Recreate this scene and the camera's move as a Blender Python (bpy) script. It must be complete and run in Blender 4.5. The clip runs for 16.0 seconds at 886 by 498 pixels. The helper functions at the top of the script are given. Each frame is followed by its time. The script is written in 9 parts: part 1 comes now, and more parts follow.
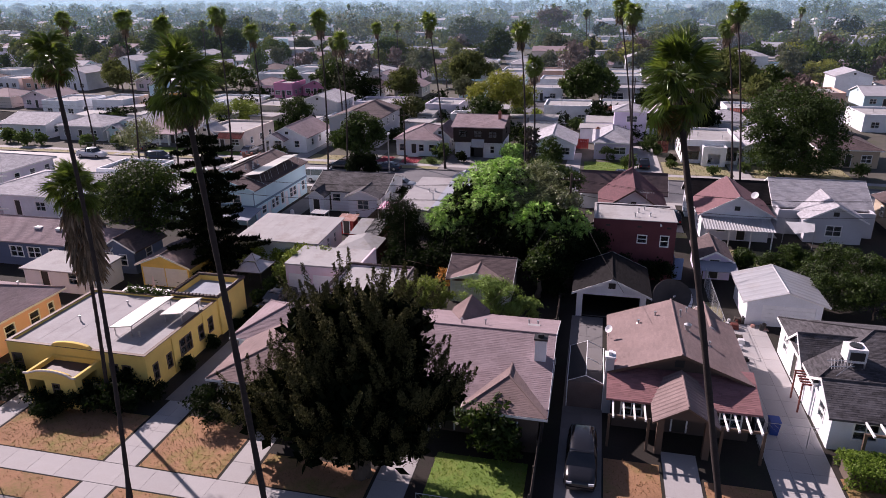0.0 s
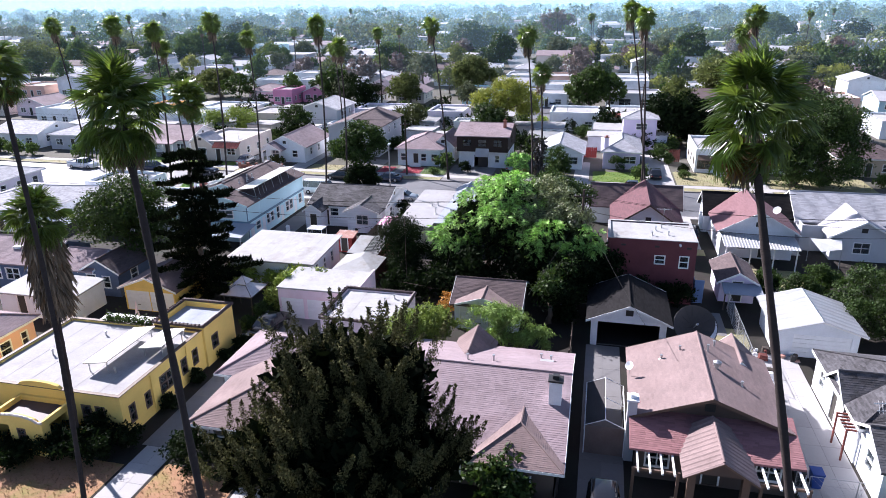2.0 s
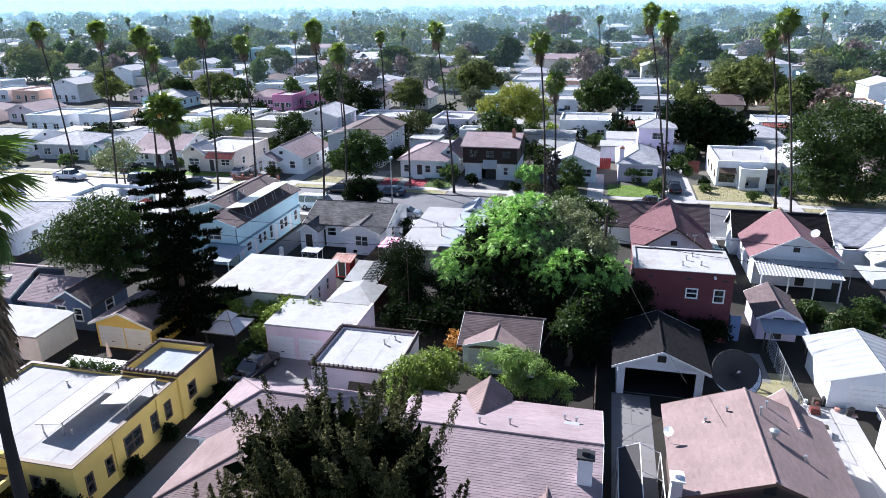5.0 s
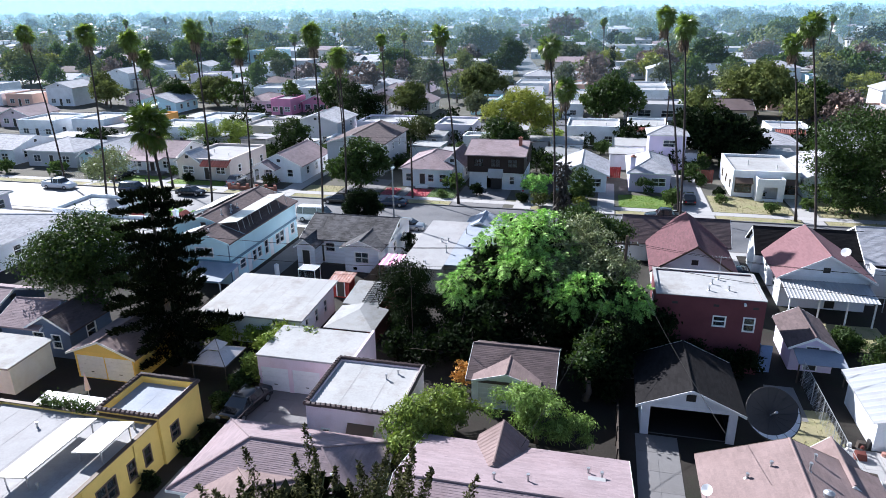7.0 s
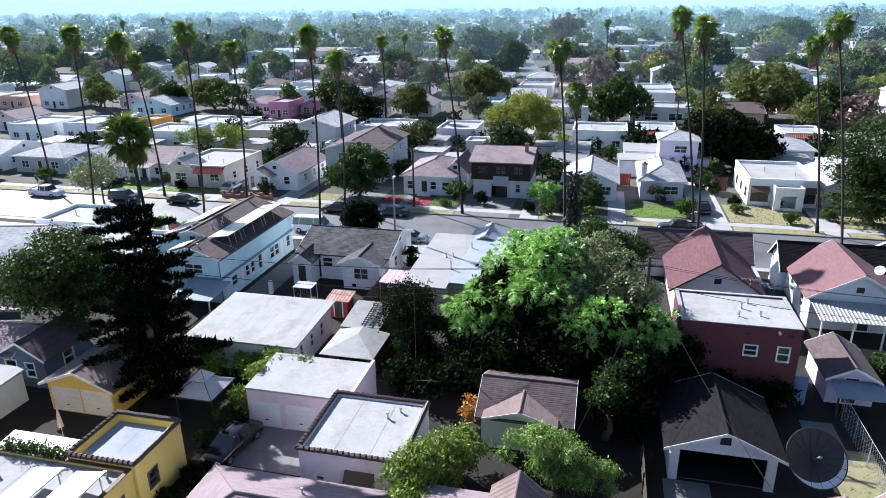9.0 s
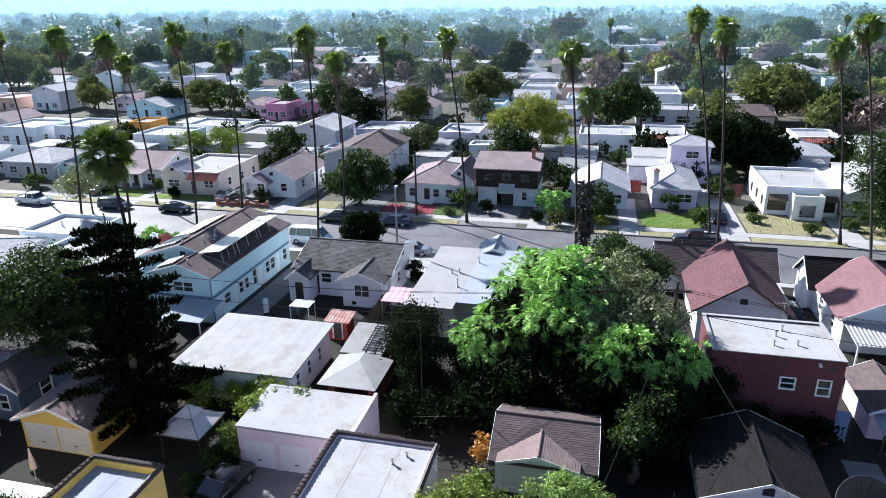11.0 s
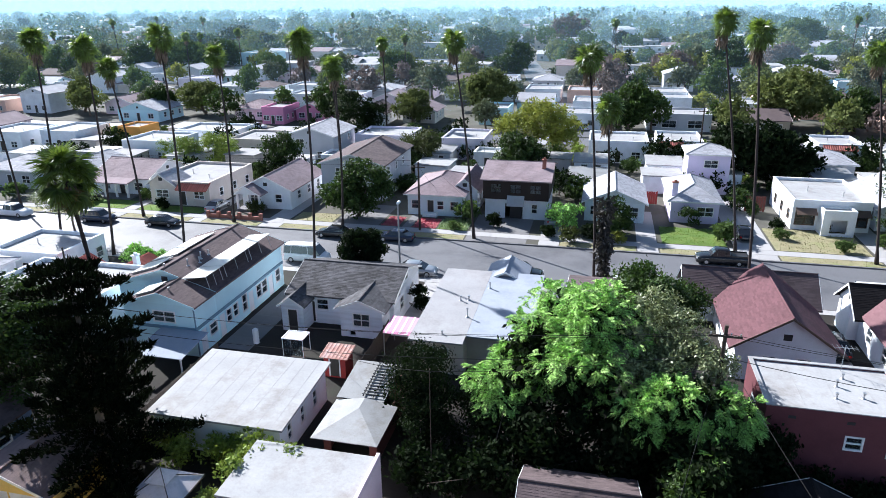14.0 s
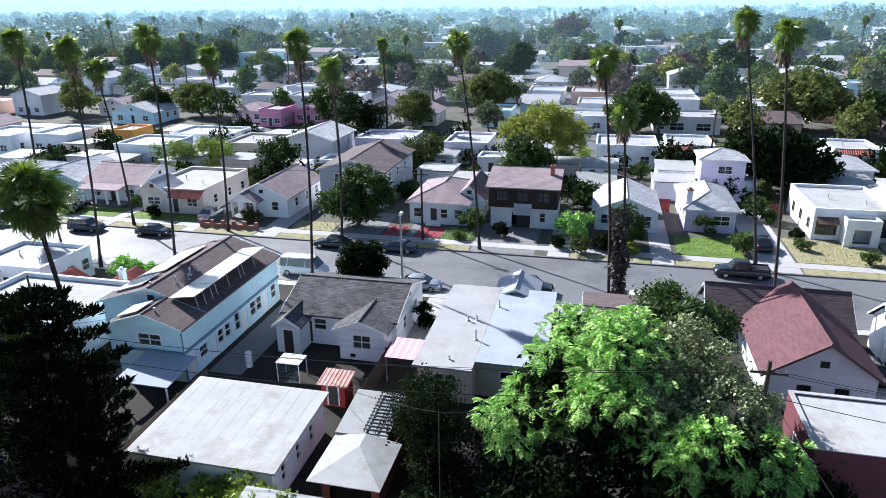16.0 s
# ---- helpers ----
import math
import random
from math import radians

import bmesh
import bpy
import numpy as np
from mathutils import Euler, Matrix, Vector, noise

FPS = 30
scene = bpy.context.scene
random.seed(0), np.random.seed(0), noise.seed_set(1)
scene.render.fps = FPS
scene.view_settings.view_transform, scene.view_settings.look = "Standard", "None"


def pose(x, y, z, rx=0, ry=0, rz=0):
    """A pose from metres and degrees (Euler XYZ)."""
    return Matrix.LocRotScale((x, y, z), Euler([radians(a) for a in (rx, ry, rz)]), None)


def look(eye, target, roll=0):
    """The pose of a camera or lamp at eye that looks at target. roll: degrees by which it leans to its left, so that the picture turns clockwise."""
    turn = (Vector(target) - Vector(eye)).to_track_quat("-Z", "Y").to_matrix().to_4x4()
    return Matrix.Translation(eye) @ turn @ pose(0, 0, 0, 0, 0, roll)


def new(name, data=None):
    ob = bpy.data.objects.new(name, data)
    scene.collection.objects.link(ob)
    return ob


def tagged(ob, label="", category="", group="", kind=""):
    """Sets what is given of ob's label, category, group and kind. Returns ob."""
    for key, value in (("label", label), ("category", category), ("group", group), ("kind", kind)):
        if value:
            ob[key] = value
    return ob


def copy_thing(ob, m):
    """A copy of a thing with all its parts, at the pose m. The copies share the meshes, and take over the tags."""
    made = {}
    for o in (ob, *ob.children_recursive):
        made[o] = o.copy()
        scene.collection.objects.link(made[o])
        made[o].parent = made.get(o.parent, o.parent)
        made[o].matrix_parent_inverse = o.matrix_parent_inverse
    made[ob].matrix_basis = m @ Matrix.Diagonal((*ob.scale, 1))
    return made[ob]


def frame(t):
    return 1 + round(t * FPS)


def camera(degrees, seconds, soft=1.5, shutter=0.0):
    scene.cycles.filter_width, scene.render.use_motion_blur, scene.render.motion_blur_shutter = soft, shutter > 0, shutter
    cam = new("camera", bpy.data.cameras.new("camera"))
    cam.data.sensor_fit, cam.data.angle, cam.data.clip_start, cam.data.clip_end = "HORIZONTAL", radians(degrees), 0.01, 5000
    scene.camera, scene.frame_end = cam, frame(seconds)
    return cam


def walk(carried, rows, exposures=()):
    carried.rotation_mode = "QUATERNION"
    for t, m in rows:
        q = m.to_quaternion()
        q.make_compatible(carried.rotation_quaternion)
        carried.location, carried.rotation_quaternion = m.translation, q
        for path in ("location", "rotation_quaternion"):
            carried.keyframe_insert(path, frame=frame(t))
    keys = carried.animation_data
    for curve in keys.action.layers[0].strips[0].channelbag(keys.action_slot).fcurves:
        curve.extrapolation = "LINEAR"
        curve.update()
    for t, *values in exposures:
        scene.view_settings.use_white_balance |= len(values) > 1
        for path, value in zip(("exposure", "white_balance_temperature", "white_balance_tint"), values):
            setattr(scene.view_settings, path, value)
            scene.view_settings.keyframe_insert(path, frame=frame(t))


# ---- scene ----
cam = camera(67.4, 16.0, soft=0.6)
PATH = [
    (0, (0.71, -4.386, 26.947), (0.287, -2.564, 26.238), -0.6),
    (0.5, (0.44, -3.251, 26.938), (0.013, -1.428, 26.233), -0.6),
    (1, (0.183, -2.138, 26.959), (-0.245, -0.316, 26.255), -0.7),
    (1.5, (-0.1, -1.0, 26.985), (-0.53, 0.822, 26.283), -0.7),
    (2, (-0.381, 0.119, 27.016), (-0.813, 1.942, 26.317), -0.8),
    (2.5, (-0.685, 1.264, 27.045), (-1.117, 3.088, 26.347), -0.8),
    (3, (-0.922, 2.349, 27.094), (-1.358, 4.172, 26.397), -0.9),
    (3.5, (-1.204, 3.417, 27.081), (-1.642, 5.24, 26.385), -0.9),
    (4, (-1.485, 4.503, 27.103), (-1.926, 6.326, 26.407), -0.9),
    (6.5, (-3.289, 9.883, 27.298), (-3.734, 11.707, 26.607), -0.8),
    (7, (-3.666, 10.973, 27.326), (-4.111, 12.796, 26.636), -0.8),
    (7.5, (-4.046, 12.065, 27.316), (-4.491, 13.889, 26.626), -0.8),
    (8, (-4.372, 13.139, 27.308), (-4.818, 14.963, 26.619), -0.9),
    (8.5, (-4.744, 14.223, 27.326), (-5.19, 16.046, 26.636), -0.9),
    (9, (-5.149, 15.249, 27.329), (-5.594, 17.073, 26.64), -0.8),
    (11.5, (-7.103, 20.2, 27.532), (-7.545, 22.024, 26.84), -0.8),
    (12, (-7.428, 21.167, 27.58), (-7.871, 22.991, 26.888), -0.8),
    (12.5, (-7.792, 22.146, 27.603), (-8.234, 23.969, 26.91), -0.8),
    (13, (-8.188, 23.081, 27.59), (-8.629, 24.904, 26.897), -0.8),
    (13.5, (-8.532, 24.108, 27.575), (-8.973, 25.932, 26.882), -0.8),
    (14, (-8.939, 25.071, 27.56), (-9.378, 26.895, 26.868), -0.7),
    (14.5, (-9.31, 26.083, 27.544), (-9.748, 27.907, 26.852), -0.7),
    (15, (-9.658, 27.027, 27.52), (-10.096, 28.852, 26.828), -0.7),
    (15.5, (-10.031, 28.031, 27.506), (-10.47, 29.855, 26.814), -0.7),
    (16, (-10.446, 28.962, 27.482), (-10.883, 30.786, 26.79), -0.7),
]
walk(cam, [(t, look(a, b, r)) for t, a, b, r in PATH],
     [(0, 0.42, 6600, 35), (0.5, 0.98, 6200, 27), (1.0, 1.18, 6050, 24), (2.0, 1.28, 5900, 20), (4.0, 1.3, 5750, 15), (7.5, 1.12, 5730, 11), (12.0, 1.15, 5730, 10), (16.0, 1.2, 5730, 10)])

# ---- world and sun ----
SUN_EL, SUN_AZ = 33.0, -56.0
world = bpy.data.worlds.new("world")
scene.world = world
world.use_nodes = True
wt = world.node_tree
sky = wt.nodes.new("ShaderNodeTexSky")
sky.sky_type, sky.sun_disc = "NISHITA", False
sky.sun_elevation, sky.sun_rotation = radians(SUN_EL), radians(SUN_AZ)
sky.air_density, sky.dust_density = 1.0, 0.8
wt.links.new(sky.outputs[0], wt.nodes["Background"].inputs[0])
wt.nodes["Background"].inputs[1].default_value = 0.056
sun_data = bpy.data.lights.new("sun", "SUN")
sun_data.energy, sun_data.angle, sun_data.color = 5.0, radians(0.55), (1.0, 0.94, 0.86)
sun = new("sun", sun_data)
_el, _az = radians(SUN_EL), radians(SUN_AZ)
SUN_DIR = Vector((math.sin(_az) * math.cos(_el), math.cos(_az) * math.cos(_el), math.sin(_el)))
sun.matrix_world = look(SUN_DIR * 300, (0, 0, 0))

# ---- materials ----
def paint(name, rgb, rough=0.8, spread=0.18, big=0.6, fine=9.0, bump=0.25, metal=0.0, islands=0.0, objects=0.06,
          stain=None, stain_amount=0.0, stretch=(1, 1, 1), spec=0.4):
    """A painted or raw surface: two scales of noise on the colour, fine relief, optional stains and a shift for each piece."""
    m = bpy.data.materials.new(name)
    m.use_nodes = True
    nt, N, L = m.node_tree, m.node_tree.nodes, m.node_tree.links
    b = N["Principled BSDF"]
    tc, mp = N.new("ShaderNodeTexCoord"), N.new("ShaderNodeMapping")
    mp.inputs["Scale"].default_value = stretch
    L.new(tc.outputs["Object"], mp.inputs[0])
    n1, n2 = N.new("ShaderNodeTexNoise"), N.new("ShaderNodeTexNoise")
    n1.inputs["Scale"].default_value, n1.inputs["Detail"].default_value = big, 4
    n2.inputs["Scale"].default_value, n2.inputs["Detail"].default_value = fine, 6
    n2.inputs["Roughness"].default_value = 0.7
    for n in (n1, n2):
        L.new(mp.outputs[0], n.inputs["Vector"])

    def math_node(op, a, b_):
        q = N.new("ShaderNodeMath")
        q.operation = op
        for i, v in enumerate((a, b_)):
            if isinstance(v, (int, float)):
                q.inputs[i].default_value = v
            else:
                L.new(v, q.inputs[i])
        return q.outputs[0]

    total = math_node("ADD", math_node("MULTIPLY", n1.outputs["Fac"], 1.1), math_node("MULTIPLY", n2.outputs["Fac"], 0.9))
    shade = math_node("MULTIPLY", math_node("SUBTRACT", total, 1.0), spread * 2.4)
    if islands:
        g = N.new("ShaderNodeNewGeometry")
        shade = math_node("ADD", shade, math_node("MULTIPLY", math_node("SUBTRACT", g.outputs["Random Per Island"], 0.5), islands))
    if objects:
        o = N.new("ShaderNodeObjectInfo")
        shade = math_node("ADD", shade, math_node("MULTIPLY", math_node("SUBTRACT", o.outputs["Random"], 0.5), objects * 2))
    factor = math_node("MAXIMUM", math_node("ADD", shade, 1.0), 0.15)
    scale = N.new("ShaderNodeVectorMath")
    scale.operation = "SCALE"
    L.new(factor, scale.inputs["Scale"])
    if stain:
        mix, ramp, n3 = N.new("ShaderNodeMix"), N.new("ShaderNodeMapRange"), N.new("ShaderNodeTexNoise")
        n3.inputs["Scale"].default_value, n3.inputs["Detail"].default_value = big * 0.8, 7
        n3.inputs["Roughness"].default_value = 0.72
        L.new(mp.outputs[0], n3.inputs["Vector"])
        ramp.inputs["From Min"].default_value, ramp.inputs["From Max"].default_value = 0.48, 0.66
        ramp.inputs["To Max"].default_value = stain_amount
        L.new(n3.outputs["Fac"], ramp.inputs["Value"])
        mix.data_type = "RGBA"
        mix.inputs["A"].default_value, mix.inputs["B"].default_value = (*rgb, 1), (*stain, 1)
        L.new(ramp.outputs[0], mix.inputs["Factor"])
        L.new(mix.outputs["Result"], scale.inputs[0])
    else:
        scale.inputs[0].default_value = rgb
    L.new(scale.outputs[0], b.inputs["Base Color"])
    b.inputs["Roughness"].default_value, b.inputs["Metallic"].default_value = rough, metal
    b.inputs["Specular IOR Level"].default_value = spec
    if bump:
        bp = N.new("ShaderNodeBump")
        bp.inputs["Strength"].default_value, bp.inputs["Distance"].default_value = bump, 0.03
        L.new(n2.outputs["Fac"], bp.inputs["Height"])
        L.new(bp.outputs[0], b.inputs["Normal"])
    return m


def leafy(name, rgb, through_rgb, spread=0.5, glow=0.35, rough=0.55, spec=0.15):
    """Foliage: each leaf has its own shade, and lets some light through."""
    m = paint(name, rgb, rough, 0.16, 0.5, 3.0, 0.0, islands=spread, objects=0.12, spec=spec)
    N, L = m.node_tree.nodes, m.node_tree.links
    b, out = N["Principled BSDF"], N["Material Output"]
    t, mix = N.new("ShaderNodeBsdfTranslucent"), N.new("ShaderNodeMixShader")
    t.inputs[0].default_value = (*through_rgb, 1)
    mix.inputs[0].default_value = glow
    L.new(b.outputs[0], mix.inputs[1])
    L.new(t.outputs[0], mix.inputs[2])
    L.new(mix.outputs[0], out.inputs[0])
    return m


def glassy(name, tint=(0.5, 0.6, 0.65), rough=0.05):
    m = bpy.data.materials.new(name)
    m.use_nodes = True
    b = m.node_tree.nodes["Principled BSDF"]
    b.inputs["Base Color"].default_value = (*tint, 1)
    b.inputs["Roughness"].default_value = rough
    b.inputs["Transmission Weight"].default_value = 0.9
    b.inputs["IOR"].default_value = 1.45
    return m


# ---- geometry helpers ----
class Geo:
    """Collects corners and faces of one mesh, in world coordinates."""

    def __init__(self):
        self.v, self.f, self.smooth = [], [], False

    def add(self, verts, faces):
        k = len(self.v)
        self.v += [tuple(p) for p in verts]
        self.f += [tuple(i + k for i in q) for q in faces]
        return self

    def hexa(self, p):
        """Eight corners: four below, four above, both counter-clockwise."""
        return self.add(p, [(3, 2, 1, 0), (4, 5, 6, 7), (0, 1, 5, 4), (1, 2, 6, 5), (2, 3, 7, 6), (3, 0, 4, 7)])

    def box(self, x0, x1, y0, y1, z0, z1):
        return self.hexa([(x0, y0, z0), (x1, y0, z0), (x1, y1, z0), (x0, y1, z0),
                          (x0, y0, z1), (x1, y0, z1), (x1, y1, z1), (x0, y1, z1)])

    def obox(self, s, a0, a1, d0, d1, z0, z1):
        """A box on the side s = (P, u, n): along the wall, out of it, up."""
        P, u, n = s
        c = lambda a, d, z: (P[0] + u[0] * a + n[0] * d, P[1] + u[1] * a + n[1] * d, z)
        return self.hexa([c(a0, d1, z0), c(a1, d1, z0), c(a1, d0, z0), c(a0, d0, z0),
                          c(a0, d1, z1), c(a1, d1, z1), c(a1, d0, z1), c(a0, d0, z1)])

    def ring(self, x0, x1, y0, y1, t, z0, z1):
        """A closed frame, t wide, lying flat."""
        o = [(x0, y0), (x1, y0), (x1, y1), (x0, y1)]
        i = [(x0 + t, y0 + t), (x1 - t, y0 + t), (x1 - t, y1 - t), (x0 + t, y1 - t)]
        v = [(*p, z) for z in (z0, z1) for p in o + i]
        f = []
        for a in range(4):
            b = (a + 1) % 4
            f += [(8 + a, 8 + b, 12 + b, 12 + a), (a, 4 + a, 4 + b, b), (a, b, 8 + b, 8 + a), (4 + b, 4 + a, 12 + a, 12 + b)]
        return self.add(v, f)

    def bent(self, a, m, b, o, h):
        """A board bent over the ridge point m, from eave a to eave b: o is its thickness, h its height."""
        a, m, b, o, d = Vector(a), Vector(m), Vector(b), Vector(o), Vector((0, 0, h))
        v = [q for p in (a, m, b) for q in (p - d, p, p + o, p - d + o)]
        f = [(0, 1, 2, 3), (11, 10, 9, 8)]
        for k in (0, 4):
            f += [(k, k + 4, k + 5, k + 1), (k + 1, k + 5, k + 6, k + 2), (k + 2, k + 6, k + 7, k + 3), (k + 3, k + 7, k + 4, k)]
        return self.add(v, f)

    def tube(self, pts, radii, n=8, cap=True):
        """A round rod through the points."""
        k, pts = len(self.v), [Vector(p) for p in pts]
        for i, p in enumerate(pts):
            d = (pts[min(i + 1, len(pts) - 1)] - pts[max(i - 1, 0)]).normalized()
            a = d.orthogonal().normalized() if abs(d.z) < 0.9 else Vector((1, 0, 0))
            b = d.cross(a).normalized()
            a = b.cross(d)
            r = radii[i] if hasattr(radii, "__len__") else radii
            for j in range(n):
                w = 2 * math.pi * j / n
                self.v.append(tuple(p + (a * math.cos(w) + b * math.sin(w)) * r))
        for i in range(len(pts) - 1):
            for j in range(n):
                q = (j + 1) % n
                self.f.append((k + i * n + j, k + i * n + q, k + i * n + n + q, k + i * n + n + j))
        if cap:
            self.f.append(tuple(k + j for j in range(n))[::-1])
            self.f.append(tuple(k + (len(pts) - 1) * n + j for j in range(n)))
        return self

    def slope(self, a, b, c, d, thick=0.14, course=0.0, tab=0.9, lip=0.014, rng=None):
        """A roof slope: eave a to b, ridge d to c. With courses it is laid in overlapping rows of shingles."""
        a, b, c, d = (Vector(p) for p in (a, b, c, d))
        n = (b - a).cross(d - a) if (d - a).length > 0.01 else (b - a).cross(c - a)
        n.normalize()
        if n.z < 0:
            n = -n
        low = [p - Vector((0, 0, thick)) for p in (a, b, c, d)]
        tri = (c - d).length < 0.02
        if tri:
            self.add([a, b, c, *low[:3]], [(3, 5, 4), (0, 3, 4, 1), (1, 4, 5, 2), (2, 5, 3, 0)] + ([] if course else [(0, 1, 2)]))
        else:
            self.add([a, b, c, d, *low], [(7, 6, 5, 4), (0, 4, 5, 1), (1, 5, 6, 2), (2, 6, 7, 3), (3, 7, 4, 0)] + ([] if course else [(0, 1, 2, 3)]))
        if course:
            rng = rng or random
            rows = max(2, round(((d - a).length + (c - b).length) / 2 / course))
            for i in range(rows):
                v0, v1 = i / rows, (i + 1) / rows
                p0, p1, q0, q1 = a.lerp(d, v0), b.lerp(c, v0), a.lerp(d, v1), b.lerp(c, v1)
                cols = max(1, round((p1 - p0).length / tab))
                cuts = [0] + [(j + rng.uniform(-0.3, 0.3) + 0.5 * (i % 2 - 0.5)) / cols for j in range(1, cols)] + [1]
                for j in range(len(cuts) - 1):
                    h = lip * rng.uniform(0.7, 1.3)
                    e0, e1 = p0.lerp(p1, cuts[j]), p0.lerp(p1, cuts[j + 1])
                    f0, f1 = q0.lerp(q1, cuts[j]), q0.lerp(q1, cuts[j + 1])
                    self.add([e0 + n * h, e1 + n * h, f1 + n * 0.004, f0 + n * 0.004, e0 - n * 0.01, e1 - n * 0.01],
                             [(0, 1, 2, 3), (4, 5, 1, 0)])
        return self

    def ribs(self, a, b, c, d, pitch, high=0.05):
        """Raised ribs from eave to ridge, as on sheet metal or tiles."""
        a, b, c, d = (Vector(p) for p in (a, b, c, d))
        n = (b - a).cross(d - a).normalized()
        if n.z < 0:
            n = -n
        count = max(2, round((b - a).length / pitch))
        u = (b - a).normalized() * pitch * 0.28
        for j in range(count + 1):
            p, q = a.lerp(b, j / count), d.lerp(c, j / count)
            self.add([p - u, p + u, q + u, q - u, p + n * high, q + n * high], [(0, 4, 5, 3), (4, 1, 2, 5), (0, 1, 4)])
        return self


def mesh_of(name, g, origin=(0, 0, 0)):
    me = bpy.data.meshes.new(name)
    ox, oy, oz = origin
    me.from_pydata([(x - ox, y - oy, z - oz) for x, y, z in g.v], [], g.f)
    if g.smooth:
        me.polygons.foreach_set("use_smooth", [True] * len(me.polygons))
    me.update()
    return me


def part(name, g, material, parent, label=""):
    """Links a Geo as one mesh object under a thing or a part."""
    root = parent
    while root.parent:
        root = root.parent
    ob = new(name, mesh_of(name, g, root.location))
    ob.data.materials.append(material)
    ob.parent = parent
    return tagged(ob, label)


def thing(name, label, category, x, y, z=0.0, group="", kind=""):
    e = new(name)
    e.empty_display_size = 0.3
    e.location = (x, y, z)
    return tagged(e, label, category, group, kind)


def single(name, g, material, label, category, group="", kind=""):
    """A thing that is one mesh."""
    xs, ys, zs = zip(*g.v)
    o = ((min(xs) + max(xs)) / 2, (min(ys) + max(ys)) / 2, min(zs))
    ob = new(name, mesh_of(name, g, o))
    ob.location = o
    ob.data.materials.append(material)
    return tagged(ob, label, category, group, kind)


def sides(x0, x1, y0, y1):
    return {"S": (((x0, y0), (1, 0), (0, -1)), x1 - x0), "N": (((x1, y1), (-1, 0), (0, 1)), x1 - x0),
            "E": (((x1, y0), (0, 1), (1, 0)), y1 - y0), "W": (((x0, y1), (0, -1), (-1, 0)), y1 - y0)}


# ---- house parts ----
def holed(s, a0, a1, z0, z1, d0, d1, holes):
    """A slab on the side s from depth d0 to d1, one closed mesh, with rectangular holes through it."""
    g = Geo()
    xs = sorted({a0, a1, *[v for q in holes for v in q[:2] if a0 < v < a1]})
    zs = sorted({z0, z1, *[v for q in holes for v in q[2:4] if z0 < v < z1]})
    full = lambda i, j: 0 <= i < len(xs) - 1 and 0 <= j < len(zs) - 1 and not any(
        q[0] < (xs[i] + xs[i + 1]) / 2 < q[1] and q[2] < (zs[j] + zs[j + 1]) / 2 < q[3] for q in holes)
    (P, u, n), m = s, len(zs)
    g.v = [(P[0] + u[0] * x + n[0] * d, P[1] + u[1] * x + n[1] * d, z) for d in (d0, d1) for x in xs for z in zs]
    at = lambda k, i, j: k * len(xs) * m + i * m + j
    for i in range(len(xs) - 1):
        for j in range(len(zs) - 1):
            if not full(i, j):
                continue
            g.f.append((at(0, i, j), at(0, i + 1, j), at(0, i + 1, j + 1), at(0, i, j + 1)))
            g.f.append((at(1, i, j), at(1, i, j + 1), at(1, i + 1, j + 1), at(1, i + 1, j)))
            if not full(i - 1, j):
                g.f.append((at(0, i, j), at(0, i, j + 1), at(1, i, j + 1), at(1, i, j)))
            if not full(i + 1, j):
                g.f.append((at(0, i + 1, j), at(1, i + 1, j), at(1, i + 1, j + 1), at(0, i + 1, j + 1)))
            if not full(i, j - 1):
                g.f.append((at(0, i, j), at(1, i, j), at(1, i + 1, j), at(0, i + 1, j)))
            if not full(i, j + 1):
                g.f.append((at(0, i, j + 1), at(0, i + 1, j + 1), at(1, i + 1, j + 1), at(1, i, j + 1)))
    return g


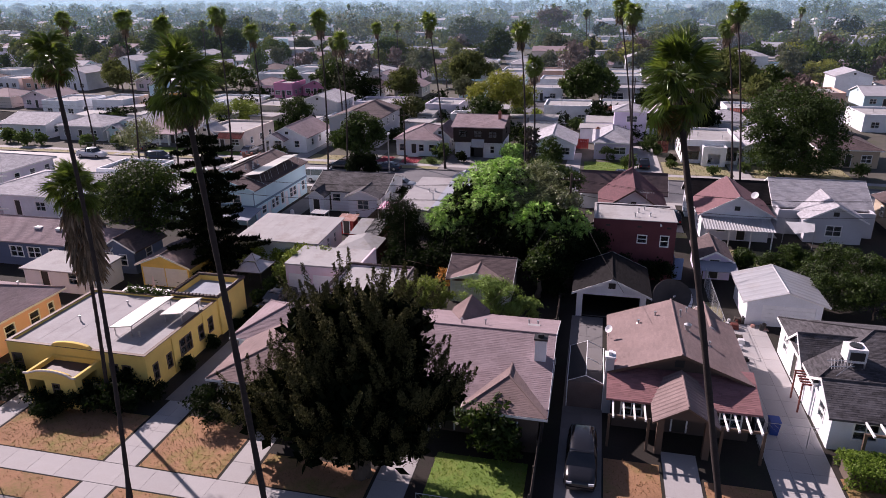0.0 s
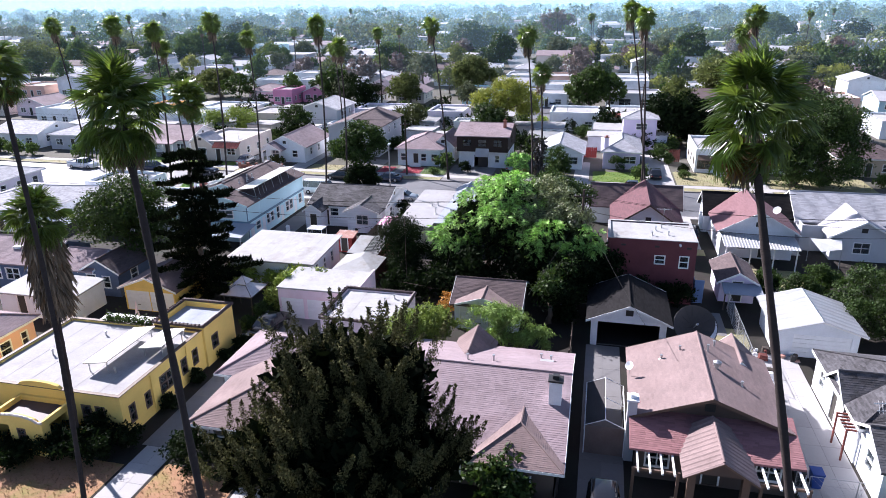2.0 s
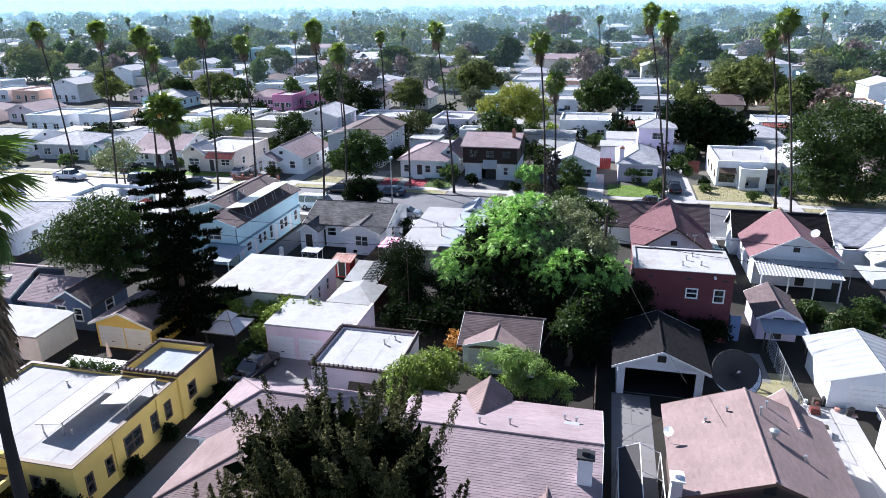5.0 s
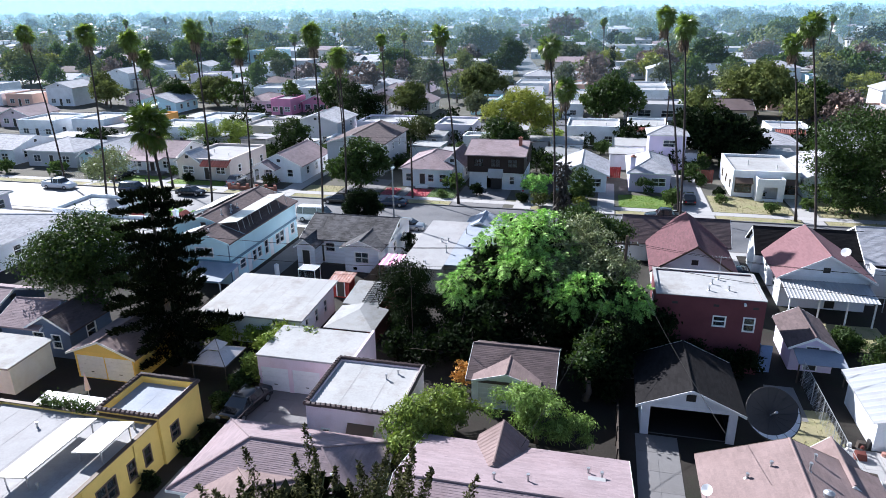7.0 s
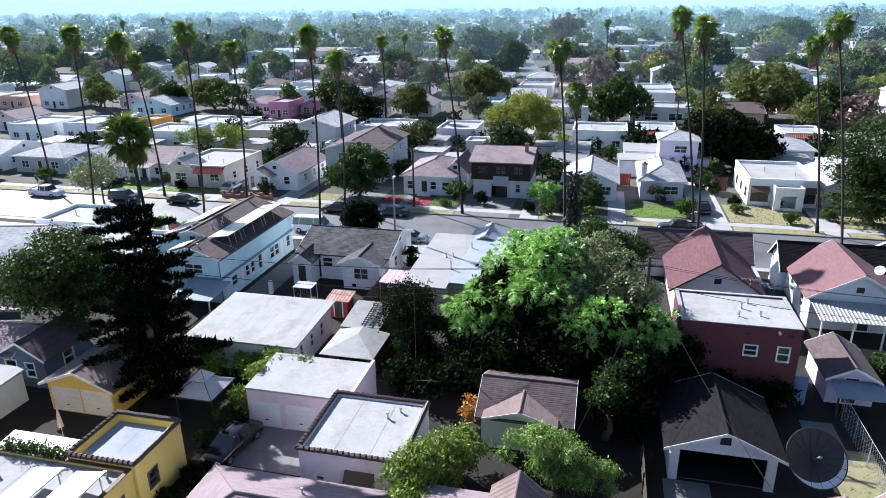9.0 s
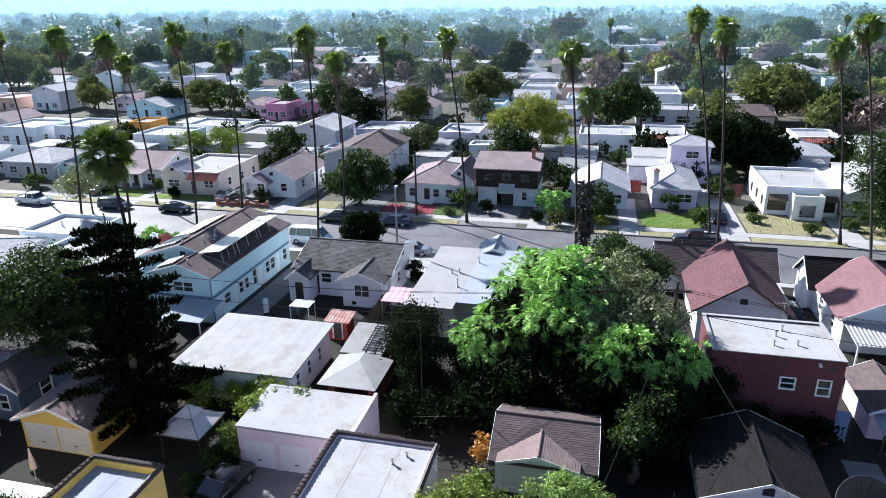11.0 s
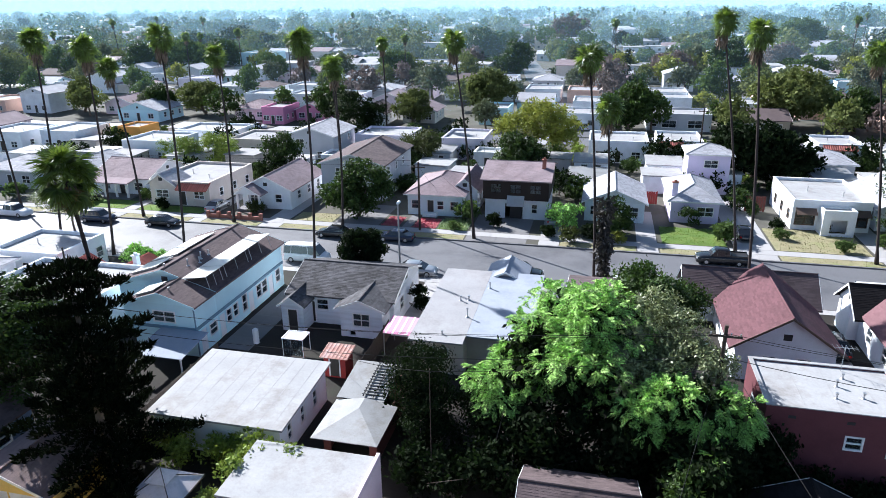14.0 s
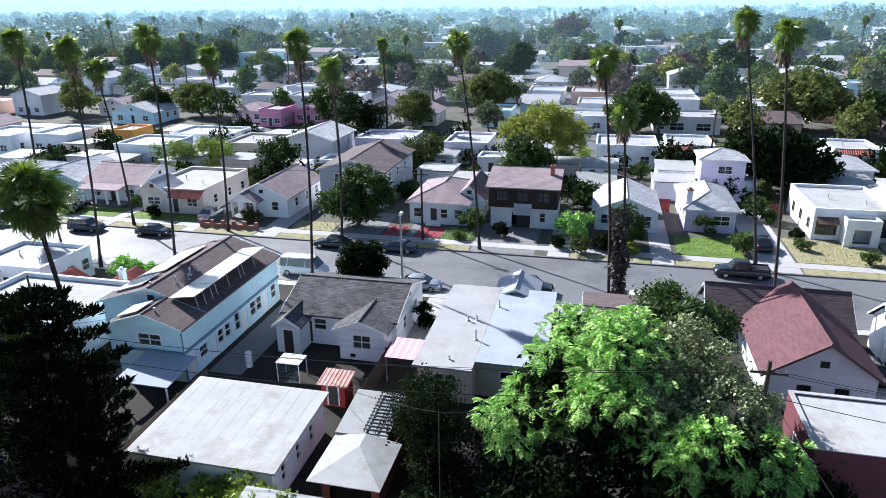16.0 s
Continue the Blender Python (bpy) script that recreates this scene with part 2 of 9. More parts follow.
def opening(h, s, a, zc, w, hh, kind, trim):
    """Fills an opening of a wall: w window, d door, g garage door, b barred window, o open."""
    a0, a1, z0, z1 = a - w / 2, a + w / 2, zc - hh / 2, zc + hh / 2
    if kind in "wb":
        f, m = 0.07, 0.03
        xs = [a0 + m, a - m, a + m, a1 - m] if w > 1.15 else [a0 + m, a1 - m]
        zs = [z0 + m, zc - m, zc + m, z1 - m]
        g = holed(s, a0 - f, a1 + f, z0 - f, z1 + f, 0.035, -0.1, [(p, q, r, t) for p, q in zip(xs[::2], xs[1::2]) for r, t in zip(zs[::2], zs[1::2])])
        win = part("window", g, trim, h)
        part("pane", Geo().obox(s, a0 + 0.03, a1 - 0.03, -0.07, -0.058, z0 + 0.03, z1 - 0.03), GLASS, win)
        if kind == "b":
            bars = Geo()
            for i in range(max(3, round(w / 0.16))):
                q = a0 + (i + 0.5) * w / max(3, round(w / 0.16))
                bars.obox(s, q - 0.012, q + 0.012, 0.065, 0.09, z0 - 0.04, z1 + 0.04)
            part("window_bars", bars, BLACK_METAL, win)
    elif kind == "d":
        g = Geo().obox(s, a0 - 0.08, a0 + 0.02, -0.1, 0.03, z0, z1 + 0.08).obox(s, a1 - 0.02, a1 + 0.08, -0.1, 0.03, z0, z1 + 0.08)
        g.obox(s, a0 + 0.02, a1 - 0.02, -0.1, 0.03, z1, z1 + 0.08)
        fr = part("door_frame", g, trim, h)
        dr = part("door", Geo().obox(s, a0 + 0.02, a1 - 0.02, -0.09, -0.04, z0 + 0.01, z1), DOOR_DARK, fr)
    elif kind == "D":
        part("door", Geo().obox(s, a0 + 0.02, a1 - 0.02, -0.09, -0.03, z0 + 0.01, z1), WHITE_PAINT, h)
    elif kind == "g":
        g, rows = Geo(), max(4, round(hh / 0.42))
        for i in range(rows):
            g.obox(s, a0 + 0.01, a1 - 0.01, -0.1, -0.05, z0 + i * hh / rows + 0.012, z0 + (i + 1) * hh / rows - 0.012)
            cols = max(2, round(w / 0.9))
            for j in range(cols):
                g.obox(s, a0 + (j + 0.12) * w / cols, a0 + (j + 0.88) * w / cols, -0.05, -0.035, z0 + (i + 0.2) * hh / rows, z0 + (i + 0.8) * hh / rows)
        gd = part("garage_door", g, WHITE_PAINT, h)
        part("handle", Geo().obox(s, a - 0.12, a + 0.12, -0.05, 0.0, z0 + 0.55, z0 + 0.6), BLACK_METAL, gd)


def walls(h, x0, x1, y0, y1, z0, z1, material, openings=None, trim=None, t=0.2):
    """Four walls with openings cut through, each opening (fraction along, centre height, width, height, kind)."""
    openings, trim = openings or {}, trim or TRIM
    for key, (s, length) in sides(x0, x1, y0, y1).items():
        holes = []
        for f, zc, w, hh, kind in openings.get(key, ()):
            holes.append((f * length - w / 2, f * length + w / 2, z0 + zc - hh / 2, z0 + zc + hh / 2, kind, f * length, z0 + zc, w, hh))
        e = 0 if key in "SN" else t
        g = holed(s, e, length - e, z0, z1, 0.0, -t, holes)
        part("wall", g, material, h)
        for q in holes:
            opening(h, s, q[5], q[6], q[7], q[8], q[4], trim)


def gable(h, axis, x0, x1, y0, y1, ze, zr, material, wall=None, over=0.45, end=0.35, course=0.16, fascia=None, tab=0.45, ribs=0, skip_end=""):
    """A gable roof over the walls, ridge along axis, with the wall's gable ends under it."""
    g, run = Geo(), (y1 - y0 if axis == "x" else x1 - x0) / 2
    zo = ze - over * (zr - ze) / run
    if axis == "x":
        ym = (y0 + y1) / 2
        quads = [((x0 - end, y0 - over, zo), (x1 + end, y0 - over, zo), (x1 + end, ym, zr), (x0 - end, ym, zr)),
                 ((x1 + end, y1 + over, zo), (x0 - end, y1 + over, zo), (x0 - end, ym, zr), (x1 + end, ym, zr))]
        ends = [("W", (x0, y0), (x0, y1), (x0, ym), (0.2, 0)), ("E", (x1, y0), (x1, y1), (x1, ym), (-0.2, 0))]
    else:
        xm = (x0 + x1) / 2
        quads = [((x0 - over, y1 + end, zo), (x0 - over, y0 - end, zo), (xm, y0 - end, zr), (xm, y1 + end, zr)),
                 ((x1 + over, y0 - end, zo), (x1 + over, y1 + end, zo), (xm, y1 + end, zr), (xm, y0 - end, zr))]
        ends = [("S", (x0, y0), (x1, y0), (xm, y0), (0, 0.2)), ("N", (x0, y1), (x1, y1), (xm, y1), (0, -0.2))]
    lift = Vector((0, 0, 0.16))
    for q in quads:
        q = [Vector(p) + lift for p in q]
        g.slope(*q, course=course, tab=tab)
        if ribs:
            g.ribs(*q, ribs)
    ro = part("roof", g, material, h)
    q = [[Vector(p) + lift + Vector((0, 0, 0.02)) for p in quad] for quad in quads]
    ridge = Geo().tube([q[0][2], q[0][3]], 0.07, 6)
    part("ridge_cap", ridge, material, ro)
    for i, j, sgn in ((0, 3, -1), (1, 2, 1)) if axis == "x" else ((1, 2, -1), (0, 3, 1)):
        k, o = 1 - i, (Vector((0.03, 0, 0)) if axis == "x" else Vector((0, 0.03, 0))) * sgn
        part("fascia", Geo().bent(q[0][i], q[0][j], q[1][k], o, 0.2), fascia or TRIM, ro)
    if wall:
        for key, p, q_, apex, inn in ends:
            if key in skip_end:
                continue
            i = Vector((*inn, 0))
            a, b, c = Vector((*p, ze)), Vector((*q_, ze)), Vector((*apex, zr))
            part("gable_wall", Geo().add([a, b, c, a + i, b + i, c + i], [(0, 1, 2), (3, 5, 4), (0, 3, 4, 1), (1, 4, 5, 2), (2, 5, 3, 0)]), wall, h)
            if zr - ze > 1.1:
                s = ((p[0], p[1]), ((1, 0) if axis == "y" else (0, 1)), ((0, -1) if key == "S" else (0, 1) if key == "N" else (-1, 0) if key == "W" else (1, 0)))
                L2 = (x1 - x0 if axis == "y" else y1 - y0) / 2
                v = Geo().obox(s, L2 - 0.3, L2 + 0.3, 0.0, 0.03, ze + 0.45, ze + 0.95)
                part("gable_vent", v, BLACK_METAL, h)
    return ro


def hip(h, x0, x1, y0, y1, ze, zr, material, over=0.45, course=0.16, tab=0.45, fascia=None):
    """A hipped roof: ridge along the longer side."""
    x0, x1, y0, y1 = x0 - over, x1 + over, y0 - over, y1 + over
    w, d, g = x1 - x0, y1 - y0, Geo()
    r = min(w, d) / 2
    if w >= d:
        A, B = Vector((x0 + r, (y0 + y1) / 2, zr)), Vector((x1 - r, (y0 + y1) / 2, zr))
    else:
        A, B = Vector(((x0 + x1) / 2, y0 + r, zr)), Vector(((x0 + x1) / 2, y1 - r, zr))
    c = [Vector(p) for p in ((x0, y0, ze), (x1, y0, ze), (x1, y1, ze), (x0, y1, ze))]
    if w >= d:
        qs = [(c[0], c[1], B, A), (c[1], c[2], B, B), (c[2], c[3], A, B), (c[3], c[0], A, A)]
    else:
        qs = [(c[0], c[1], A, A), (c[1], c[2], B, A), (c[2], c[3], B, B), (c[3], c[0], A, B)]
    for q in qs:
        g.slope(*[p + Vector((0, 0, 0.12)) for p in q], course=course, tab=tab)
    ro = part("roof", g, material, h)
    caps = Geo()
    up = Vector((0, 0, 0.15))
    caps.tube([A + up, B + up], 0.07, 6) if (B - A).length > 0.2 else None
    for p, e in ((c[0], A), (c[1], B if w >= d else A), (c[2], B), (c[3], A if w >= d else B)):
        caps.tube([p + up, e + up], 0.06, 5)
    part("ridge_cap", caps, material, ro)
    fg = Geo().ring(x0 - 0.04, x1 + 0.04, y0 - 0.04, y1 + 0.04, 0.037, ze - 0.06, ze + 0.1)
    part("fascia", fg, fascia or TRIM, ro)
    return ro


def flat(h, x0, x1, y0, y1, zroof, zpar, material, wall, coping=None, t=0.2, tiles=False):
    """A flat roof behind a parapet with its coping."""
    part("roof", Geo().box(x0 + t, x1 - t, y0 + t, y1 - t, zroof - 0.2, zroof), material, h)
    seams = Geo()
    k = int((x1 - x0) // 1.8)
    for i in range(1, k):
        q = x0 + i * (x1 - x0) / k + random.uniform(-0.15, 0.15)
        seams.box(q - 0.025, q + 0.025, y0 + t, y1 - t, zroof + 0.004, zroof + 0.009)
    tagged(part("roof_seams", seams, material, h), kind="stuff") if seams.v else None
    if tiles:
        me = mesh_of("coping_tile", Geo().tube([(0, 0, 0), (0.37, 0, 0.03)], [0.13, 0.17], 7))
        me.materials.append(coping or TRIM)
        for a, b in (((x0, y0), (x1, y0)), ((x1, y0), (x1, y1)), ((x1, y1), (x0, y1)), ((x0, y1), (x0, y0))):
            a, b = Vector((*a, zpar + 0.04)), Vector((*b, zpar + 0.04))
            n = round((b - a).length / 0.34)
            for i in range(n):
                o = new("coping_tile", me)
                o.parent = h
                o.matrix_local = Matrix.Translation(a.lerp(b, i / n) - h.location + Vector((0, 0, random.uniform(-0.015, 0.015)))) @ pose(0, 0, 0, 0, 0, math.degrees(math.atan2(b.y - a.y, b.x - a.x)))
    else:
        part("coping", Geo().ring(x0 - 0.04, x1 + 0.04, y0 - 0.04, y1 + 0.04, t + 0.07, zpar, zpar + 0.06), coping or wall, h)


def pipes(h, *spots):
    """Vent pipes on a roof, with their flashing."""
    for x, y, z, high in spots:
        g = Geo().tube([(x, y, z - 0.15), (x, y, z + high)], 0.06, 8).tube([(x, y, z + high), (x, y, z + high + 0.1)], [0.1, 0.09], 8)
        g.tube([(x, y, z - 0.05), (x, y, z + 0.05)], [0.18, 0.08], 8)
        part("vent_pipe", g, GREY_METAL, h)


def chimney(h, x, y, z0, z1, w, d, material, cap):
    ch = part("chimney", Geo().box(x - w / 2, x + w / 2, y - d / 2, y + d / 2, z0, z1), material, h)
    part("chimney_cap", Geo().box(x - w / 2 - 0.08, x + w / 2 + 0.08, y - d / 2 - 0.08, y + d / 2 + 0.08, z1, z1 + 0.12)
         .box(x - w / 4, x + w / 4, y - d / 4, y + d / 4, z1 + 0.12, z1 + 0.35), cap, ch)


def pergola(h, x0, x1, y0, y1, z, n, material):
    """Open rafters over a porch, on a beam with posts."""
    for i in range(n):
        x = x0 + (i + 0.5) * (x1 - x0) / n
        part("rafter", Geo().box(x - 0.05, x + 0.05, y0, y1, z, z + 0.14), material, h)
    # beam and posts are brown instead of white, with porch shade in the colour
    part("beam", Geo().box(x0, x1, y0 + 0.35, y0 + 0.47, z - 0.16, z - 0.004), BROWN_TRIM, h)
    for x in (x0 + 0.1, x1 - 0.1):
        part("post", Geo().box(x - 0.08, x + 0.08, y0 + 0.33, y0 + 0.49, 0, z - 0.165), BROWN_TRIM, h)

# ---- palette ----
GLASS = glassy("window_glass", (0.35, 0.42, 0.46))
TRIM = paint("white_trim", (0.86, 0.86, 0.86), 0.6, 0.08, 1.0, 8)
WHITE_PAINT = paint("white_paint", (0.84, 0.85, 0.87), 0.55, 0.1, 0.8, 6)
DOOR_DARK = paint("dark_door", (0.05, 0.045, 0.04), 0.5, 0.15)
BLACK_METAL = paint("black_metal", (0.03, 0.03, 0.032), 0.5, 0.1)
GREY_METAL = paint("galvanised_metal", (0.5, 0.51, 0.53), 0.4, 0.12, 1.5, 20, metal=0.7)
BROWN_TRIM = paint("brown_trim", (0.12, 0.08, 0.06), 0.65, 0.15)
STUCCO_WHITE = paint("white_stucco", (0.84, 0.87, 0.92), 0.9, 0.1, 0.5, 14, 0.4, stain=(0.6, 0.6, 0.62), stain_amount=0.35)
STUCCO_CREAM = paint("cream_stucco", (0.7, 0.63, 0.58), 0.9, 0.1, 0.5, 14, 0.4, stain=(0.5, 0.42, 0.36), stain_amount=0.4)
STUCCO_YELLOW = paint("yellow_stucco", (0.86, 0.63, 0.19), 0.9, 0.12, 0.5, 12, 0.4, stain=(0.74, 0.52, 0.13), stain_amount=0.45)
STUCCO_PINK = paint("pink_stucco", (0.84, 0.71, 0.78), 0.9, 0.1, 0.5, 12, 0.4, stain=(0.62, 0.42, 0.42), stain_amount=0.4)
STUCCO_PEACH = paint("peach_stucco", (0.8, 0.52, 0.42), 0.9, 0.1, 0.5, 12, 0.4)
STUCCO_LILAC = paint("lilac_stucco", (0.72, 0.65, 0.83), 0.9, 0.1, 0.5, 12, 0.4)
STUCCO_GREY = paint("grey_stucco", (0.55, 0.56, 0.6), 0.9, 0.12, 0.5, 12, 0.4)
STUCCO_BLUE = paint("pale_blue_stucco", (0.66, 0.89, 0.96), 0.9, 0.08, 0.5, 12, 0.3)
STUCCO_AQUA = paint("aqua_stucco", (0.55, 0.74, 0.8), 0.9, 0.1, 0.5, 12, 0.3)
STUCCO_RED = paint("brick_red_stucco", (0.14, 0.045, 0.055), 0.9, 0.14, 0.6, 10, 0.4, stain=(0.1, 0.033, 0.04), stain_amount=0.5)
STUCCO_TAN = paint("tan_stucco", (0.52, 0.43, 0.33), 0.9, 0.12, 0.5, 12, 0.4)
STUCCO_HOTPINK = paint("bright_pink_stucco", (0.8, 0.33, 0.52), 0.9, 0.1, 0.5, 12, 0.3)
STUCCO_ORANGE = paint("orange_stucco", (0.85, 0.4, 0.1), 0.9, 0.1, 0.5, 12, 0.3)
SIDING_GREY = paint("pale_grey_wood_siding", (0.8, 0.84, 0.9), 0.8, 0.12, 0.6, 9, 0.3, stretch=(0.3, 0.3, 6), stain=(0.56, 0.56, 0.58), stain_amount=0.4)
SIDING_BLUE = paint("slate_blue_siding", (0.11, 0.15, 0.24), 0.8, 0.12, 0.6, 9, 0.3, stretch=(0.3, 0.3, 6))
WOOD_BLACK = paint("dark_stained_wood", (0.03, 0.02, 0.018), 0.8, 0.2, 0.8, 9, 0.3, stretch=(6, 6, 0.4))
SHINGLE_PINK = paint("rose_brown_shingle", (0.285, 0.222, 0.238), 0.92, 0.26, 0.35, 9, 0.5, islands=0.2, stain=(0.23, 0.165, 0.175), stain_amount=0.6)
SHINGLE_ROSE = paint("faded_rose_shingle", (0.235, 0.172, 0.166), 0.92, 0.3, 0.35, 9, 0.5, islands=0.16, stain=(0.165, 0.115, 0.108), stain_amount=0.6)
SHINGLE_RED = paint("red_shingle", (0.13, 0.058, 0.068), 0.92, 0.18, 0.35, 16, 0.5, islands=0.3, stain=(0.09, 0.04, 0.046), stain_amount=0.6)
SHINGLE_BROWN = paint("brown_shingle", (0.12, 0.088, 0.09), 0.92, 0.26, 0.4, 16, 0.5, islands=0.35, stain=(0.08, 0.06, 0.065), stain_amount=0.5)
SHINGLE_GREY = paint("weathered_grey_shingle", (0.085, 0.082, 0.09), 0.92, 0.5, 0.8, 5, 0.6, islands=0.7, stain=(0.045, 0.042, 0.045), stain_amount=0.85)
SHINGLE_ASH = paint("ash_grey_shingle", (0.41, 0.41, 0.44), 0.92, 0.22, 0.4, 11, 0.5, islands=0.35, stain=(0.27, 0.26, 0.29), stain_amount=0.4)
# set extra dark: tree shade on the open garage is in this colour
SHINGLE_DARK = paint("charcoal_shingle", (0.017, 0.016, 0.017), 0.95, 0.18, 0.4, 16, 0.5, islands=0.4, spec=0.12)
CLAY_TILE = paint("clay_roof_tile", (0.42, 0.14, 0.11), 0.85, 0.15, 0.6, 10, 0.4, islands=0.5)
TILE_DARK = paint("dark_glazed_tile", (0.07, 0.045, 0.045), 0.6, 0.2, 0.8, 10, 0.3, islands=0.5)
ROOF_WHITE = paint("white_roof_coating", (0.37, 0.37, 0.375), 0.85, 0.2, 0.35, 6, 0.35, stain=(0.22, 0.195, 0.175), stain_amount=0.7)
ROOF_GREYWHITE = paint("grey_white_rolled_roof", (0.34, 0.335, 0.345), 0.88, 0.2, 0.3, 7, 0.3, stain=(0.25, 0.235, 0.235), stain_amount=0.7)
ROOF_BLUEGREY = paint("blue_grey_rolled_roof", (0.34, 0.37, 0.43), 0.88, 0.14, 0.3, 7, 0.3, stain=(0.24, 0.27, 0.33), stain_amount=0.6)
SHEET_METAL = paint("pale_sheet_metal", (0.4, 0.41, 0.43), 0.5, 0.12, 0.5, 12, 0.2, metal=0.25, stain=(0.33, 0.29, 0.26), stain_amount=0.45)
RUST_METAL = paint("rusty_sheet", (0.42, 0.22, 0.18), 0.85, 0.3, 1.2, 9, 0.4, stain=(0.6, 0.56, 0.54), stain_amount=0.7)
RED_PAINT = paint("red_painted_wood", (0.34, 0.035, 0.03), 0.6, 0.15)
CONCRETE = paint("concrete", (0.19, 0.185, 0.19), 0.9, 0.14, 0.4, 12, 0.3, islands=0.12, stain=(0.13, 0.125, 0.125), stain_amount=0.55)
CONCRETE_PALE = paint("pale_concrete", (0.4, 0.39, 0.39), 0.9, 0.12, 0.4, 12, 0.3, islands=0.1, stain=(0.31, 0.29, 0.28), stain_amount=0.45)
ASPHALT = paint("asphalt", (0.15, 0.15, 0.16), 0.6, 0.16, 0.15, 18, 0.35, stain=(0.07, 0.07, 0.08), stain_amount=0.7)
# soil set near-black: the yards' shade is put into its colour
DIRT = paint("shaded_yard_soil", (0.022, 0.018, 0.015), 0.95, 0.4, 0.35, 6, 0.6, stain=(0.02, 0.024, 0.014), stain_amount=0.9)
YARD_DRY = paint("dusty_yard", (0.09, 0.084, 0.07), 0.95, 0.35, 0.3, 6, 0.5, stain=(0.07, 0.075, 0.045), stain_amount=0.8)
LAWN_DRY = paint("dry_lawn", (0.33, 0.18, 0.1), 0.95, 0.3, 0.35, 10, 0.6, stain=(0.14, 0.15, 0.03), stain_amount=0.85)
LAWN_GREEN = paint("green_lawn", (0.12, 0.2, 0.035), 0.95, 0.3, 0.6, 10, 0.6, stain=(0.22, 0.2, 0.06), stain_amount=0.5)
LAWN_GOLD = paint("straw_lawn", (0.29, 0.26, 0.15), 0.95, 0.25, 0.5, 10, 0.6, stain=(0.16, 0.2, 0.06), stain_amount=0.7)
FLOWER_BED = paint("red_flower_bed", (0.4, 0.1, 0.12), 0.95, 0.4, 2.5, 14, 0.6, stain=(0.12, 0.1, 0.05), stain_amount=0.8)
FAR_GROUND = paint("town_ground", (0.14, 0.13, 0.1), 0.95, 0.35, 0.03, 0.4, 0.0, stain=(0.3, 0.29, 0.28), stain_amount=0.6)
BARK = paint("tree_bark", (0.13, 0.1, 0.08), 0.95, 0.3, 2.0, 12, 0.8, stretch=(3, 3, 0.6))
PALM_BARK = paint("palm_bark", (0.045, 0.034, 0.032), 0.95, 0.3, 1.5, 9, 0.8, stretch=(1, 1, 5))
DEAD_FROND = paint("dead_palm_frond", (0.22, 0.165, 0.115), 0.9, 0.25, 0.8, 8, 0.2, islands=1.0)
DRY_PALM = leafy("dry_palm_leaf", (0.2, 0.125, 0.055), (0.4, 0.23, 0.06), 1.0, 0.35, 0.5, 0.2)
LEAF_PALM = leafy("palm_leaf", (0.1, 0.15, 0.034), (0.25, 0.36, 0.045), 1.5, 0.34, 0.3, 0.55)
LEAF_BRIGHT = leafy("bright_fern_leaf", (0.38, 0.61, 0.16), (0.3, 0.52, 0.09), 1.5, 0.13)
# near-black leaf, also used where shade in or under crowns is painted
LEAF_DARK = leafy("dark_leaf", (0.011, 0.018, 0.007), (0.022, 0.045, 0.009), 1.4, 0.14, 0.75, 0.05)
LEAF_MID = leafy("mid_green_leaf", (0.032, 0.056, 0.014), (0.1, 0.18, 0.025), 1.5, 0.13)
LEAF_GREY = leafy("grey_green_leaf", (0.2, 0.23, 0.11), (0.3, 0.35, 0.12), 1.6, 0.12, 0.4, 0.3)
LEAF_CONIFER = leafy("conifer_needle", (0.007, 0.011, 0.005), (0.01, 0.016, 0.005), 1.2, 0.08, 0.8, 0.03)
LEAF_JUNIPER = leafy("juniper_scale_leaf", (0.066, 0.066, 0.028), (0.09, 0.095, 0.025), 1.9, 0.1, 0.7, 0.04)
LEAF_YELLOW = leafy("yellow_green_leaf", (0.2, 0.23, 0.045), (0.36, 0.38, 0.06), 1.0, 0.28)
LEAF_OLIVE = leafy("olive_leaf", (0.07, 0.084, 0.026), (0.13, 0.16, 0.03), 1.3, 0.12)
LEAF_ORANGE = leafy("orange_leaf", (0.4, 0.2, 0.05), (0.5, 0.25, 0.05), 1.0, 0.2)
LEAF_PEPPER = leafy("pepper_tree_leaf", (0.2, 0.3, 0.075), (0.3, 0.44, 0.08), 1.5, 0.16)
LEAF_DRY = leafy("bare_twig", (0.16, 0.12, 0.11), (0.2, 0.15, 0.13), 0.5, 0.2)
TYRE = paint("tyre_rubber", (0.02, 0.02, 0.02), 0.9, 0.1)
RIM = paint("wheel_rim", (0.5, 0.5, 0.52), 0.3, 0.05, metal=0.9)
CAR_GLASS = paint("car_glass", (0.015, 0.018, 0.022), 0.05, 0.02, bump=0.0, spec=0.9)
CAR_BLACK = paint("black_car_paint", (0.012, 0.012, 0.014), 0.15, 0.05, bump=0.0, spec=0.8)
CAR_WHITE = paint("white_car_paint", (0.72, 0.73, 0.75), 0.22, 0.04, bump=0.0, spec=0.7)
CAR_NAVY = paint("navy_car_paint", (0.02, 0.03, 0.06), 0.18, 0.05, bump=0.0, spec=0.8)
CAR_SILVER = paint("silver_car_paint", (0.4, 0.42, 0.45), 0.28, 0.04, bump=0.0, metal=0.6)
CAR_RED = paint("red_car_paint", (0.35, 0.02, 0.02), 0.2, 0.05, bump=0.0, spec=0.7)
LAMP_RED = paint("tail_light_plastic", (0.5, 0.02, 0.02), 0.2, 0.02, bump=0.0)
LAMP_CLEAR = paint("headlight_plastic", (0.75, 0.77, 0.8), 0.15, 0.02, bump=0.0)
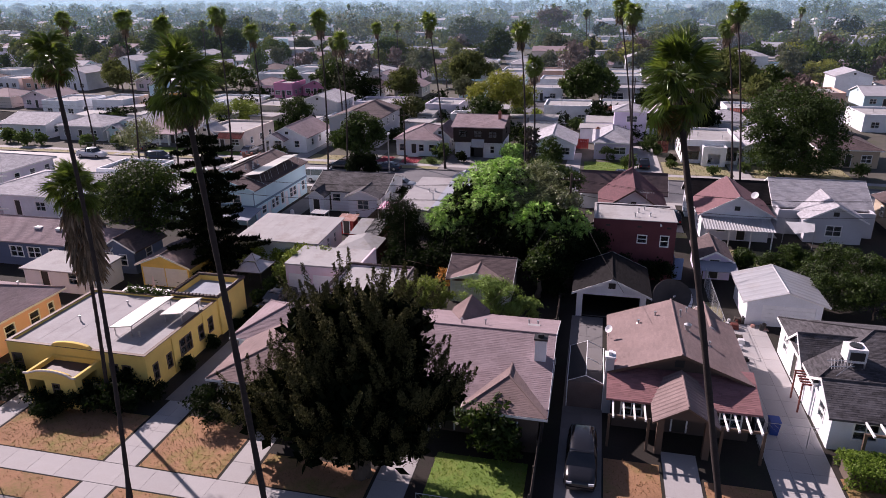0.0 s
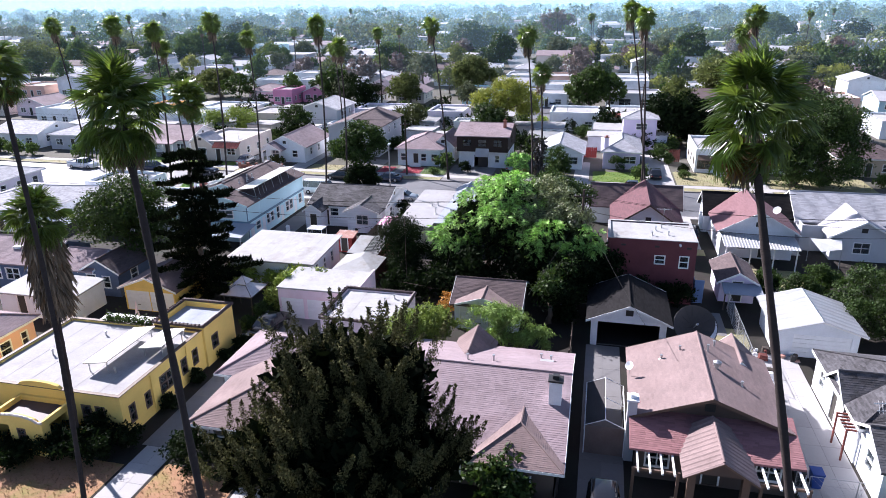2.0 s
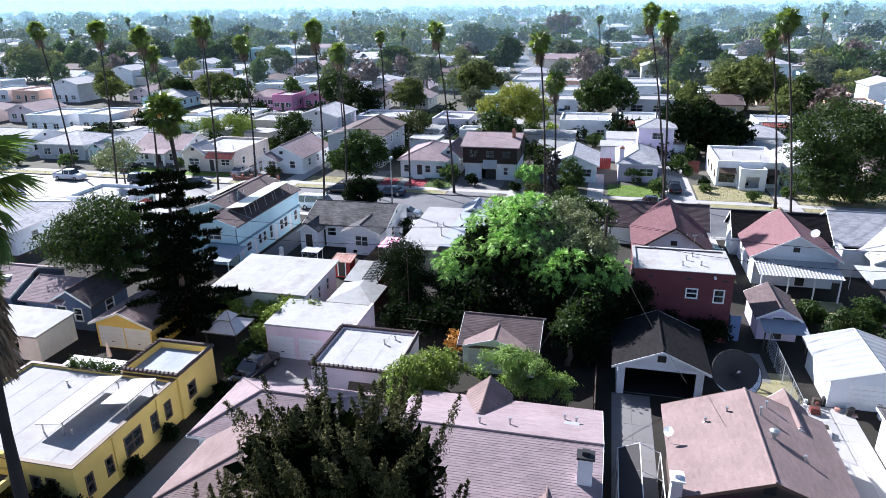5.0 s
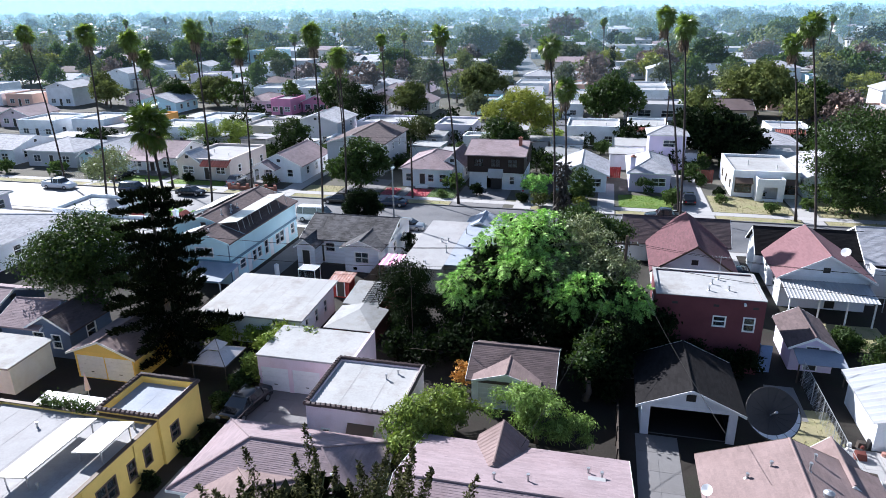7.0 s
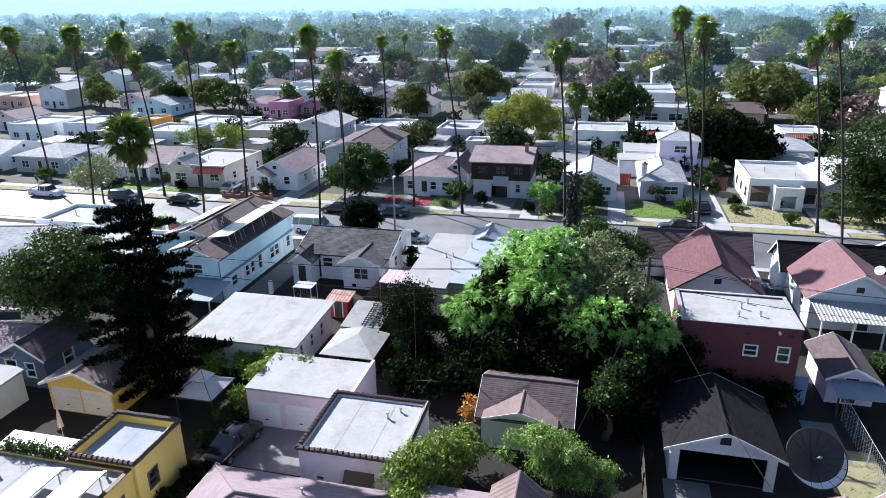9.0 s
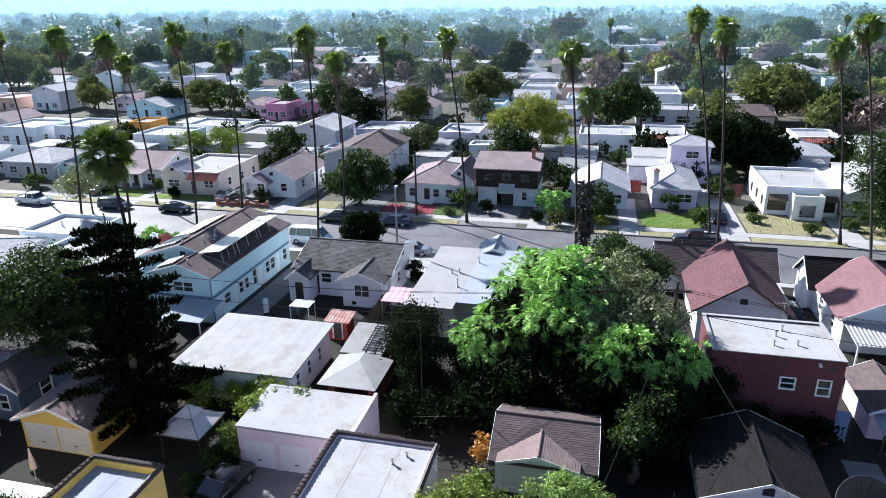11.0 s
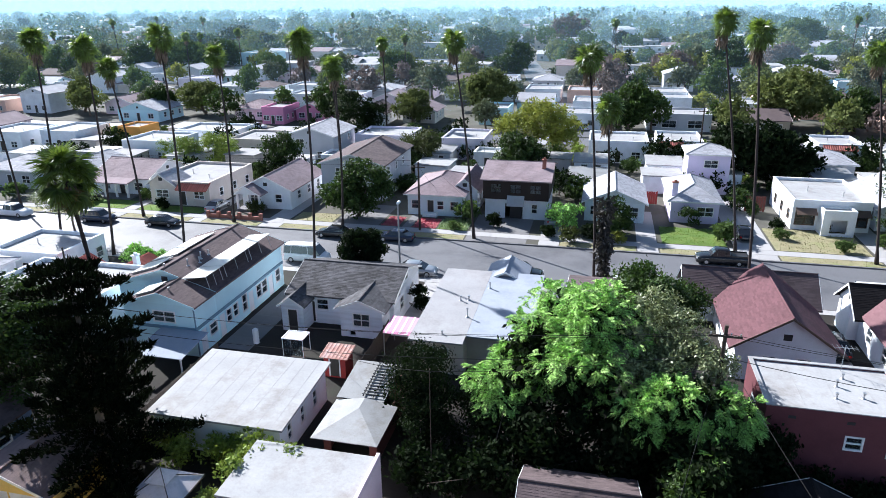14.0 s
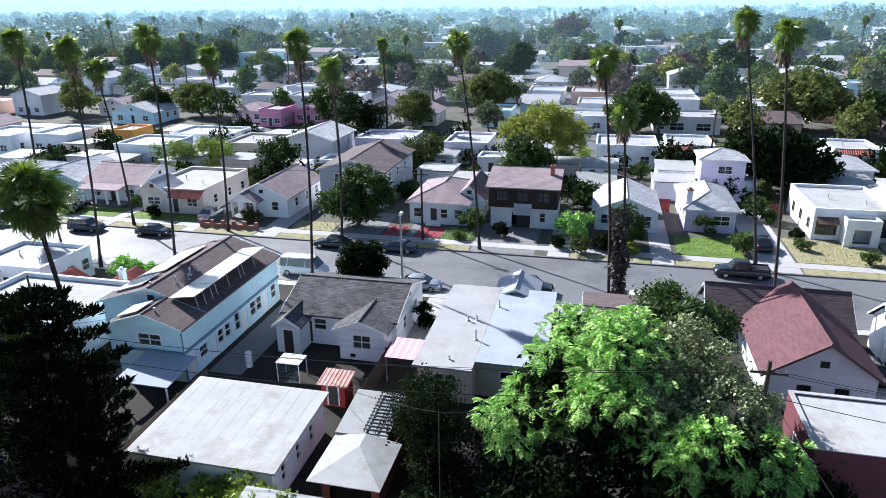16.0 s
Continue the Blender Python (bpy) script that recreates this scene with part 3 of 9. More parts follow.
CANVAS = paint("grey_canvas", (0.66, 0.61, 0.62), 0.9, 0.2, 0.8, 14, 0.3, stain=(0.36, 0.31, 0.3), stain_amount=0.6)
WOOD_GREY = paint("weathered_wood", (0.075, 0.06, 0.05), 0.9, 0.2, 0.8, 9, 0.4, islands=0.4, stretch=(4, 4, 0.5))
BRICK = paint("old_brick", (0.3, 0.13, 0.1), 0.9, 0.2, 1.0, 10, 0.4, islands=0.5)

# ---- ground, streets and paving ----
def slab(name, x0, x1, y0, y1, z0, z1, material, label, category, kind="structure"):
    return single(name, Geo().box(x0, x1, y0, y1, z0, z1), material, label, category, kind=kind)


ground = single("ground", Geo().add([(-2600, -400, -0.17), (2600, -400, -0.17), (2600, 3200, -0.17), (-2600, 3200, -0.17)], [(0, 1, 2, 3)]),
                FAR_GROUND, "flat town ground reaching to the horizon", "ground", kind="structure")
# street surfaces
STREETS = ((10.5, 20.0), (88.9, 101.2), (163.0, 172.5), (240.0, 249.0), (322.0, 331.0), (404.0, 413.0))
for y0, y1 in STREETS:
    slab("road", -420, 420, y0, y1, -0.165, -0.13, ASPHALT, "worn grey asphalt street with patches", "road")
# blocks of lots stand a kerb's height above the streets
for y0, y1 in ((-120, 10.3), (20.2, 88.7), (101.4, 162.8), (172.7, 239.8), (249.2, 321.8), (331.2, 403.8), (413.2, 700)):
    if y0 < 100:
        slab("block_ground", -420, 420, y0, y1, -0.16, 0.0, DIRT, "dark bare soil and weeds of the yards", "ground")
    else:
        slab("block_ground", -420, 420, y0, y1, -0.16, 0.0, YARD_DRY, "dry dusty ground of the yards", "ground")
for y in (10.4, 20.1, 88.8, 101.3, 162.9, 172.6, 239.9, 249.1):
    slab("kerb", -420, 420, y - 0.1, y + 0.1, -0.16, 0.015, CONCRETE, "pale concrete kerb along the street", "kerb")


def paving(name, x0, x1, y0, y1, material, label, step=1.5, z=0.02, joint=0.02):
    """A slab floor cast in fields, with open joints between them."""
    base = thing(name, label, "paving", (x0 + x1) / 2, (y0 + y1) / 2, kind="structure")
    part("bed", Geo().box(x0, x1, y0, y1, -0.05, z - 0.012), CONCRETE, base)
    nx, ny = max(1, round((x1 - x0) / step)), max(1, round((y1 - y0) / (step * 1.4)))
    shared = mesh_of("paving_slab", Geo().box(joint / 2 - 0.5 * (x1 - x0) / nx, 0.5 * (x1 - x0) / nx - joint / 2,
                                              joint / 2 - 0.5 * (y1 - y0) / ny, 0.5 * (y1 - y0) / ny - joint / 2, z - 0.012, z))
    shared.materials.append(material)
    for i in range(nx):
        for j in range(ny):
            o = new("paving_slab", shared)
            o.parent = base
            o.location = (x0 + (i + 0.5) * (x1 - x0) / nx - base.location.x, y0 + (j + 0.5) * (y1 - y0) / ny - base.location.y, random.uniform(-0.003, 0.003))
    return base


def lawn(x0, x1, y0, y1, material, label, blade, density=14, z=0.015, size=0.12):
    """A lawn: soil sheet and short tufts standing on it."""
    g = Geo()
    n = max(4, int((x1 - x0) * 2))
    g.box(x0, x1, y0, y1, -0.02, z)
    base = single("lawn", g, material, label, "lawn", kind="structure")
    rng = np.random.default_rng(int(abs(x0 * 31 + y0 * 7)))
    k = int((x1 - x0) * (y1 - y0) * density)
    p = np.column_stack([rng.uniform(x0, x1, k), rng.uniform(y0, y1, k), np.full(k, z)])
    single("grass_tufts", leaf_geo(p, size, 0.5, rng, up=1.0), blade, "short uneven grass tufts on the lawn", "grass", kind="stuff")
    return base


def leaf_geo(p, size, wide, rng, up=0.3, jitter=0.4, out=None, outward=0.0, lie=0.0):
    """One kite-shaped leaf at each point. up: how far the tips rise; out: directions that the tips follow."""
    k = len(p)
    d = rng.normal(size=(k, 3))
    d /= np.linalg.norm(d, axis=1)[:, None]
    d[:, 2] += up
    if out is not None:
        d += out * outward
    d /= np.linalg.norm(d, axis=1)[:, None]
    r = rng.normal(size=(k, 3))
    if lie:
        n = out * lie + rng.normal(size=(k, 3)) * 0.55
        d -= n * (np.sum(d * n, axis=1) / np.sum(n * n, axis=1))[:, None] * 0.85
        d /= np.linalg.norm(d, axis=1)[:, None] + 1e-9
        r = n
    s = np.cross(d, r)
    s /= np.linalg.norm(s, axis=1)[:, None] + 1e-9
    L = (size * rng.uniform(1 - jitter, 1 + jitter, k))[:, None]
    w = L * wide
    v = np.stack([p, p + d * L * 0.45 + s * w * 0.5, p + d * L, p + d * L * 0.45 - s * w * 0.5], axis=1).reshape(-1, 3)
    g = Geo()
    g.v = v.tolist()
    g.f = np.arange(4 * k).reshape(-1, 4).tolist()
    return g

# ---- houses of the near block ----
W = lambda f, z=1.6, w=1.0, h=1.2: (f, z, w, h, "w")
B = lambda f, z=1.6, w=1.0, h=1.2: (f, z, w, h, "b")
D = lambda f, w=0.9, h=2.05: (f, h / 2 + 0.1, w, h, "d")
G = lambda f, w=2.5, h=2.1: (f, h / 2 + 0.02, w, h, "g")


def yellow_house():
    h = thing("house", "yellow stucco house with flat pale roof and curved parapet", "house", -35.4, 38.3)
    walls(h, -41.3, -29.5, 31.3, 40.9, 0, 3.2, STUCCO_YELLOW,
          {"E": [W(0.1, 1.45, 0.5, 1.25), W(0.27, 1.45, 0.5, 1.1), W(0.5, 1.65, 1.5, 1.3), W(0.72, 1.6, 0.6, 1.2), W(0.87, 1.6, 0.6, 1.2)],
           "S": [W(0.77, 1.5, 0.62, 1.5), W(0.86, 1.5, 0.62, 1.5), W(0.06, 1.5, 0.8, 1.4)]}, trim=BROWN_TRIM)
    walls(h, -33.7, -29.3, 40.904, 45.2, 0, 3.5, STUCCO_YELLOW, {"E": [W(0.3, 1.7, 0.8, 1.1)]}, trim=BROWN_TRIM)
    flat(h, -41.3, -29.5, 31.3, 40.9, 3.03, 3.2, ROOF_GREYWHITE, STUCCO_YELLOW, BROWN_TRIM)
    flat(h, -33.7, -29.3, 40.904, 45.2, 3.05, 3.5, ROOF_BLUEGREY, STUCCO_YELLOW, TILE_DARK, tiles=True)
    for y in (34.4, 38.6):
        part("downpipe", Geo().tube([(-29.44, y, 0.1), (-29.44, y, 3.05)], 0.05, 6), STUCCO_YELLOW, h)
    # curved crest of the front parapet
    def curved(x0, x1, y0, y1, zb, rise, power, n=16):
        """A low wall whose top swells in one curve."""
        g = Geo()
        for i in range(n + 1):
            u = i / n
            x, z = x0 + (x1 - x0) * u, zb + 0.05 + rise * max(0.0, math.sin(math.pi * u)) ** power
            g.v += [(x, y0, zb), (x, y1, zb), (x, y1, z), (x, y0, z)]
        for i in range(n):
            k, m = i * 4, i * 4 + 4
            g.f += [(k, k + 3, m + 3, m), (k + 1, m + 1, m + 2, k + 2), (k + 2, m + 2, m + 3, k + 3), (k, m, m + 1, k + 1)]
        g.f += [(0, 1, 2, 3), (4 * n + 3, 4 * n + 2, 4 * n + 1, 4 * n)]
        return g
    part("parapet_crest", curved(-37.3, -33.9, 31.27, 31.5, 3.2, 0.42, 0.4), STUCCO_YELLOW, h)
    # porch with arches
    walls(h, -37.3, -33.2, 28.6, 31.296, 0, 2.55, STUCCO_YELLOW, {"S": [(0.22, 1.05, 1.3, 2.1, "o"), W(0.6, 1.5, 0.5, 0.8)], "E": [(0.5, 1.05, 1.5, 2.1, "o")]}, trim=BROWN_TRIM)
    # dark tile colour here stands in for shadow on the porch roof
    part("porch_roof", Geo().box(-37.1, -33.4, 28.8, 31.26, 2.0, 2.2), TILE_DARK, h)
    part("porch_crest", curved(-36.8, -33.5, 28.58, 28.8, 2.5, 0.38, 0.5), STUCCO_YELLOW, h)
    tiles = Geo()
    for i in range(13):
        x = -37.35 + i * 0.325
        z = [2.58 + 0.36 * max(0.0, math.sin(math.pi * min(1, max(0, (q + 36.8) / 3.3)))) ** 0.5 for q in (x, x + 0.34)]
        tiles.tube([(x, 28.56, z[0]), (x + 0.34, 28.56, z[1])], [0.07, 0.09], 6)
    part("porch_tiles", tiles, STUCCO_CREAM, h)
    pipes(h, (-38.3, 35.5, 2.95, 0.5), (-32.0, 34.2, 2.95, 0.45), (-30.6, 40.2, 2.95, 0.4), (-36.6, 39.0, 2.95, 0.35))
    for x0, x1, y0, y1 in ((-34.2, -32.3, 33.8, 39.3), (-31.75, -29.85, 36.5, 39.5)):
        sp = thing("solar_panel", "tilted solar water panel on low metal legs, glaring white", "solar panel", (x0 + x1) / 2, (y0 + y1) / 2, 3.0, "roof panels")
        p = Geo().hexa([(x0, y0, 3.72), (x1, y0, 4.02), (x1, y1, 4.02), (x0, y1, 3.72), (x0, y0, 3.8), (x1, y0, 4.1), (x1, y1, 4.1), (x0, y1, 3.8)])
        part("panel", p, PANEL_PALE, sp)
        for x, z in ((x0 + 0.2, 3.74), (x1 - 0.2, 3.98)):
            for y in (y0 + 0.3, y1 - 0.3):
                part("leg", Geo().box(x - 0.03, x + 0.03, y - 0.03, y + 0.03, 2.95, z), GREY_METAL, sp)
    return h


def rose_hip_house():
    h = thing("house", "low house with two rose-brown hipped shingle roofs", "house", -19.8, 37.5)
    walls(h, -23.6, -16.6, 30.9, 36.496, 0, 2.6, STUCCO_WHITE, {"S": [W(0.2), W(0.7)], "W": [W(0.3), W(0.7)]})
    hip(h, -23.7, -16.5, 30.8, 39.4, 2.58, 3.95, SHINGLE_ROSE, course=0.17)
    walls(h, -25.1, -14.8, 36.5, 42.4, 0, 2.6, STUCCO_WHITE, {"W": [W(0.5)], "E": [W(0.5)]})
    hip(h, -25.1, -14.8, 36.5, 42.4, 2.6, 4.1, SHINGLE_PINK, course=0.17)
    pipes(h, (-19.0, 40.6, 3.7, 0.3), (-16.6, 38.0, 3.4, 0.3))


def rose_gable_house():
    h = thing("house", "bungalow with broad rose-brown shingle roof and white chimney", "house", -6.9, 37.6)
    walls(h, -12.6, -1.3, 31.75, 43.35, 0, 2.8, STUCCO_SHADE, {"S": [W(0.15, 1.5, 1.4), D(0.45), W(0.8, 1.5, 1.4)], "E": [W(0.3), W(0.7)], "N": [W(0.3), D(0.6)]})
    gable(h, "x", -12.6, -1.3, 31.75, 43.35, 2.8, 4.65, SHINGLE_PINK, STUCCO_SHADE)
    walls(h, -5.7, -1.5, 30.6, 31.746, 0, 2.6, STUCCO_SHADE, {"S": [W(0.5, 1.5, 1.6)]})
    hip(h, -5.9, -1.4, 30.85, 37.6, 2.62, 3.72, SHINGLE_ROSE, course=0.17)
    gable(h, "y", -9.4, -7.0, 40.6, 43.9, 3.0, 4.0, SHINGLE_ROSE, STUCCO_SHADE, skip_end="S", over=0.3, ribs=0.4)
    chimney(h, -1.85, 35.35, 3.2, 5.6, 0.75, 0.6, STUCCO_WHITE, BLACK_METAL)
    pipes(h, (-7.9, 38.6, 4.4, 0.4), (-6.2, 39.0, 4.3, 0.4), (-3.2, 41.2, 3.6, 0.3), (-2.5, 40.8, 3.7, 0.35))
    part("roof_hatch", Geo().box(-3.2, -2.3, 40.3, 40.6, 3.75, 3.95), ROOF_WHITE, h)


def craftsman_house():
    h = thing("house", "craftsman house with stacked rose shingle gables and white pergola", "house", 7.1, 40.0)
    walls(h, 3.1, 11.4, 37.2, 43.3, 0, 3.4, STUCCO_SHADE, {"W": [W(0.3), W(0.7)], "E": [W(0.3), W(0.7)], "N": [D(0.4), W(0.7)]})
    gable(h, "y", 3.1, 11.4, 36.7, 43.9, 3.3, 4.9, SHINGLE_ROSE, STUCCO_SHADE, over=0.5, end=0.75, fascia=BROWN_TRIM)
    walls(h, 3.1, 11.6, 34.6, 37.196, 0, 2.55, STUCCO_SHADE, {"S": [W(0.14, 1.5, 1.3), D(0.5), W(0.86, 1.5, 1.3)]})
    g = Geo().slope((2.6, 33.6, 2.7), (12.0, 33.6, 2.7), (12.0, 37.3, 3.55), (2.6, 37.3, 3.55), course=0.16, tab=0.45)
    part("roof", g, SHINGLE_RED2, h)
    gable(h, "y", 5.7, 8.9, 32.0, 35.6, 2.75, 3.75, SHINGLE_ROSE, STUCCO_SHADE, over=0.35, skip_end="N", ribs=0.4, fascia=BROWN_TRIM)
    # the brown of these posts stands in for shade under the porch
    for x in (5.9, 8.7):
        part("porch_post", Geo().box(x - 0.2, x + 0.2, 32.1, 32.5, 0, 2.7), BROWN_TRIM, h)
    pergola(h, 2.7, 5.3, 31.9, 33.8, 2.4, 4, TRIM)
    pergola(h, 9.4, 12.0, 31.9, 33.8, 2.4, 4, TRIM)
    gable(h, "y", 8.8, 11.2, 42.8, 46.3, 2.9, 4.0, SHINGLE_ROSE, STUCCO_SHADE, over=0.3, skip_end="S")
    walls(h, 8.8, 11.2, 43.304, 46.3, 0, 2.9, STUCCO_SHADE, {"E": [W(0.5)]})
    gable(h, "y", 3.6, 5.5, 42.8, 44.4, 2.7, 3.6, SHINGLE_ROSE, STUCCO_SHADE, over=0.3, skip_end="S")
    walls(h, 3.6, 5.5, 43.304, 44.4, 0, 2.7, STUCCO_SHADE)
    chimney(h, 2.75, 36.3, 0, 4.3, 0.55, 0.7, STUCCO_GREY, STUCCO_WHITE)
    pipes(h, (7.7, 42.2, 4.85, 0.45), (8.3, 43.5, 4.6, 0.35), (6.0, 42.6, 4.5, 0.3), (9.4, 39.2, 4.2, 0.3), (4.8, 42.0, 4.1, 0.2))
    g = Geo().tube([(8.0, 40.2, 4.5), (8.0, 40.2, 5.05)], 0.14, 10).tube([(8.0, 40.2, 5.05), (8.0, 40.2, 5.25), (8.0, 40.2, 5.35)], [0.24, 0.26, 0.08], 12)
    part("roof_fan", g, GREY_METAL, h)


def ash_house():
    h = thing("house", "white house with patchy grey shingle roof and rooftop cooler", "house", 20.0, 41.5)
    walls(h, 16.2, 27.5, 38.6, 47.5, 0, 2.7, STUCCO_WHITE, {"W": [W(0.2), D(0.5), W(0.75)]})
    hip(h, 16.4, 27.5, 38.6, 47.5, 2.7, 4.55, SHINGLE_GREY)
    gable(h, "x", 16.2, 20.4, 40.9, 44.3, 2.75, 4.05, SHINGLE_GREY, STUCCO_WHITE, skip_end="E")
    walls(h, 16.3, 23.0, 34.9, 38.596, 0, 2.6, STUCCO_WHITE, {"S": [W(0.3, 1.5, 1.4), W(0.7, 1.5, 1.4)], "W": [W(0.5)]})
    gable(h, "x", 16.3, 23.0, 34.9, 39.0, 2.6, 3.7, SHINGLE_GREY, STUCCO_WHITE)
    pergola(h, 17.6, 20.8, 33.0, 34.8, 2.4, 4, TRIM)
    ac = thing("rooftop_cooler", "boxy white rooftop air cooler with round fan opening", "air conditioner", 18.8, 40.2, 3.3)
    part("housing", Geo().box(18.2, 19.4, 39.6, 40.8, 3.75, 4.75), WHITE_PAINT, ac)
    part("grille", Geo().box(18.35, 19.25, 39.56, 39.595, 3.95, 4.55), BLACK_METAL, ac)
    part("fan_ring", Geo().tube([(18.8, 40.2, 4.754), (18.8, 40.2, 4.84)], 0.4, 14), BLACK_METAL, ac)
    for x in (18.25, 19.35):
        for y in (39.65, 40.75):
            part("leg", Geo().box(x - 0.04, x + 0.04, y - 0.04, y + 0.04, 3.1, 3.75), GREY_METAL, ac)
    # fallen aerial on the roof
    ae = thing("roof_aerial", "collapsed metal television aerial lying on the shingles", "aerial", 17.6, 38.9, 3.3)
    for i in range(7):
        part("element", Geo().tube([(17.0 + i * 0.2, 38.5 + i * 0.06, 3.75), (17.25 + i * 0.2, 39.6 - i * 0.02, 4.0)], 0.02, 5), GREY_METAL, ae)
    for y, z in ((38.7, 3.82), (39.3, 3.95)):
        part("boom", Geo().tube([(16.9, y, z), (18.5, y + 0.3, z)], 0.025, 5), GREY_METAL, ae)
    part("mast", Geo().tube([(17.0, 37.6, 3.75), (18.5, 39.2, 3.95)], 0.03, 5), GREY_METAL, ae)
    # red timber trellis in the notch of the west side
    pg = thing("side_trellis", "red-brown timber trellis frame beside a white wall", "trellis", 15.7, 39.6)
    for i in range(6):
        part("slat", Geo().box(15.5, 16.15, 38.7 + i * 0.36, 38.79 + i * 0.36, 2.2, 2.3), RED_DARK, pg)
    for y in (38.7, 40.5):
        part("post", Geo().box(15.52, 15.62, y, y + 0.1, 0, 2.2), RED_DARK, pg)


def garage(name, label, x0, x1, y0, y1, ze, zr, wall, roof, doors, trim=None, kind="gable", **k):
    h = thing("garage", label, "garage", (x0 + x1) / 2, (y0 + y1) / 2)
    walls(h, x0, x1, y0, y1, 0, ze, wall, doors, trim=trim)
    part("floor", Geo().box(x0 + 0.2, x1 - 0.2, y0 + 0.2, y1 - 0.2, -0.02, 0.03), CONCRETE, h)
    if kind == "gable":
        gable(h, "y", x0, x1, y0, y1, ze, zr, roof, wall, **k)
    elif kind == "gablex":
        gable(h, "x", x0, x1, y0, y1, ze, zr, roof, wall, **k)
    elif kind == "hip":
        hip(h, x0, x1, y0, y1, ze, zr, roof)
    elif kind == "slab":
        part("roof", Geo().slope((x0 - 0.06, y0 - 0.08, ze), (x1 - 0.2, y0 - 0.08, ze), (x1 - 0.2, y1, zr), (x0 - 0.06, y1, zr)), roof, h)
        part("parapet", Geo().box(x1 - 0.196, x1 + 0.004, y0 - 0.004, y1, ze + 0.004, zr + 0.3), wall, h)
    else:
        flat(h, x0, x1, y0, y1, ze - 0.12, ze, roof, wall, **k)
    return h




def near_block():
    yellow_house()
    rose_hip_house()
    rose_gable_house()
    craftsman_house()
    ash_house()
    og = garage("garage", "white garage with wide dark open doorway and charcoal roof", 0.1, 6.05, 50.75, 57.0, 2.45, 3.75, STUCCO_WHITE, SHINGLE_DARK,
           {"S": [(0.5, 1.1, 4.9, 2.2, "o")]})
    # near-black lining and floor sheet added to darken the doorway like shade
    part("inner_boards", Geo().box(0.31, 0.35, 51.05, 56.7, 0.04, 2.4).box(5.8, 5.84, 51.05, 56.7, 0.04, 2.4).box(0.35, 5.8, 56.7, 56.75, 0.04, 2.4).box(0.35, 5.8, 51.0, 56.7, 2.36, 2.4), WOOD_BLACK, og)
    part("oily_floor", Geo().box(0.4, 5.75, 51.0, 56.7, 0.034, 0.045), BLACK_METAL, og)
    garage("garage", "white garage with ribbed roll-up door and pale sheet roof", 14.55, 20.5, 52.0, 57.6, 2.35, 3.3, STUCCO_WHITE, SHEET_METAL,
           {"S": [G(0.56, 4.2, 1.95)]}, course=0, ribs=0.8)
    garage("garage", "small white garage with brown gable roof and front gable", -11.6, -6.0, 51.5, 56.6, 2.5, 3.65, STUCCO_WHITE, SHINGLE_BROWN,
           {"S": [G(0.4, 3.6, 2.0)]}, kind="gablex")
    sg = thing("garage_porch_gable", "small white-edged gable over the garage front", "gable", -9.6, 51.6, 2.75)
    gable(sg, "y", -11.2, -6.9, 51.0, 53.4, 2.6, 3.25, SHINGLE_ROSE, STUCCO_WHITE, over=0.25, skip_end="N")
    garage("garage", "pink flat-roofed garage with three white doors", -27.7, -20.0, 50.3, 55.0, 3.05, 3.15, STUCCO_PINK, ROOF_WHITE,
           {"S": [G(0.17, 2.2, 2.0), G(0.5, 2.2, 2.0), D(0.78)]}, kind="slab")
    g2 = garage("garage", "pale pink outbuilding with flat white roof and tiled parapet", -21.0, -14.8, 44.3, 50.3, 3.5, 3.5, STUCCO_PINK, ROOF_WHITE,
                {"S": [W(0.2, 1.5, 0.5, 0.6), W(0.62, 1.7, 1.5, 1.3), W(0.9, 1.5, 0.5, 0.6)], "E": [W(0.5)]}, kind="flat", coping=TILE_DARK, tiles=True)
    part("awning", Geo().slope((-18.2, 43.6, 1.7), (-16.4, 43.6, 1.7), (-16.4, 44.29, 2.5), (-18.2, 44.29, 2.5), thick=0.04), BROWN_TRIM, g2)
    pipes(g2, (-16.9, 48.4, 3.36, 0.35), (-16.3, 49.2, 3.36, 0.3))
    garage("garage", "yellow garage with twin white doors and rose-brown gable roof", -42.8, -37.5, 48.95, 54.4, 2.35, 3.4, STUCCO_YELLOW, SHINGLE_ROSE,
           {"S": [G(0.26, 2.5, 2.0), G(0.74, 2.5, 2.0)]}, fascia=TRIM)
    h = bungalow("white flat-roofed Spanish house with tiled porch roofs", -63.5, -51.2, 68.6, 77.4, STUCCO_WHITE, ROOF_WHITE, "flat", ze=3.7,
                 front=[W(0.3), D(0.6), W(0.8)], side=[W(0.25, 1.8, 0.8, 1.3), W(0.7, 1.8, 0.8, 1.3)])
    for x0, x1, y0, y1 in ((-55.6, -52.6, 77.404, 81.0), (-61.6, -58.8, 77.404, 79.6)):
        walls(h, x0, x1, y0, y1, 0, 2.6, STUCCO_WHITE, {"N": [D(0.5)]})
        xm = (x0 + x1) / 2
        for q in (((x0 - 0.3, y1 + 0.3, 2.6), (x0 - 0.3, y0, 2.6), (xm, y0, 3.5), (xm, y1 + 0.3, 3.5)), ((x1 + 0.3, y0, 2.6), (x1 + 0.3, y1 + 0.3, 2.6), (xm, y1 + 0.3, 3.5), (xm, y0, 3.5))):
            part("tile_roof", Geo().slope(*q).ribs(*q, 0.28, 0.09), CLAY_TILE, h)
    chimney(h, -53.6, 78.6, 2.4, 4.2, 0.5, 0.5, STUCCO_WHITE, STUCCO_WHITE)
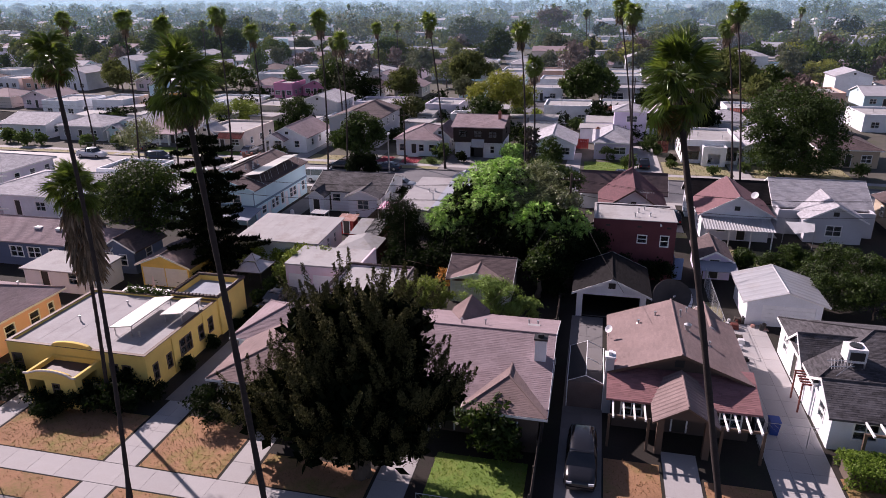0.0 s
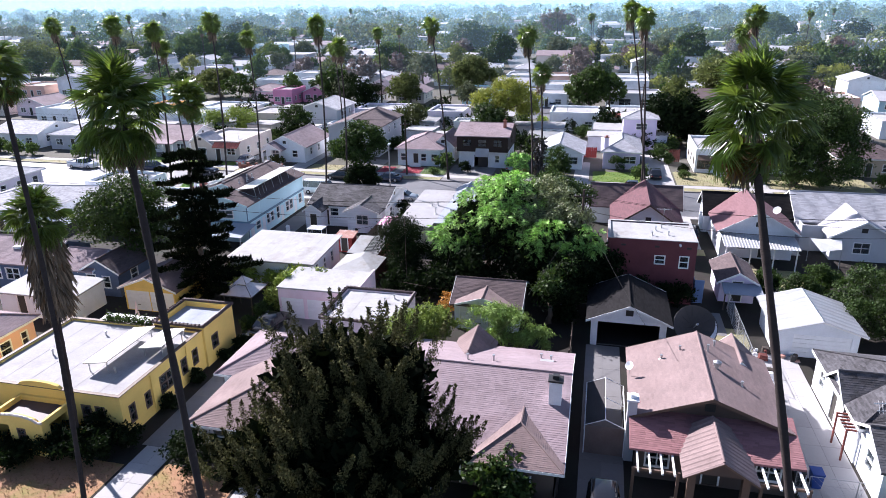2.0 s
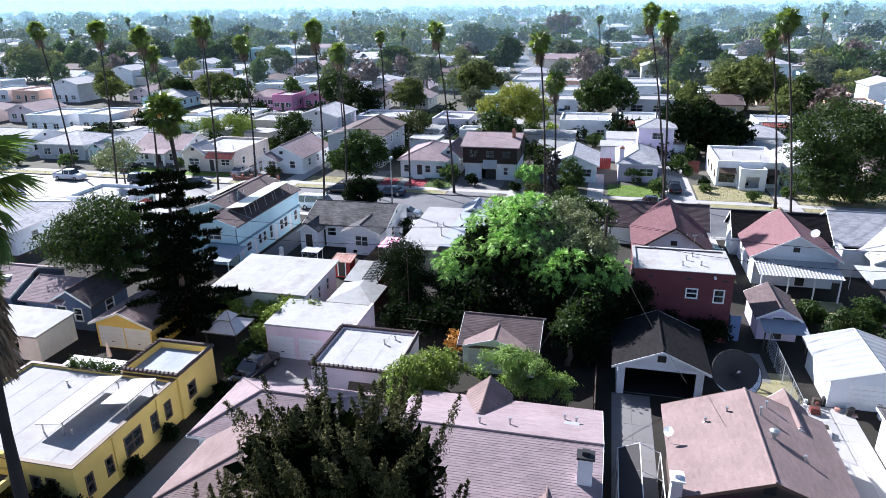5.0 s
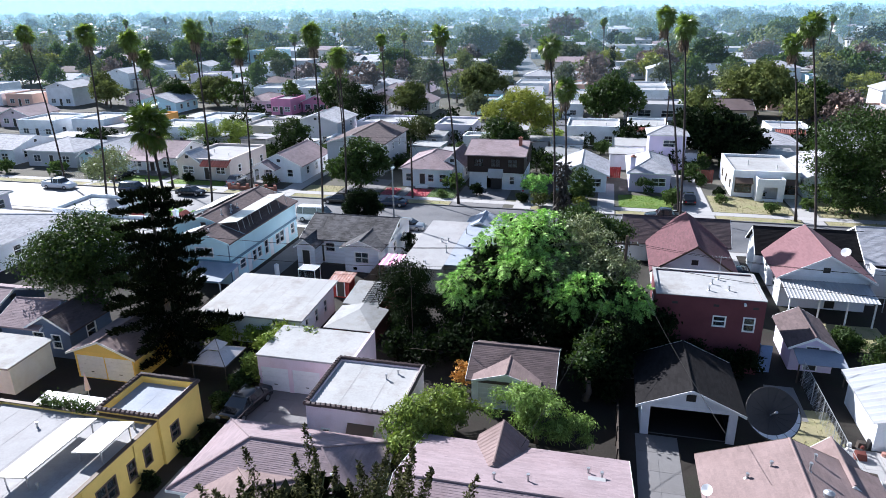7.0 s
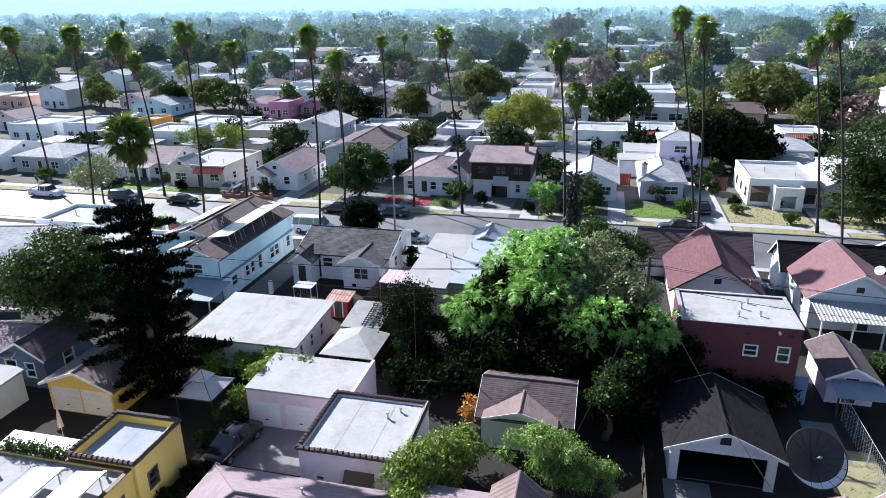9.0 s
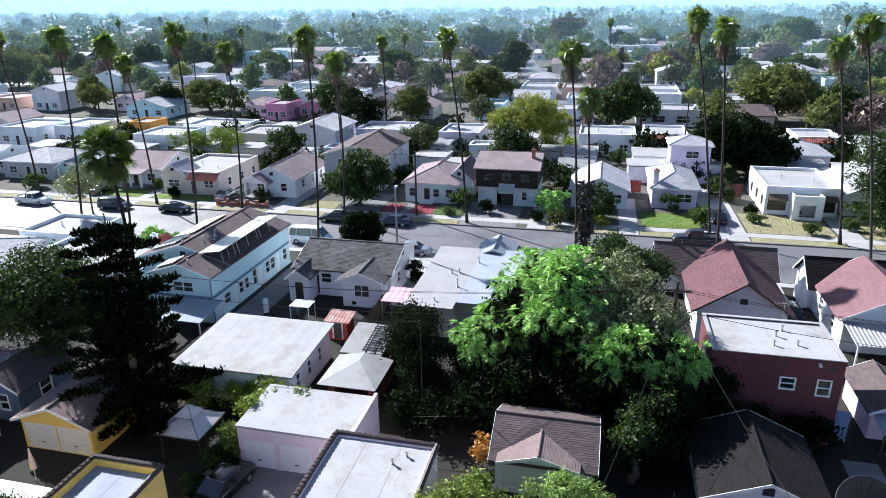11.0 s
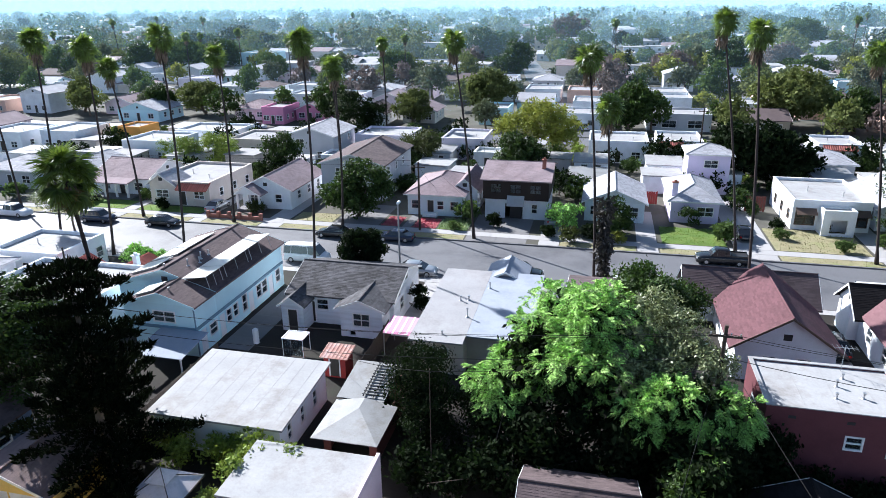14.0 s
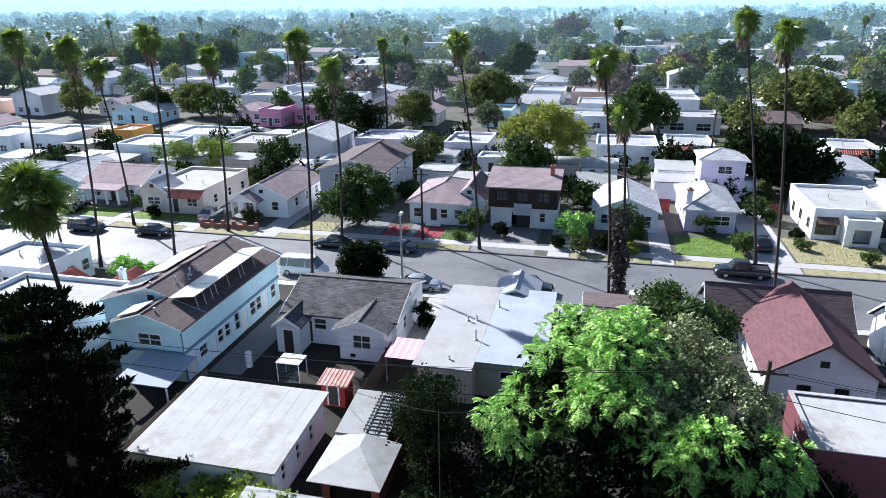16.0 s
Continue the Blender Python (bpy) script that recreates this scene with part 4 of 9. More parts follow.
    bungalow("brown flat-topped house behind the fern tree", -10.6, -5.0, 76.0, 84.6, STUCCO_TAN, SHINGLE_BROWN, "x", ze=3.0, zr=3.7)
    h = thing("lean_to", "pale sheet lean-to roof beside the blue building", "lean-to", -41.0, 66.2)
    part("roof", Geo().slope((-43.6, 64.2, 2.1), (-39.2, 64.2, 2.1), (-39.2, 68.1, 2.5), (-43.6, 68.1, 2.5), thick=0.06), ROOF_BLUEGREY, h)
    for x in (-43.4, -39.4):
        part("post", Geo().box(x - 0.05, x + 0.05, 64.3, 64.4, 0, 2.05), TRIM, h)
    # left side of the block
    bungalow("white house with grey hip roof", -80, -68, 66, 78, STUCCO_WHITE, SHINGLE_ASH, "hip")
    bungalow("grey-roofed house behind the palms", -97, -84, 62, 74, STUCCO_GREY, SHINGLE_ASH, "x")
    bungalow("lilac-grey house with pale hip roof", -98, -86, 76, 86, STUCCO_LILAC2, SHINGLE_ASH, "hip")
    bungalow("white flat-roofed back building", -72, -63.5, 79, 86, STUCCO_WHITE, ROOF_WHITE, "flat", ze=3.4)
    bungalow("pale pink house with red awning roof", -82, -70, 50, 60, STUCCO_PINK, SHINGLE_RED, "x")
    bungalow("white cottage with grey roof", -78, -66, 36, 46, STUCCO_WHITE, SHINGLE_ASH, "hip")
    bungalow("white house with ash roof", 30, 40, 36, 48, STUCCO_WHITE, SHINGLE_ASH, "hip")
    bungalow("tan house with brown roof", 36, 47, 76, 87, STUCCO_TAN, SHINGLE_BROWN, "y")
    h = thing("house", "peach stucco house with brown hip roof", "house", -50.5, 37.0)
    walls(h, -57.0, -45.0, 33.2, 40.6, 0, 2.9, STUCCO_PEACH, {"E": [W(0.25), W(0.6), W(0.85, 1.6, 0.6)], "S": [W(0.7), D(0.5)]})
    hip(h, -57.0, -45.0, 33.2, 40.6, 2.9, 4.6, SHINGLE_PINK)
    pipes(h, (-47.6, 39.2, 3.6, 0.4), (-46.6, 38.4, 3.4, 0.3))
    h = thing("shed", "long white shed with flat pale roof", "shed", -49.4, 47.6)
    walls(h, -53.6, -45.6, 45.6, 49.6, 0, 2.4, STUCCO_WHITE, {"S": [D(0.3), W(0.7)]})
    part("roof", Geo().slope((-53.8, 45.3, 2.42), (-45.4, 45.3, 2.42), (-45.4, 49.9, 2.6), (-53.8, 49.9, 2.6)), ROOF_WHITE, h)
    h = thing("house", "slate-blue wooden house with brown roof", "house", -59.0, 54.5)
    walls(h, -66.0, -53.4, 51.0, 57.5, 0, 2.9, SIDING_BLUE, {"S": [W(0.5, 1.6, 1.6), W(0.68, 1.6, 1.6), W(0.88, 1.6, 1.2)], "E": [W(0.5)]})
    gable(h, "x", -66.0, -53.4, 51.0, 57.5, 2.9, 4.3, SHINGLE_PINK, SIDING_BLUE)
    for x in (-58.3, -55.6):
        part("skylight", Geo().box(x, x + 0.8, 52.5, 53.2, 3.6, 3.95), TRIM, h)
    h = thing("house", "small slate-blue rear cottage with gabled roof", "house", -48.4, 54.3)
    walls(h, -52.0, -45.2, 51.2, 56.0, 0, 2.7, SIDING_BLUE, {"S": [W(0.55), W(0.8, 1.5, 0.8)], "E": [W(0.5)]})
    gable(h, "y", -49.0, -45.2, 51.2, 56.0, 2.7, 3.8, SHINGLE_BROWN, SIDING_BLUE)
    gable(h, "x", -52.0, -48.0, 51.2, 56.0, 2.7, 3.8, SHINGLE_PINK, SIDING_BLUE)

    # row facing the far street
    h = thing("apartment_house", "pale blue two-storey building with stepped brown shingle gables", "apartment house", -43.4, 76.2)
    walls(h, -46.3, -40.4, 68.2, 71.496, 0, 4.6, STUCCO_BLUE,
          {"E": [(0.3, 1.05, 0.9, 2.1, "D"), W(0.75, 1.5, 1.1, 1.0)], "S": [W(0.52, 3.45, 2.0, 0.95)]})
    gable(h, "y", -46.3, -40.4, 68.2, 70.85, 4.6, 5.55, SHINGLE_BROWN, STUCCO_BLUE, over=0.35, end=0.33, fascia=STUCCO_BLUE, skip_end="N")
    walls(h, -49.9, -40.4, 71.5, 84.0, 0, 4.6, STUCCO_BLUE,
          {"E": [(0.05, 1.05, 0.9, 2.1, "D"), W(0.14, 1.5, 0.8), W(0.23, 1.5, 0.8), W(0.36, 1.5, 0.8, 1.6), (0.46, 1.05, 0.9, 2.1, "D"), W(0.58, 1.5, 0.9, 1.3), W(0.67, 1.5, 0.9, 1.3), (0.78, 1.05, 0.9, 2.1, "D"), W(0.9, 1.5, 0.9, 1.3)],
           "S": [W(0.2, 3.2, 0.8, 0.9), D(0.28)], "W": [W(0.3), W(0.7)]})
    gable(h, "y", -49.9, -40.4, 71.5, 84.0, 4.6, 6.12, SHINGLE_BROWN, STUCCO_BLUE, over=0.35, end=0.3, fascia=STUCCO_BLUE)
    part("band", Geo().box(-40.396, -40.3, 68.2, 84.0, 2.4, 2.65).box(-46.3, -40.3, 68.1, 68.196, 2.4, 2.65), PIPE_BLUE, h)
    part("downpipe", Geo().tube([(-40.32, 68.12, 0.1), (-40.32, 68.12, 4.6)], 0.06, 8), PIPE_BLUE, h)
    part("downpipe", Geo().tube([(-47.2, 71.42, 0.1), (-47.2, 71.42, 4.6)], 0.05, 8), WHITE_PAINT, h)
    pipes(h, (-44.0, 73.4, 5.95, 0.5), (-43.6, 74.6, 5.8, 0.45), (-43.9, 75.3, 5.9, 0.55), (-43.8, 76.4, 5.9, 0.4), (-42.9, 68.9, 5.4, 0.35), (-45.6, 72.3, 5.9, 0.4))
    for y0, y1 in ((70.9, 73.6), (73.7, 78.1), (78.15, 82.6)):
        sp = thing("solar_panel", "row of pale solar panels propped over the brown roof", "solar panel", -41.6, (y0 + y1) / 2, 5.2, "solar rows")
        part("panel", Geo().hexa([(-43.0, y0, 5.72), (-40.7, y0, 6.05), (-40.7, y1, 6.05), (-43.0, y1, 5.72), (-43.0, y0, 5.78), (-40.7, y0, 6.11), (-40.7, y1, 6.11), (-43.0, y1, 5.78)]), PANEL_PALE, sp)
        for i in range(3):
            y = y0 + 0.3 + i * (y1 - y0 - 0.6) / 2
            part("strut", Geo().tube([(-40.85, y, 6.03), (-40.6, y, 4.85)], 0.03, 5), GREY_METAL, sp)
            part("foot", Geo().tube([(-42.8, y, 5.74), (-42.8, y, 5.45)], 0.03, 5), GREY_METAL, sp)
    for x0, x1, y0, y1, k in ((-45.9, -44.0, 68.3, 70.3, 4.62), (-49.2, -46.4, 72.2, 74.8, 4.62), (-49.2, -46.4, 75.4, 82.0, 4.62)):
        sp = thing("solar_panel", "flat pale collector panel lying on the brown roof slope", "solar panel", (x0 + x1) / 2, (y0 + y1) / 2, 5.0, "solar rows")
        e = -46.3 if y0 < 71 else -49.9
        za, zb = k + 0.32 * (x0 - e) + 0.3, k + 0.32 * (x1 - e) + 0.3
        part("panel", Geo().hexa([(x0, y0, za), (x1, y0, zb), (x1, y1, zb), (x0, y1, za), (x0, y0, za + 0.08), (x1, y0, zb + 0.08), (x1, y1, zb + 0.08), (x0, y1, za + 0.08)]), PANEL_PALE, sp)
        part("rail", Geo().hexa([(x0 + 0.1, y0 + 0.2, za - 0.22), (x1 - 0.1, y0 + 0.2, zb - 0.22), (x1 - 0.1, y0 + 0.26, zb - 0.22), (x0 + 0.1, y0 + 0.26, za - 0.22), (x0 + 0.1, y0 + 0.2, za + 0.03), (x1 - 0.1, y0 + 0.2, zb - 0.03), (x1 - 0.1, y0 + 0.26, zb - 0.03), (x0 + 0.1, y0 + 0.26, za + 0.03)]), GREY_METAL, sp)

    h = thing("house", "weathered grey clapboard cottage with curling shingle roof", "house", -31.3, 79.5)
    walls(h, -36.4, -26.4, 76.6, 85.0, 0, 3.0, SIDING_GREY, {"S": [W(0.32, 1.9, 1.1, 1.0), D(0.2)], "E": [W(0.3), W(0.7)]})
    gable(h, "x", -36.4, -26.4, 76.6, 85.0, 2.9, 4.3, SHINGLE_GREY, SIDING_GREY, course=0.2, tab=0.45, end=0.25)
    walls(h, -30.7, -26.8, 74.6, 76.596, 0, 2.75, SIDING_GREY, {"S": [W(0.5, 1.7, 1.5, 1.2), (0.28, 0.35, 0.5, 0.4, "o")]})
    gable(h, "y", -30.9, -26.7, 74.6, 78.4, 2.7, 3.55, SHINGLE_GREY, SIDING_GREY, over=0.3, skip_end="N", course=0.2, tab=0.5)
    walls(h, -36.3, -34.2, 74.6, 76.596, 0, 2.6, SIDING_GREY, {"S": [(0.5, 1.05, 0.9, 2.1, "d")]})
    gable(h, "y", -36.3, -34.2, 74.6, 77.6, 2.55, 3.25, SHINGLE_GREY, SIDING_GREY, over=0.25, skip_end="N", course=0.2, tab=0.5)
    h.location += Vector((0.55, -0.35, 0))
    h = thing("workshop", "long white flat-roofed workshop with small windows", "workshop", -32.4, 61.4)
    walls(h, -36.7, -27.7, 56.9, 64.3, 0, 2.75, STUCCO_WHITE, {"E": [W(0.18, 1.5, 0.6, 1.2), W(0.45, 1.5, 0.6, 1.2), W(0.72, 1.5, 0.6, 1.2)]})
    part("roof", Geo().slope((-37.0, 56.5, 2.75), (-27.3, 56.5, 2.75), (-27.3, 64.6, 3.1), (-37.0, 64.6, 3.1)), ROOF_WHITE, h)
    sm = Geo()
    for i in range(9):
        x = -36.2 + i * 1.02 + random.uniform(-0.15, 0.15)
        x2 = x + random.uniform(-0.12, 0.12)
        sm.hexa([(x, 56.55, 2.74), (x + 0.05, 56.55, 2.74), (x2 + 0.05, 64.55, 3.09), (x2, 64.55, 3.09), (x, 56.55, 2.755), (x + 0.05, 56.55, 2.755), (x2 + 0.05, 64.55, 3.105), (x2, 64.55, 3.105)])
    tagged(part("roof_seams", sm, ROOF_GREYWHITE, h), kind="stuff")
    h.location += Vector((0.3, 0.1, 0))
    h = thing("carport", "rust-walled carport with pale sheet roof", "carport", -23.9, 61.4)
    walls(h, -25.6, -22.0, 58.2, 65.6, 0, 2.1, RUST_WALL, {"S": [(0.5, 0.95, 2.6, 1.9, "o")]}, t=0.08)
    for q in (((-26.0, 57.2, 2.1), (-21.6, 57.2, 2.1), (-23.9, 60.4, 2.5), (-23.9, 60.4, 2.5)), ((-26.0, 61.6, 2.1), (-26.0, 57.2, 2.1), (-23.9, 60.4, 2.5), (-23.9, 61.6, 2.52)),
              ((-21.6, 57.2, 2.1), (-21.6, 61.6, 2.1), (-23.9, 61.6, 2.52), (-23.9, 60.4, 2.5))):
        part("roof", Geo().slope(*q, thick=0.05), SHEET_GREY, h)
    part("roof", Geo().slope((-26.0, 61.64, 2.3), (-22.6, 61.64, 2.3), (-22.6, 66.0, 2.75), (-26.0, 66.0, 2.75), thick=0.05), SHEET_GREY, h)
    lad = thing("roof_rack", "dark slatted ladder rack lying on the sheet roof", "rack", -23.2, 64.0, 2.55)
    for i in range(3):
        part("rail", Geo().hexa([(-24.2 + i * 0.75, 61.9, 2.42), (-24.13 + i * 0.75, 61.9, 2.42), (-24.13 + i * 0.75, 65.8, 2.82), (-24.2 + i * 0.75, 65.8, 2.82),
                                 (-24.2 + i * 0.75, 61.9, 2.5), (-24.13 + i * 0.75, 61.9, 2.5), (-24.13 + i * 0.75, 65.8, 2.9), (-24.2 + i * 0.75, 65.8, 2.9)]), BLACK_METAL, lad)
    for i in range(12):
        y = 62.0 + i * 0.33
        z = 2.5 + (y - 61.9) * 0.103
        part("rung", Geo().box(-24.25, -22.6, y, y + 0.08, z + 0.004, z + 0.05), BLACK_METAL, lad)
    for q in (h, lad):
        q.location.x += 0.6
    h = thing("house", "cream flat-roofed house with grey roofing sheets", "house", -18.0, 76.8)
    walls(h, -22.3, -18.2, 69.9, 83.6, 0, 3.0, STUCCO_CREAM, {"S": [B(0.5, 1.75, 1.6, 1.0)], "W": [W(0.3), W(0.7)]})
    walls(h, -18.196, -13.6, 71.2, 83.6, 0, 3.0, STUCCO_CREAM, {"S": [W(0.5)], "E": [W(0.3), W(0.6)]})
    part("roof", Geo().slope((-22.6, 69.5, 3.0), (-18.2, 69.5, 3.0), (-18.2, 83.9, 3.3), (-22.6, 83.9, 3.3)), ROOF_GREYWHITE, h)
    part("roof", Geo().slope((-18.18, 70.8, 3.04), (-13.2, 70.8, 3.04), (-13.2, 83.9, 3.3), (-18.18, 83.9, 3.3)), ROOF_BLUEGREY, h)
    gable(h, "y", -18.4, -15.2, 83.0, 86.8, 2.9, 3.7, ROOF_BLUEGREY, STUCCO_CREAM, course=0)
    walls(h, -18.4, -15.2, 83.604, 86.8, 0, 2.9, STUCCO_CREAM, {"N": [D(0.5)]})
    pipes(h, (-19.9, 77.0, 3.2, 0.35), (-19.2, 77.2, 3.2, 0.3), (-17.8, 80.0, 3.25, 0.5), (-18.7, 74.0, 3.15, 0.7), (-20.1, 70.8, 3.0, 0.25))
    h = thing("canopy", "pink and white striped sheet canopy between houses", "canopy", -24.0, 73.2)
    pk = Geo().slope((-25.4, 71.6, 2.15), (-22.6, 71.6, 2.15), (-22.6, 74.6, 2.3), (-25.4, 74.6, 2.3), thick=0.03)
    part("sheet", pk, STUCCO_HOTPINK, h)
    for i in range(5):
        x = -25.2 + i * 0.58
        part("stripe", Geo().hexa([(x, 71.6, 2.155), (x + 0.16, 71.6, 2.155), (x + 0.16, 74.6, 2.305), (x, 74.6, 2.305), (x, 71.6, 2.17), (x + 0.16, 71.6, 2.17), (x + 0.16, 74.6, 2.32), (x, 74.6, 2.32)]), WHITE_PAINT, h)
    for x in (-25.3, -22.7):
        for y in (71.7, 74.5):
            part("post", Geo().box(x - 0.04, x + 0.04, y - 0.04, y + 0.04, 0, 2.13), GREY_METAL, h)
    h = thing("apartment_house", "brick-red two-storey stucco building with flat white roof", "apartment house", 5.1, 63.0)
    walls(h, 1.2, 9.1, 60.4, 65.9, 0, 6.2, STUCCO_RED, {"S": [W(0.6, 4.3, 0.85, 0.8), W(0.87, 4.2, 0.75, 1.1)], "E": [W(0.4, 4.3), W(0.7, 1.6)], "W": [W(0.5, 4.3)]})
    flat(h, 1.2, 9.1, 60.4, 65.9, 6.12, 6.2, ROOF_WHITE, STUCCO_RED, ROOF_WHITE)
    pipes(h, (5.2, 62.0, 6.12, 0.3), (5.6, 63.4, 6.12, 0.35), (6.2, 64.4, 6.12, 0.3), (6.7, 62.3, 6.12, 0.3))
    part("outflow", Geo().tube([(7.6, 60.4, 5.9), (7.6, 60.15, 5.85)], 0.1, 8), WHITE_PAINT, h)
    for x in (2.4, 5.4, 8.2):
        part("crawl_vent", Geo().box(x, x + 0.4, 60.37, 60.396, 5.5, 5.68), BLACK_METAL, h)
    h = thing("house", "white cottage with bright red gable roof", "house", 4.5, 80.5)
    walls(h, 2.2, 9.2, 73.95, 84.0, 0, 3.2, STUCCO_WHITE, {"S": [W(0.35), W(0.7)], "E": [W(0.3), W(0.7)]})
    gable(h, "y", 2.2, 9.2, 73.95, 84.0, 3.2, 5.6, SHINGLE_RED, STUCCO_WHITE, over=0.6, end=0.6, fascia=BROWN_TRIM)
    walls(h, -0.6, 10.0, 84.004, 87.0, 0, 3.0, STUCCO_WHITE, {"N": [W(0.25), D(0.5), W(0.75)]})
    gable(h, "x", -0.6, 10.0, 82.4, 87.0, 3.0, 4.9, SHINGLE_BROWN, STUCCO_WHITE)
    h = thing("house", "white house with salmon shingle roof and sheet-roofed patio", "house", 16.6, 80.0)
    walls(h, 13.0, 20.4, 75.6, 84.0, 0, 3.2, STUCCO_WHITE, {"S": [W(0.3), D(0.6)], "W": [W(0.3), W(0.7)]})
    gable(h, "y", 13.0, 20.4, 75.6, 84.0, 3.2, 5.3, SHINGLE_RED3, STUCCO_WHITE, over=0.55, end=0.5)
    walls(h, 12.2, 22.0, 84.004, 87.0, 0, 3.0, STUCCO_WHITE, {"N": [W(0.3), D(0.5)]})
    gable(h, "x", 12.2, 22.0, 82.4, 87.0, 3.0, 4.8, SHINGLE_DARK, STUCCO_WHITE)
    patio = Geo().slope((12.9, 71.9, 2.45), (20.2, 71.9, 2.45), (20.2, 75.4, 2.85), (12.9, 75.4, 2.85), thick=0.04)
    patio.ribs((12.9, 71.9, 2.45), (20.2, 71.9, 2.45), (20.2, 75.4, 2.85), (12.9, 75.4, 2.85), 0.3, 0.05)
    tagged(part("patio_roof", patio, SHEET_METAL, h), kind="stuff")
    for x in (13.1, 15.5, 17.8, 20.0):
        part("patio_post", Geo().box(x - 0.06, x + 0.06, 72.1, 72.22, 0, 2.42), TRIM, h)
    h.location += Vector((0.55, -1.3, -0.0))
    h = thing("house", "grey house with several ash-grey gables", "house", 27.5, 82.0)
    walls(h, 22.6, 33.0, 78.0, 88.0, 0, 3.0, STUCCO_GREY, {"S": [W(0.3), D(0.5), W(0.75)], "W": [W(0.4)]})
    gable(h, "x", 22.6, 33.0, 80.0, 88.0, 3.0, 5.2, SHINGLE_ASH, STUCCO_GREY)
    walls(h, 25.0, 31.0, 75.4, 77.996, 0, 2.8, STUCCO_GREY, {"S": [W(0.5, 1.5, 1.6)]})
    gable(h, "y", 25.0, 31.0, 75.4, 82.0, 2.8, 4.4, SHINGLE_ASH, STUCCO_GREY, skip_end="N")
    h = thing("awning_sail", "white cloth sail awning over a back yard", "awning", 24.0, 74.0, 1.6)
    part("cloth", Geo().add([(22.6, 74.6, 2.6), (25.8, 74.9, 2.5), (25.2, 72.6, 2.2), (23.2, 72.4, 1.9)], [(0, 3, 2, 1), (0, 1, 2, 3)]), WHITE_PAINT, h)
    part("pole", Geo().tube([(22.6, 74.6, 0), (22.6, 74.6, 2.7)], 0.04, 6), GREY_METAL, h)
    part("pole", Geo().tube([(25.2, 72.6, 0), (25.2, 72.6, 2.3)], 0.04, 6), GREY_METAL, h)
    h = thing("shed", "lilac-sided shed with brown gable roof", "shed", 13.25, 64.2)
    walls(h, 11.7, 14.8, 61.8, 66.8, 0, 2.1, STUCCO_LILAC, {"S": [D(0.5)]})
    gable(h, "y", 11.7, 14.8, 61.8, 66.8, 2.1, 2.95, SHINGLE_BROWN, STUCCO_LILAC, over=0.3)
    part("lean_to", Geo().slope((11.8, 59.7, 1.7), (15.2, 59.7, 1.7), (15.2, 61.75, 2.0), (11.8, 61.75, 2.0), thick=0.05), ROOF_BLUEGREY, h)
    for x in (11.9, 15.1):
        part("post", Geo().box(x - 0.05, x + 0.05, 59.8, 59.9, 0, 1.7), WOOD_GREY, h)


SHEET_GREY = paint("dull_sheet_metal", (0.27, 0.275, 0.28), 0.6, 0.2, 0.6, 10, 0.2, stain=(0.17, 0.15, 0.13), stain_amount=0.7)
RED_DARK = paint("dark_red_timber", (0.16, 0.045, 0.035), 0.7, 0.2, 0.8, 9, 0.3)
# dark brown carries the porch shade; the walls' own colour is unknown
STUCCO_SHADE = paint("shade_brown_stucco", (0.1, 0.075, 0.065), 0.9, 0.14, 0.5, 12, 0.4)
# pale panel colour with the sun's glare put into it
PANEL_PALE = paint("pale_panel_sheet", (0.54, 0.52, 0.48), 0.35, 0.06, 0.6, 5, 0.05, spec=0.8)
PIPE_BLUE = paint("blue_grey_band", (0.16, 0.27, 0.36), 0.6, 0.1)
RUST_WALL = paint("dark_red_boards", (0.13, 0.045, 0.035), 0.85, 0.25, 0.8, 8, 0.4)
SHINGLE_RED2 = paint("wine_shingle", (0.27, 0.135, 0.14), 0.92, 0.14, 0.35, 16, 0.5, islands=0.3)
SHINGLE_RED3 = paint("salmon_shingle", (0.19, 0.1, 0.11), 0.92, 0.12, 0.35, 16, 0.5, islands=0.2)

# ---- houses across the street ----
TAKEN = []


def bungalow(label, x0, x1, y0, y1, wall, roof, kind="hip", ze=2.9, zr=4.5, front=None, side=None, trim=None, fascia=None, chim=None, course=0.3):
    """A house of one or two storeys that faces south."""
    TAKEN.append((x0, x1, y0, y1))
    h = thing("house", label, "house", (x0 + x1) / 2, (y0 + y1) / 2)
    sd = side if side is not None else [W(0.25), W(0.55), W(0.85)]
    walls(h, x0, x1, y0, y1, 0, ze, wall, {"S": front if front is not None else [W(0.2, 1.5, 1.5), D(0.5), W(0.8, 1.5, 1.5)], "E": sd, "W": sd}, trim=trim)
    if kind == "hip":
        hip(h, x0, x1, y0, y1, ze, zr, roof, course=course, fascia=fascia)
    elif kind == "flat":
        flat(h, x0, x1, y0, y1, ze - 0.35, ze, roof, wall)
        pipes(h, ((x0 * 2 + x1) / 3, (y0 + y1) / 2, ze - 0.35, 0.6), ((x0 + x1 * 3) / 4, (y0 * 2 + y1) / 3, ze - 0.35, 0.5))
    else:
        gable(h, kind, x0, x1, y0, y1, ze, zr, roof, wall, course=course, fascia=fascia)
    if chim:
        chimney(h, chim[0], chim[1], ze - 0.5, zr + 0.6, 0.7, 0.6, wall, BRICK)
    return h


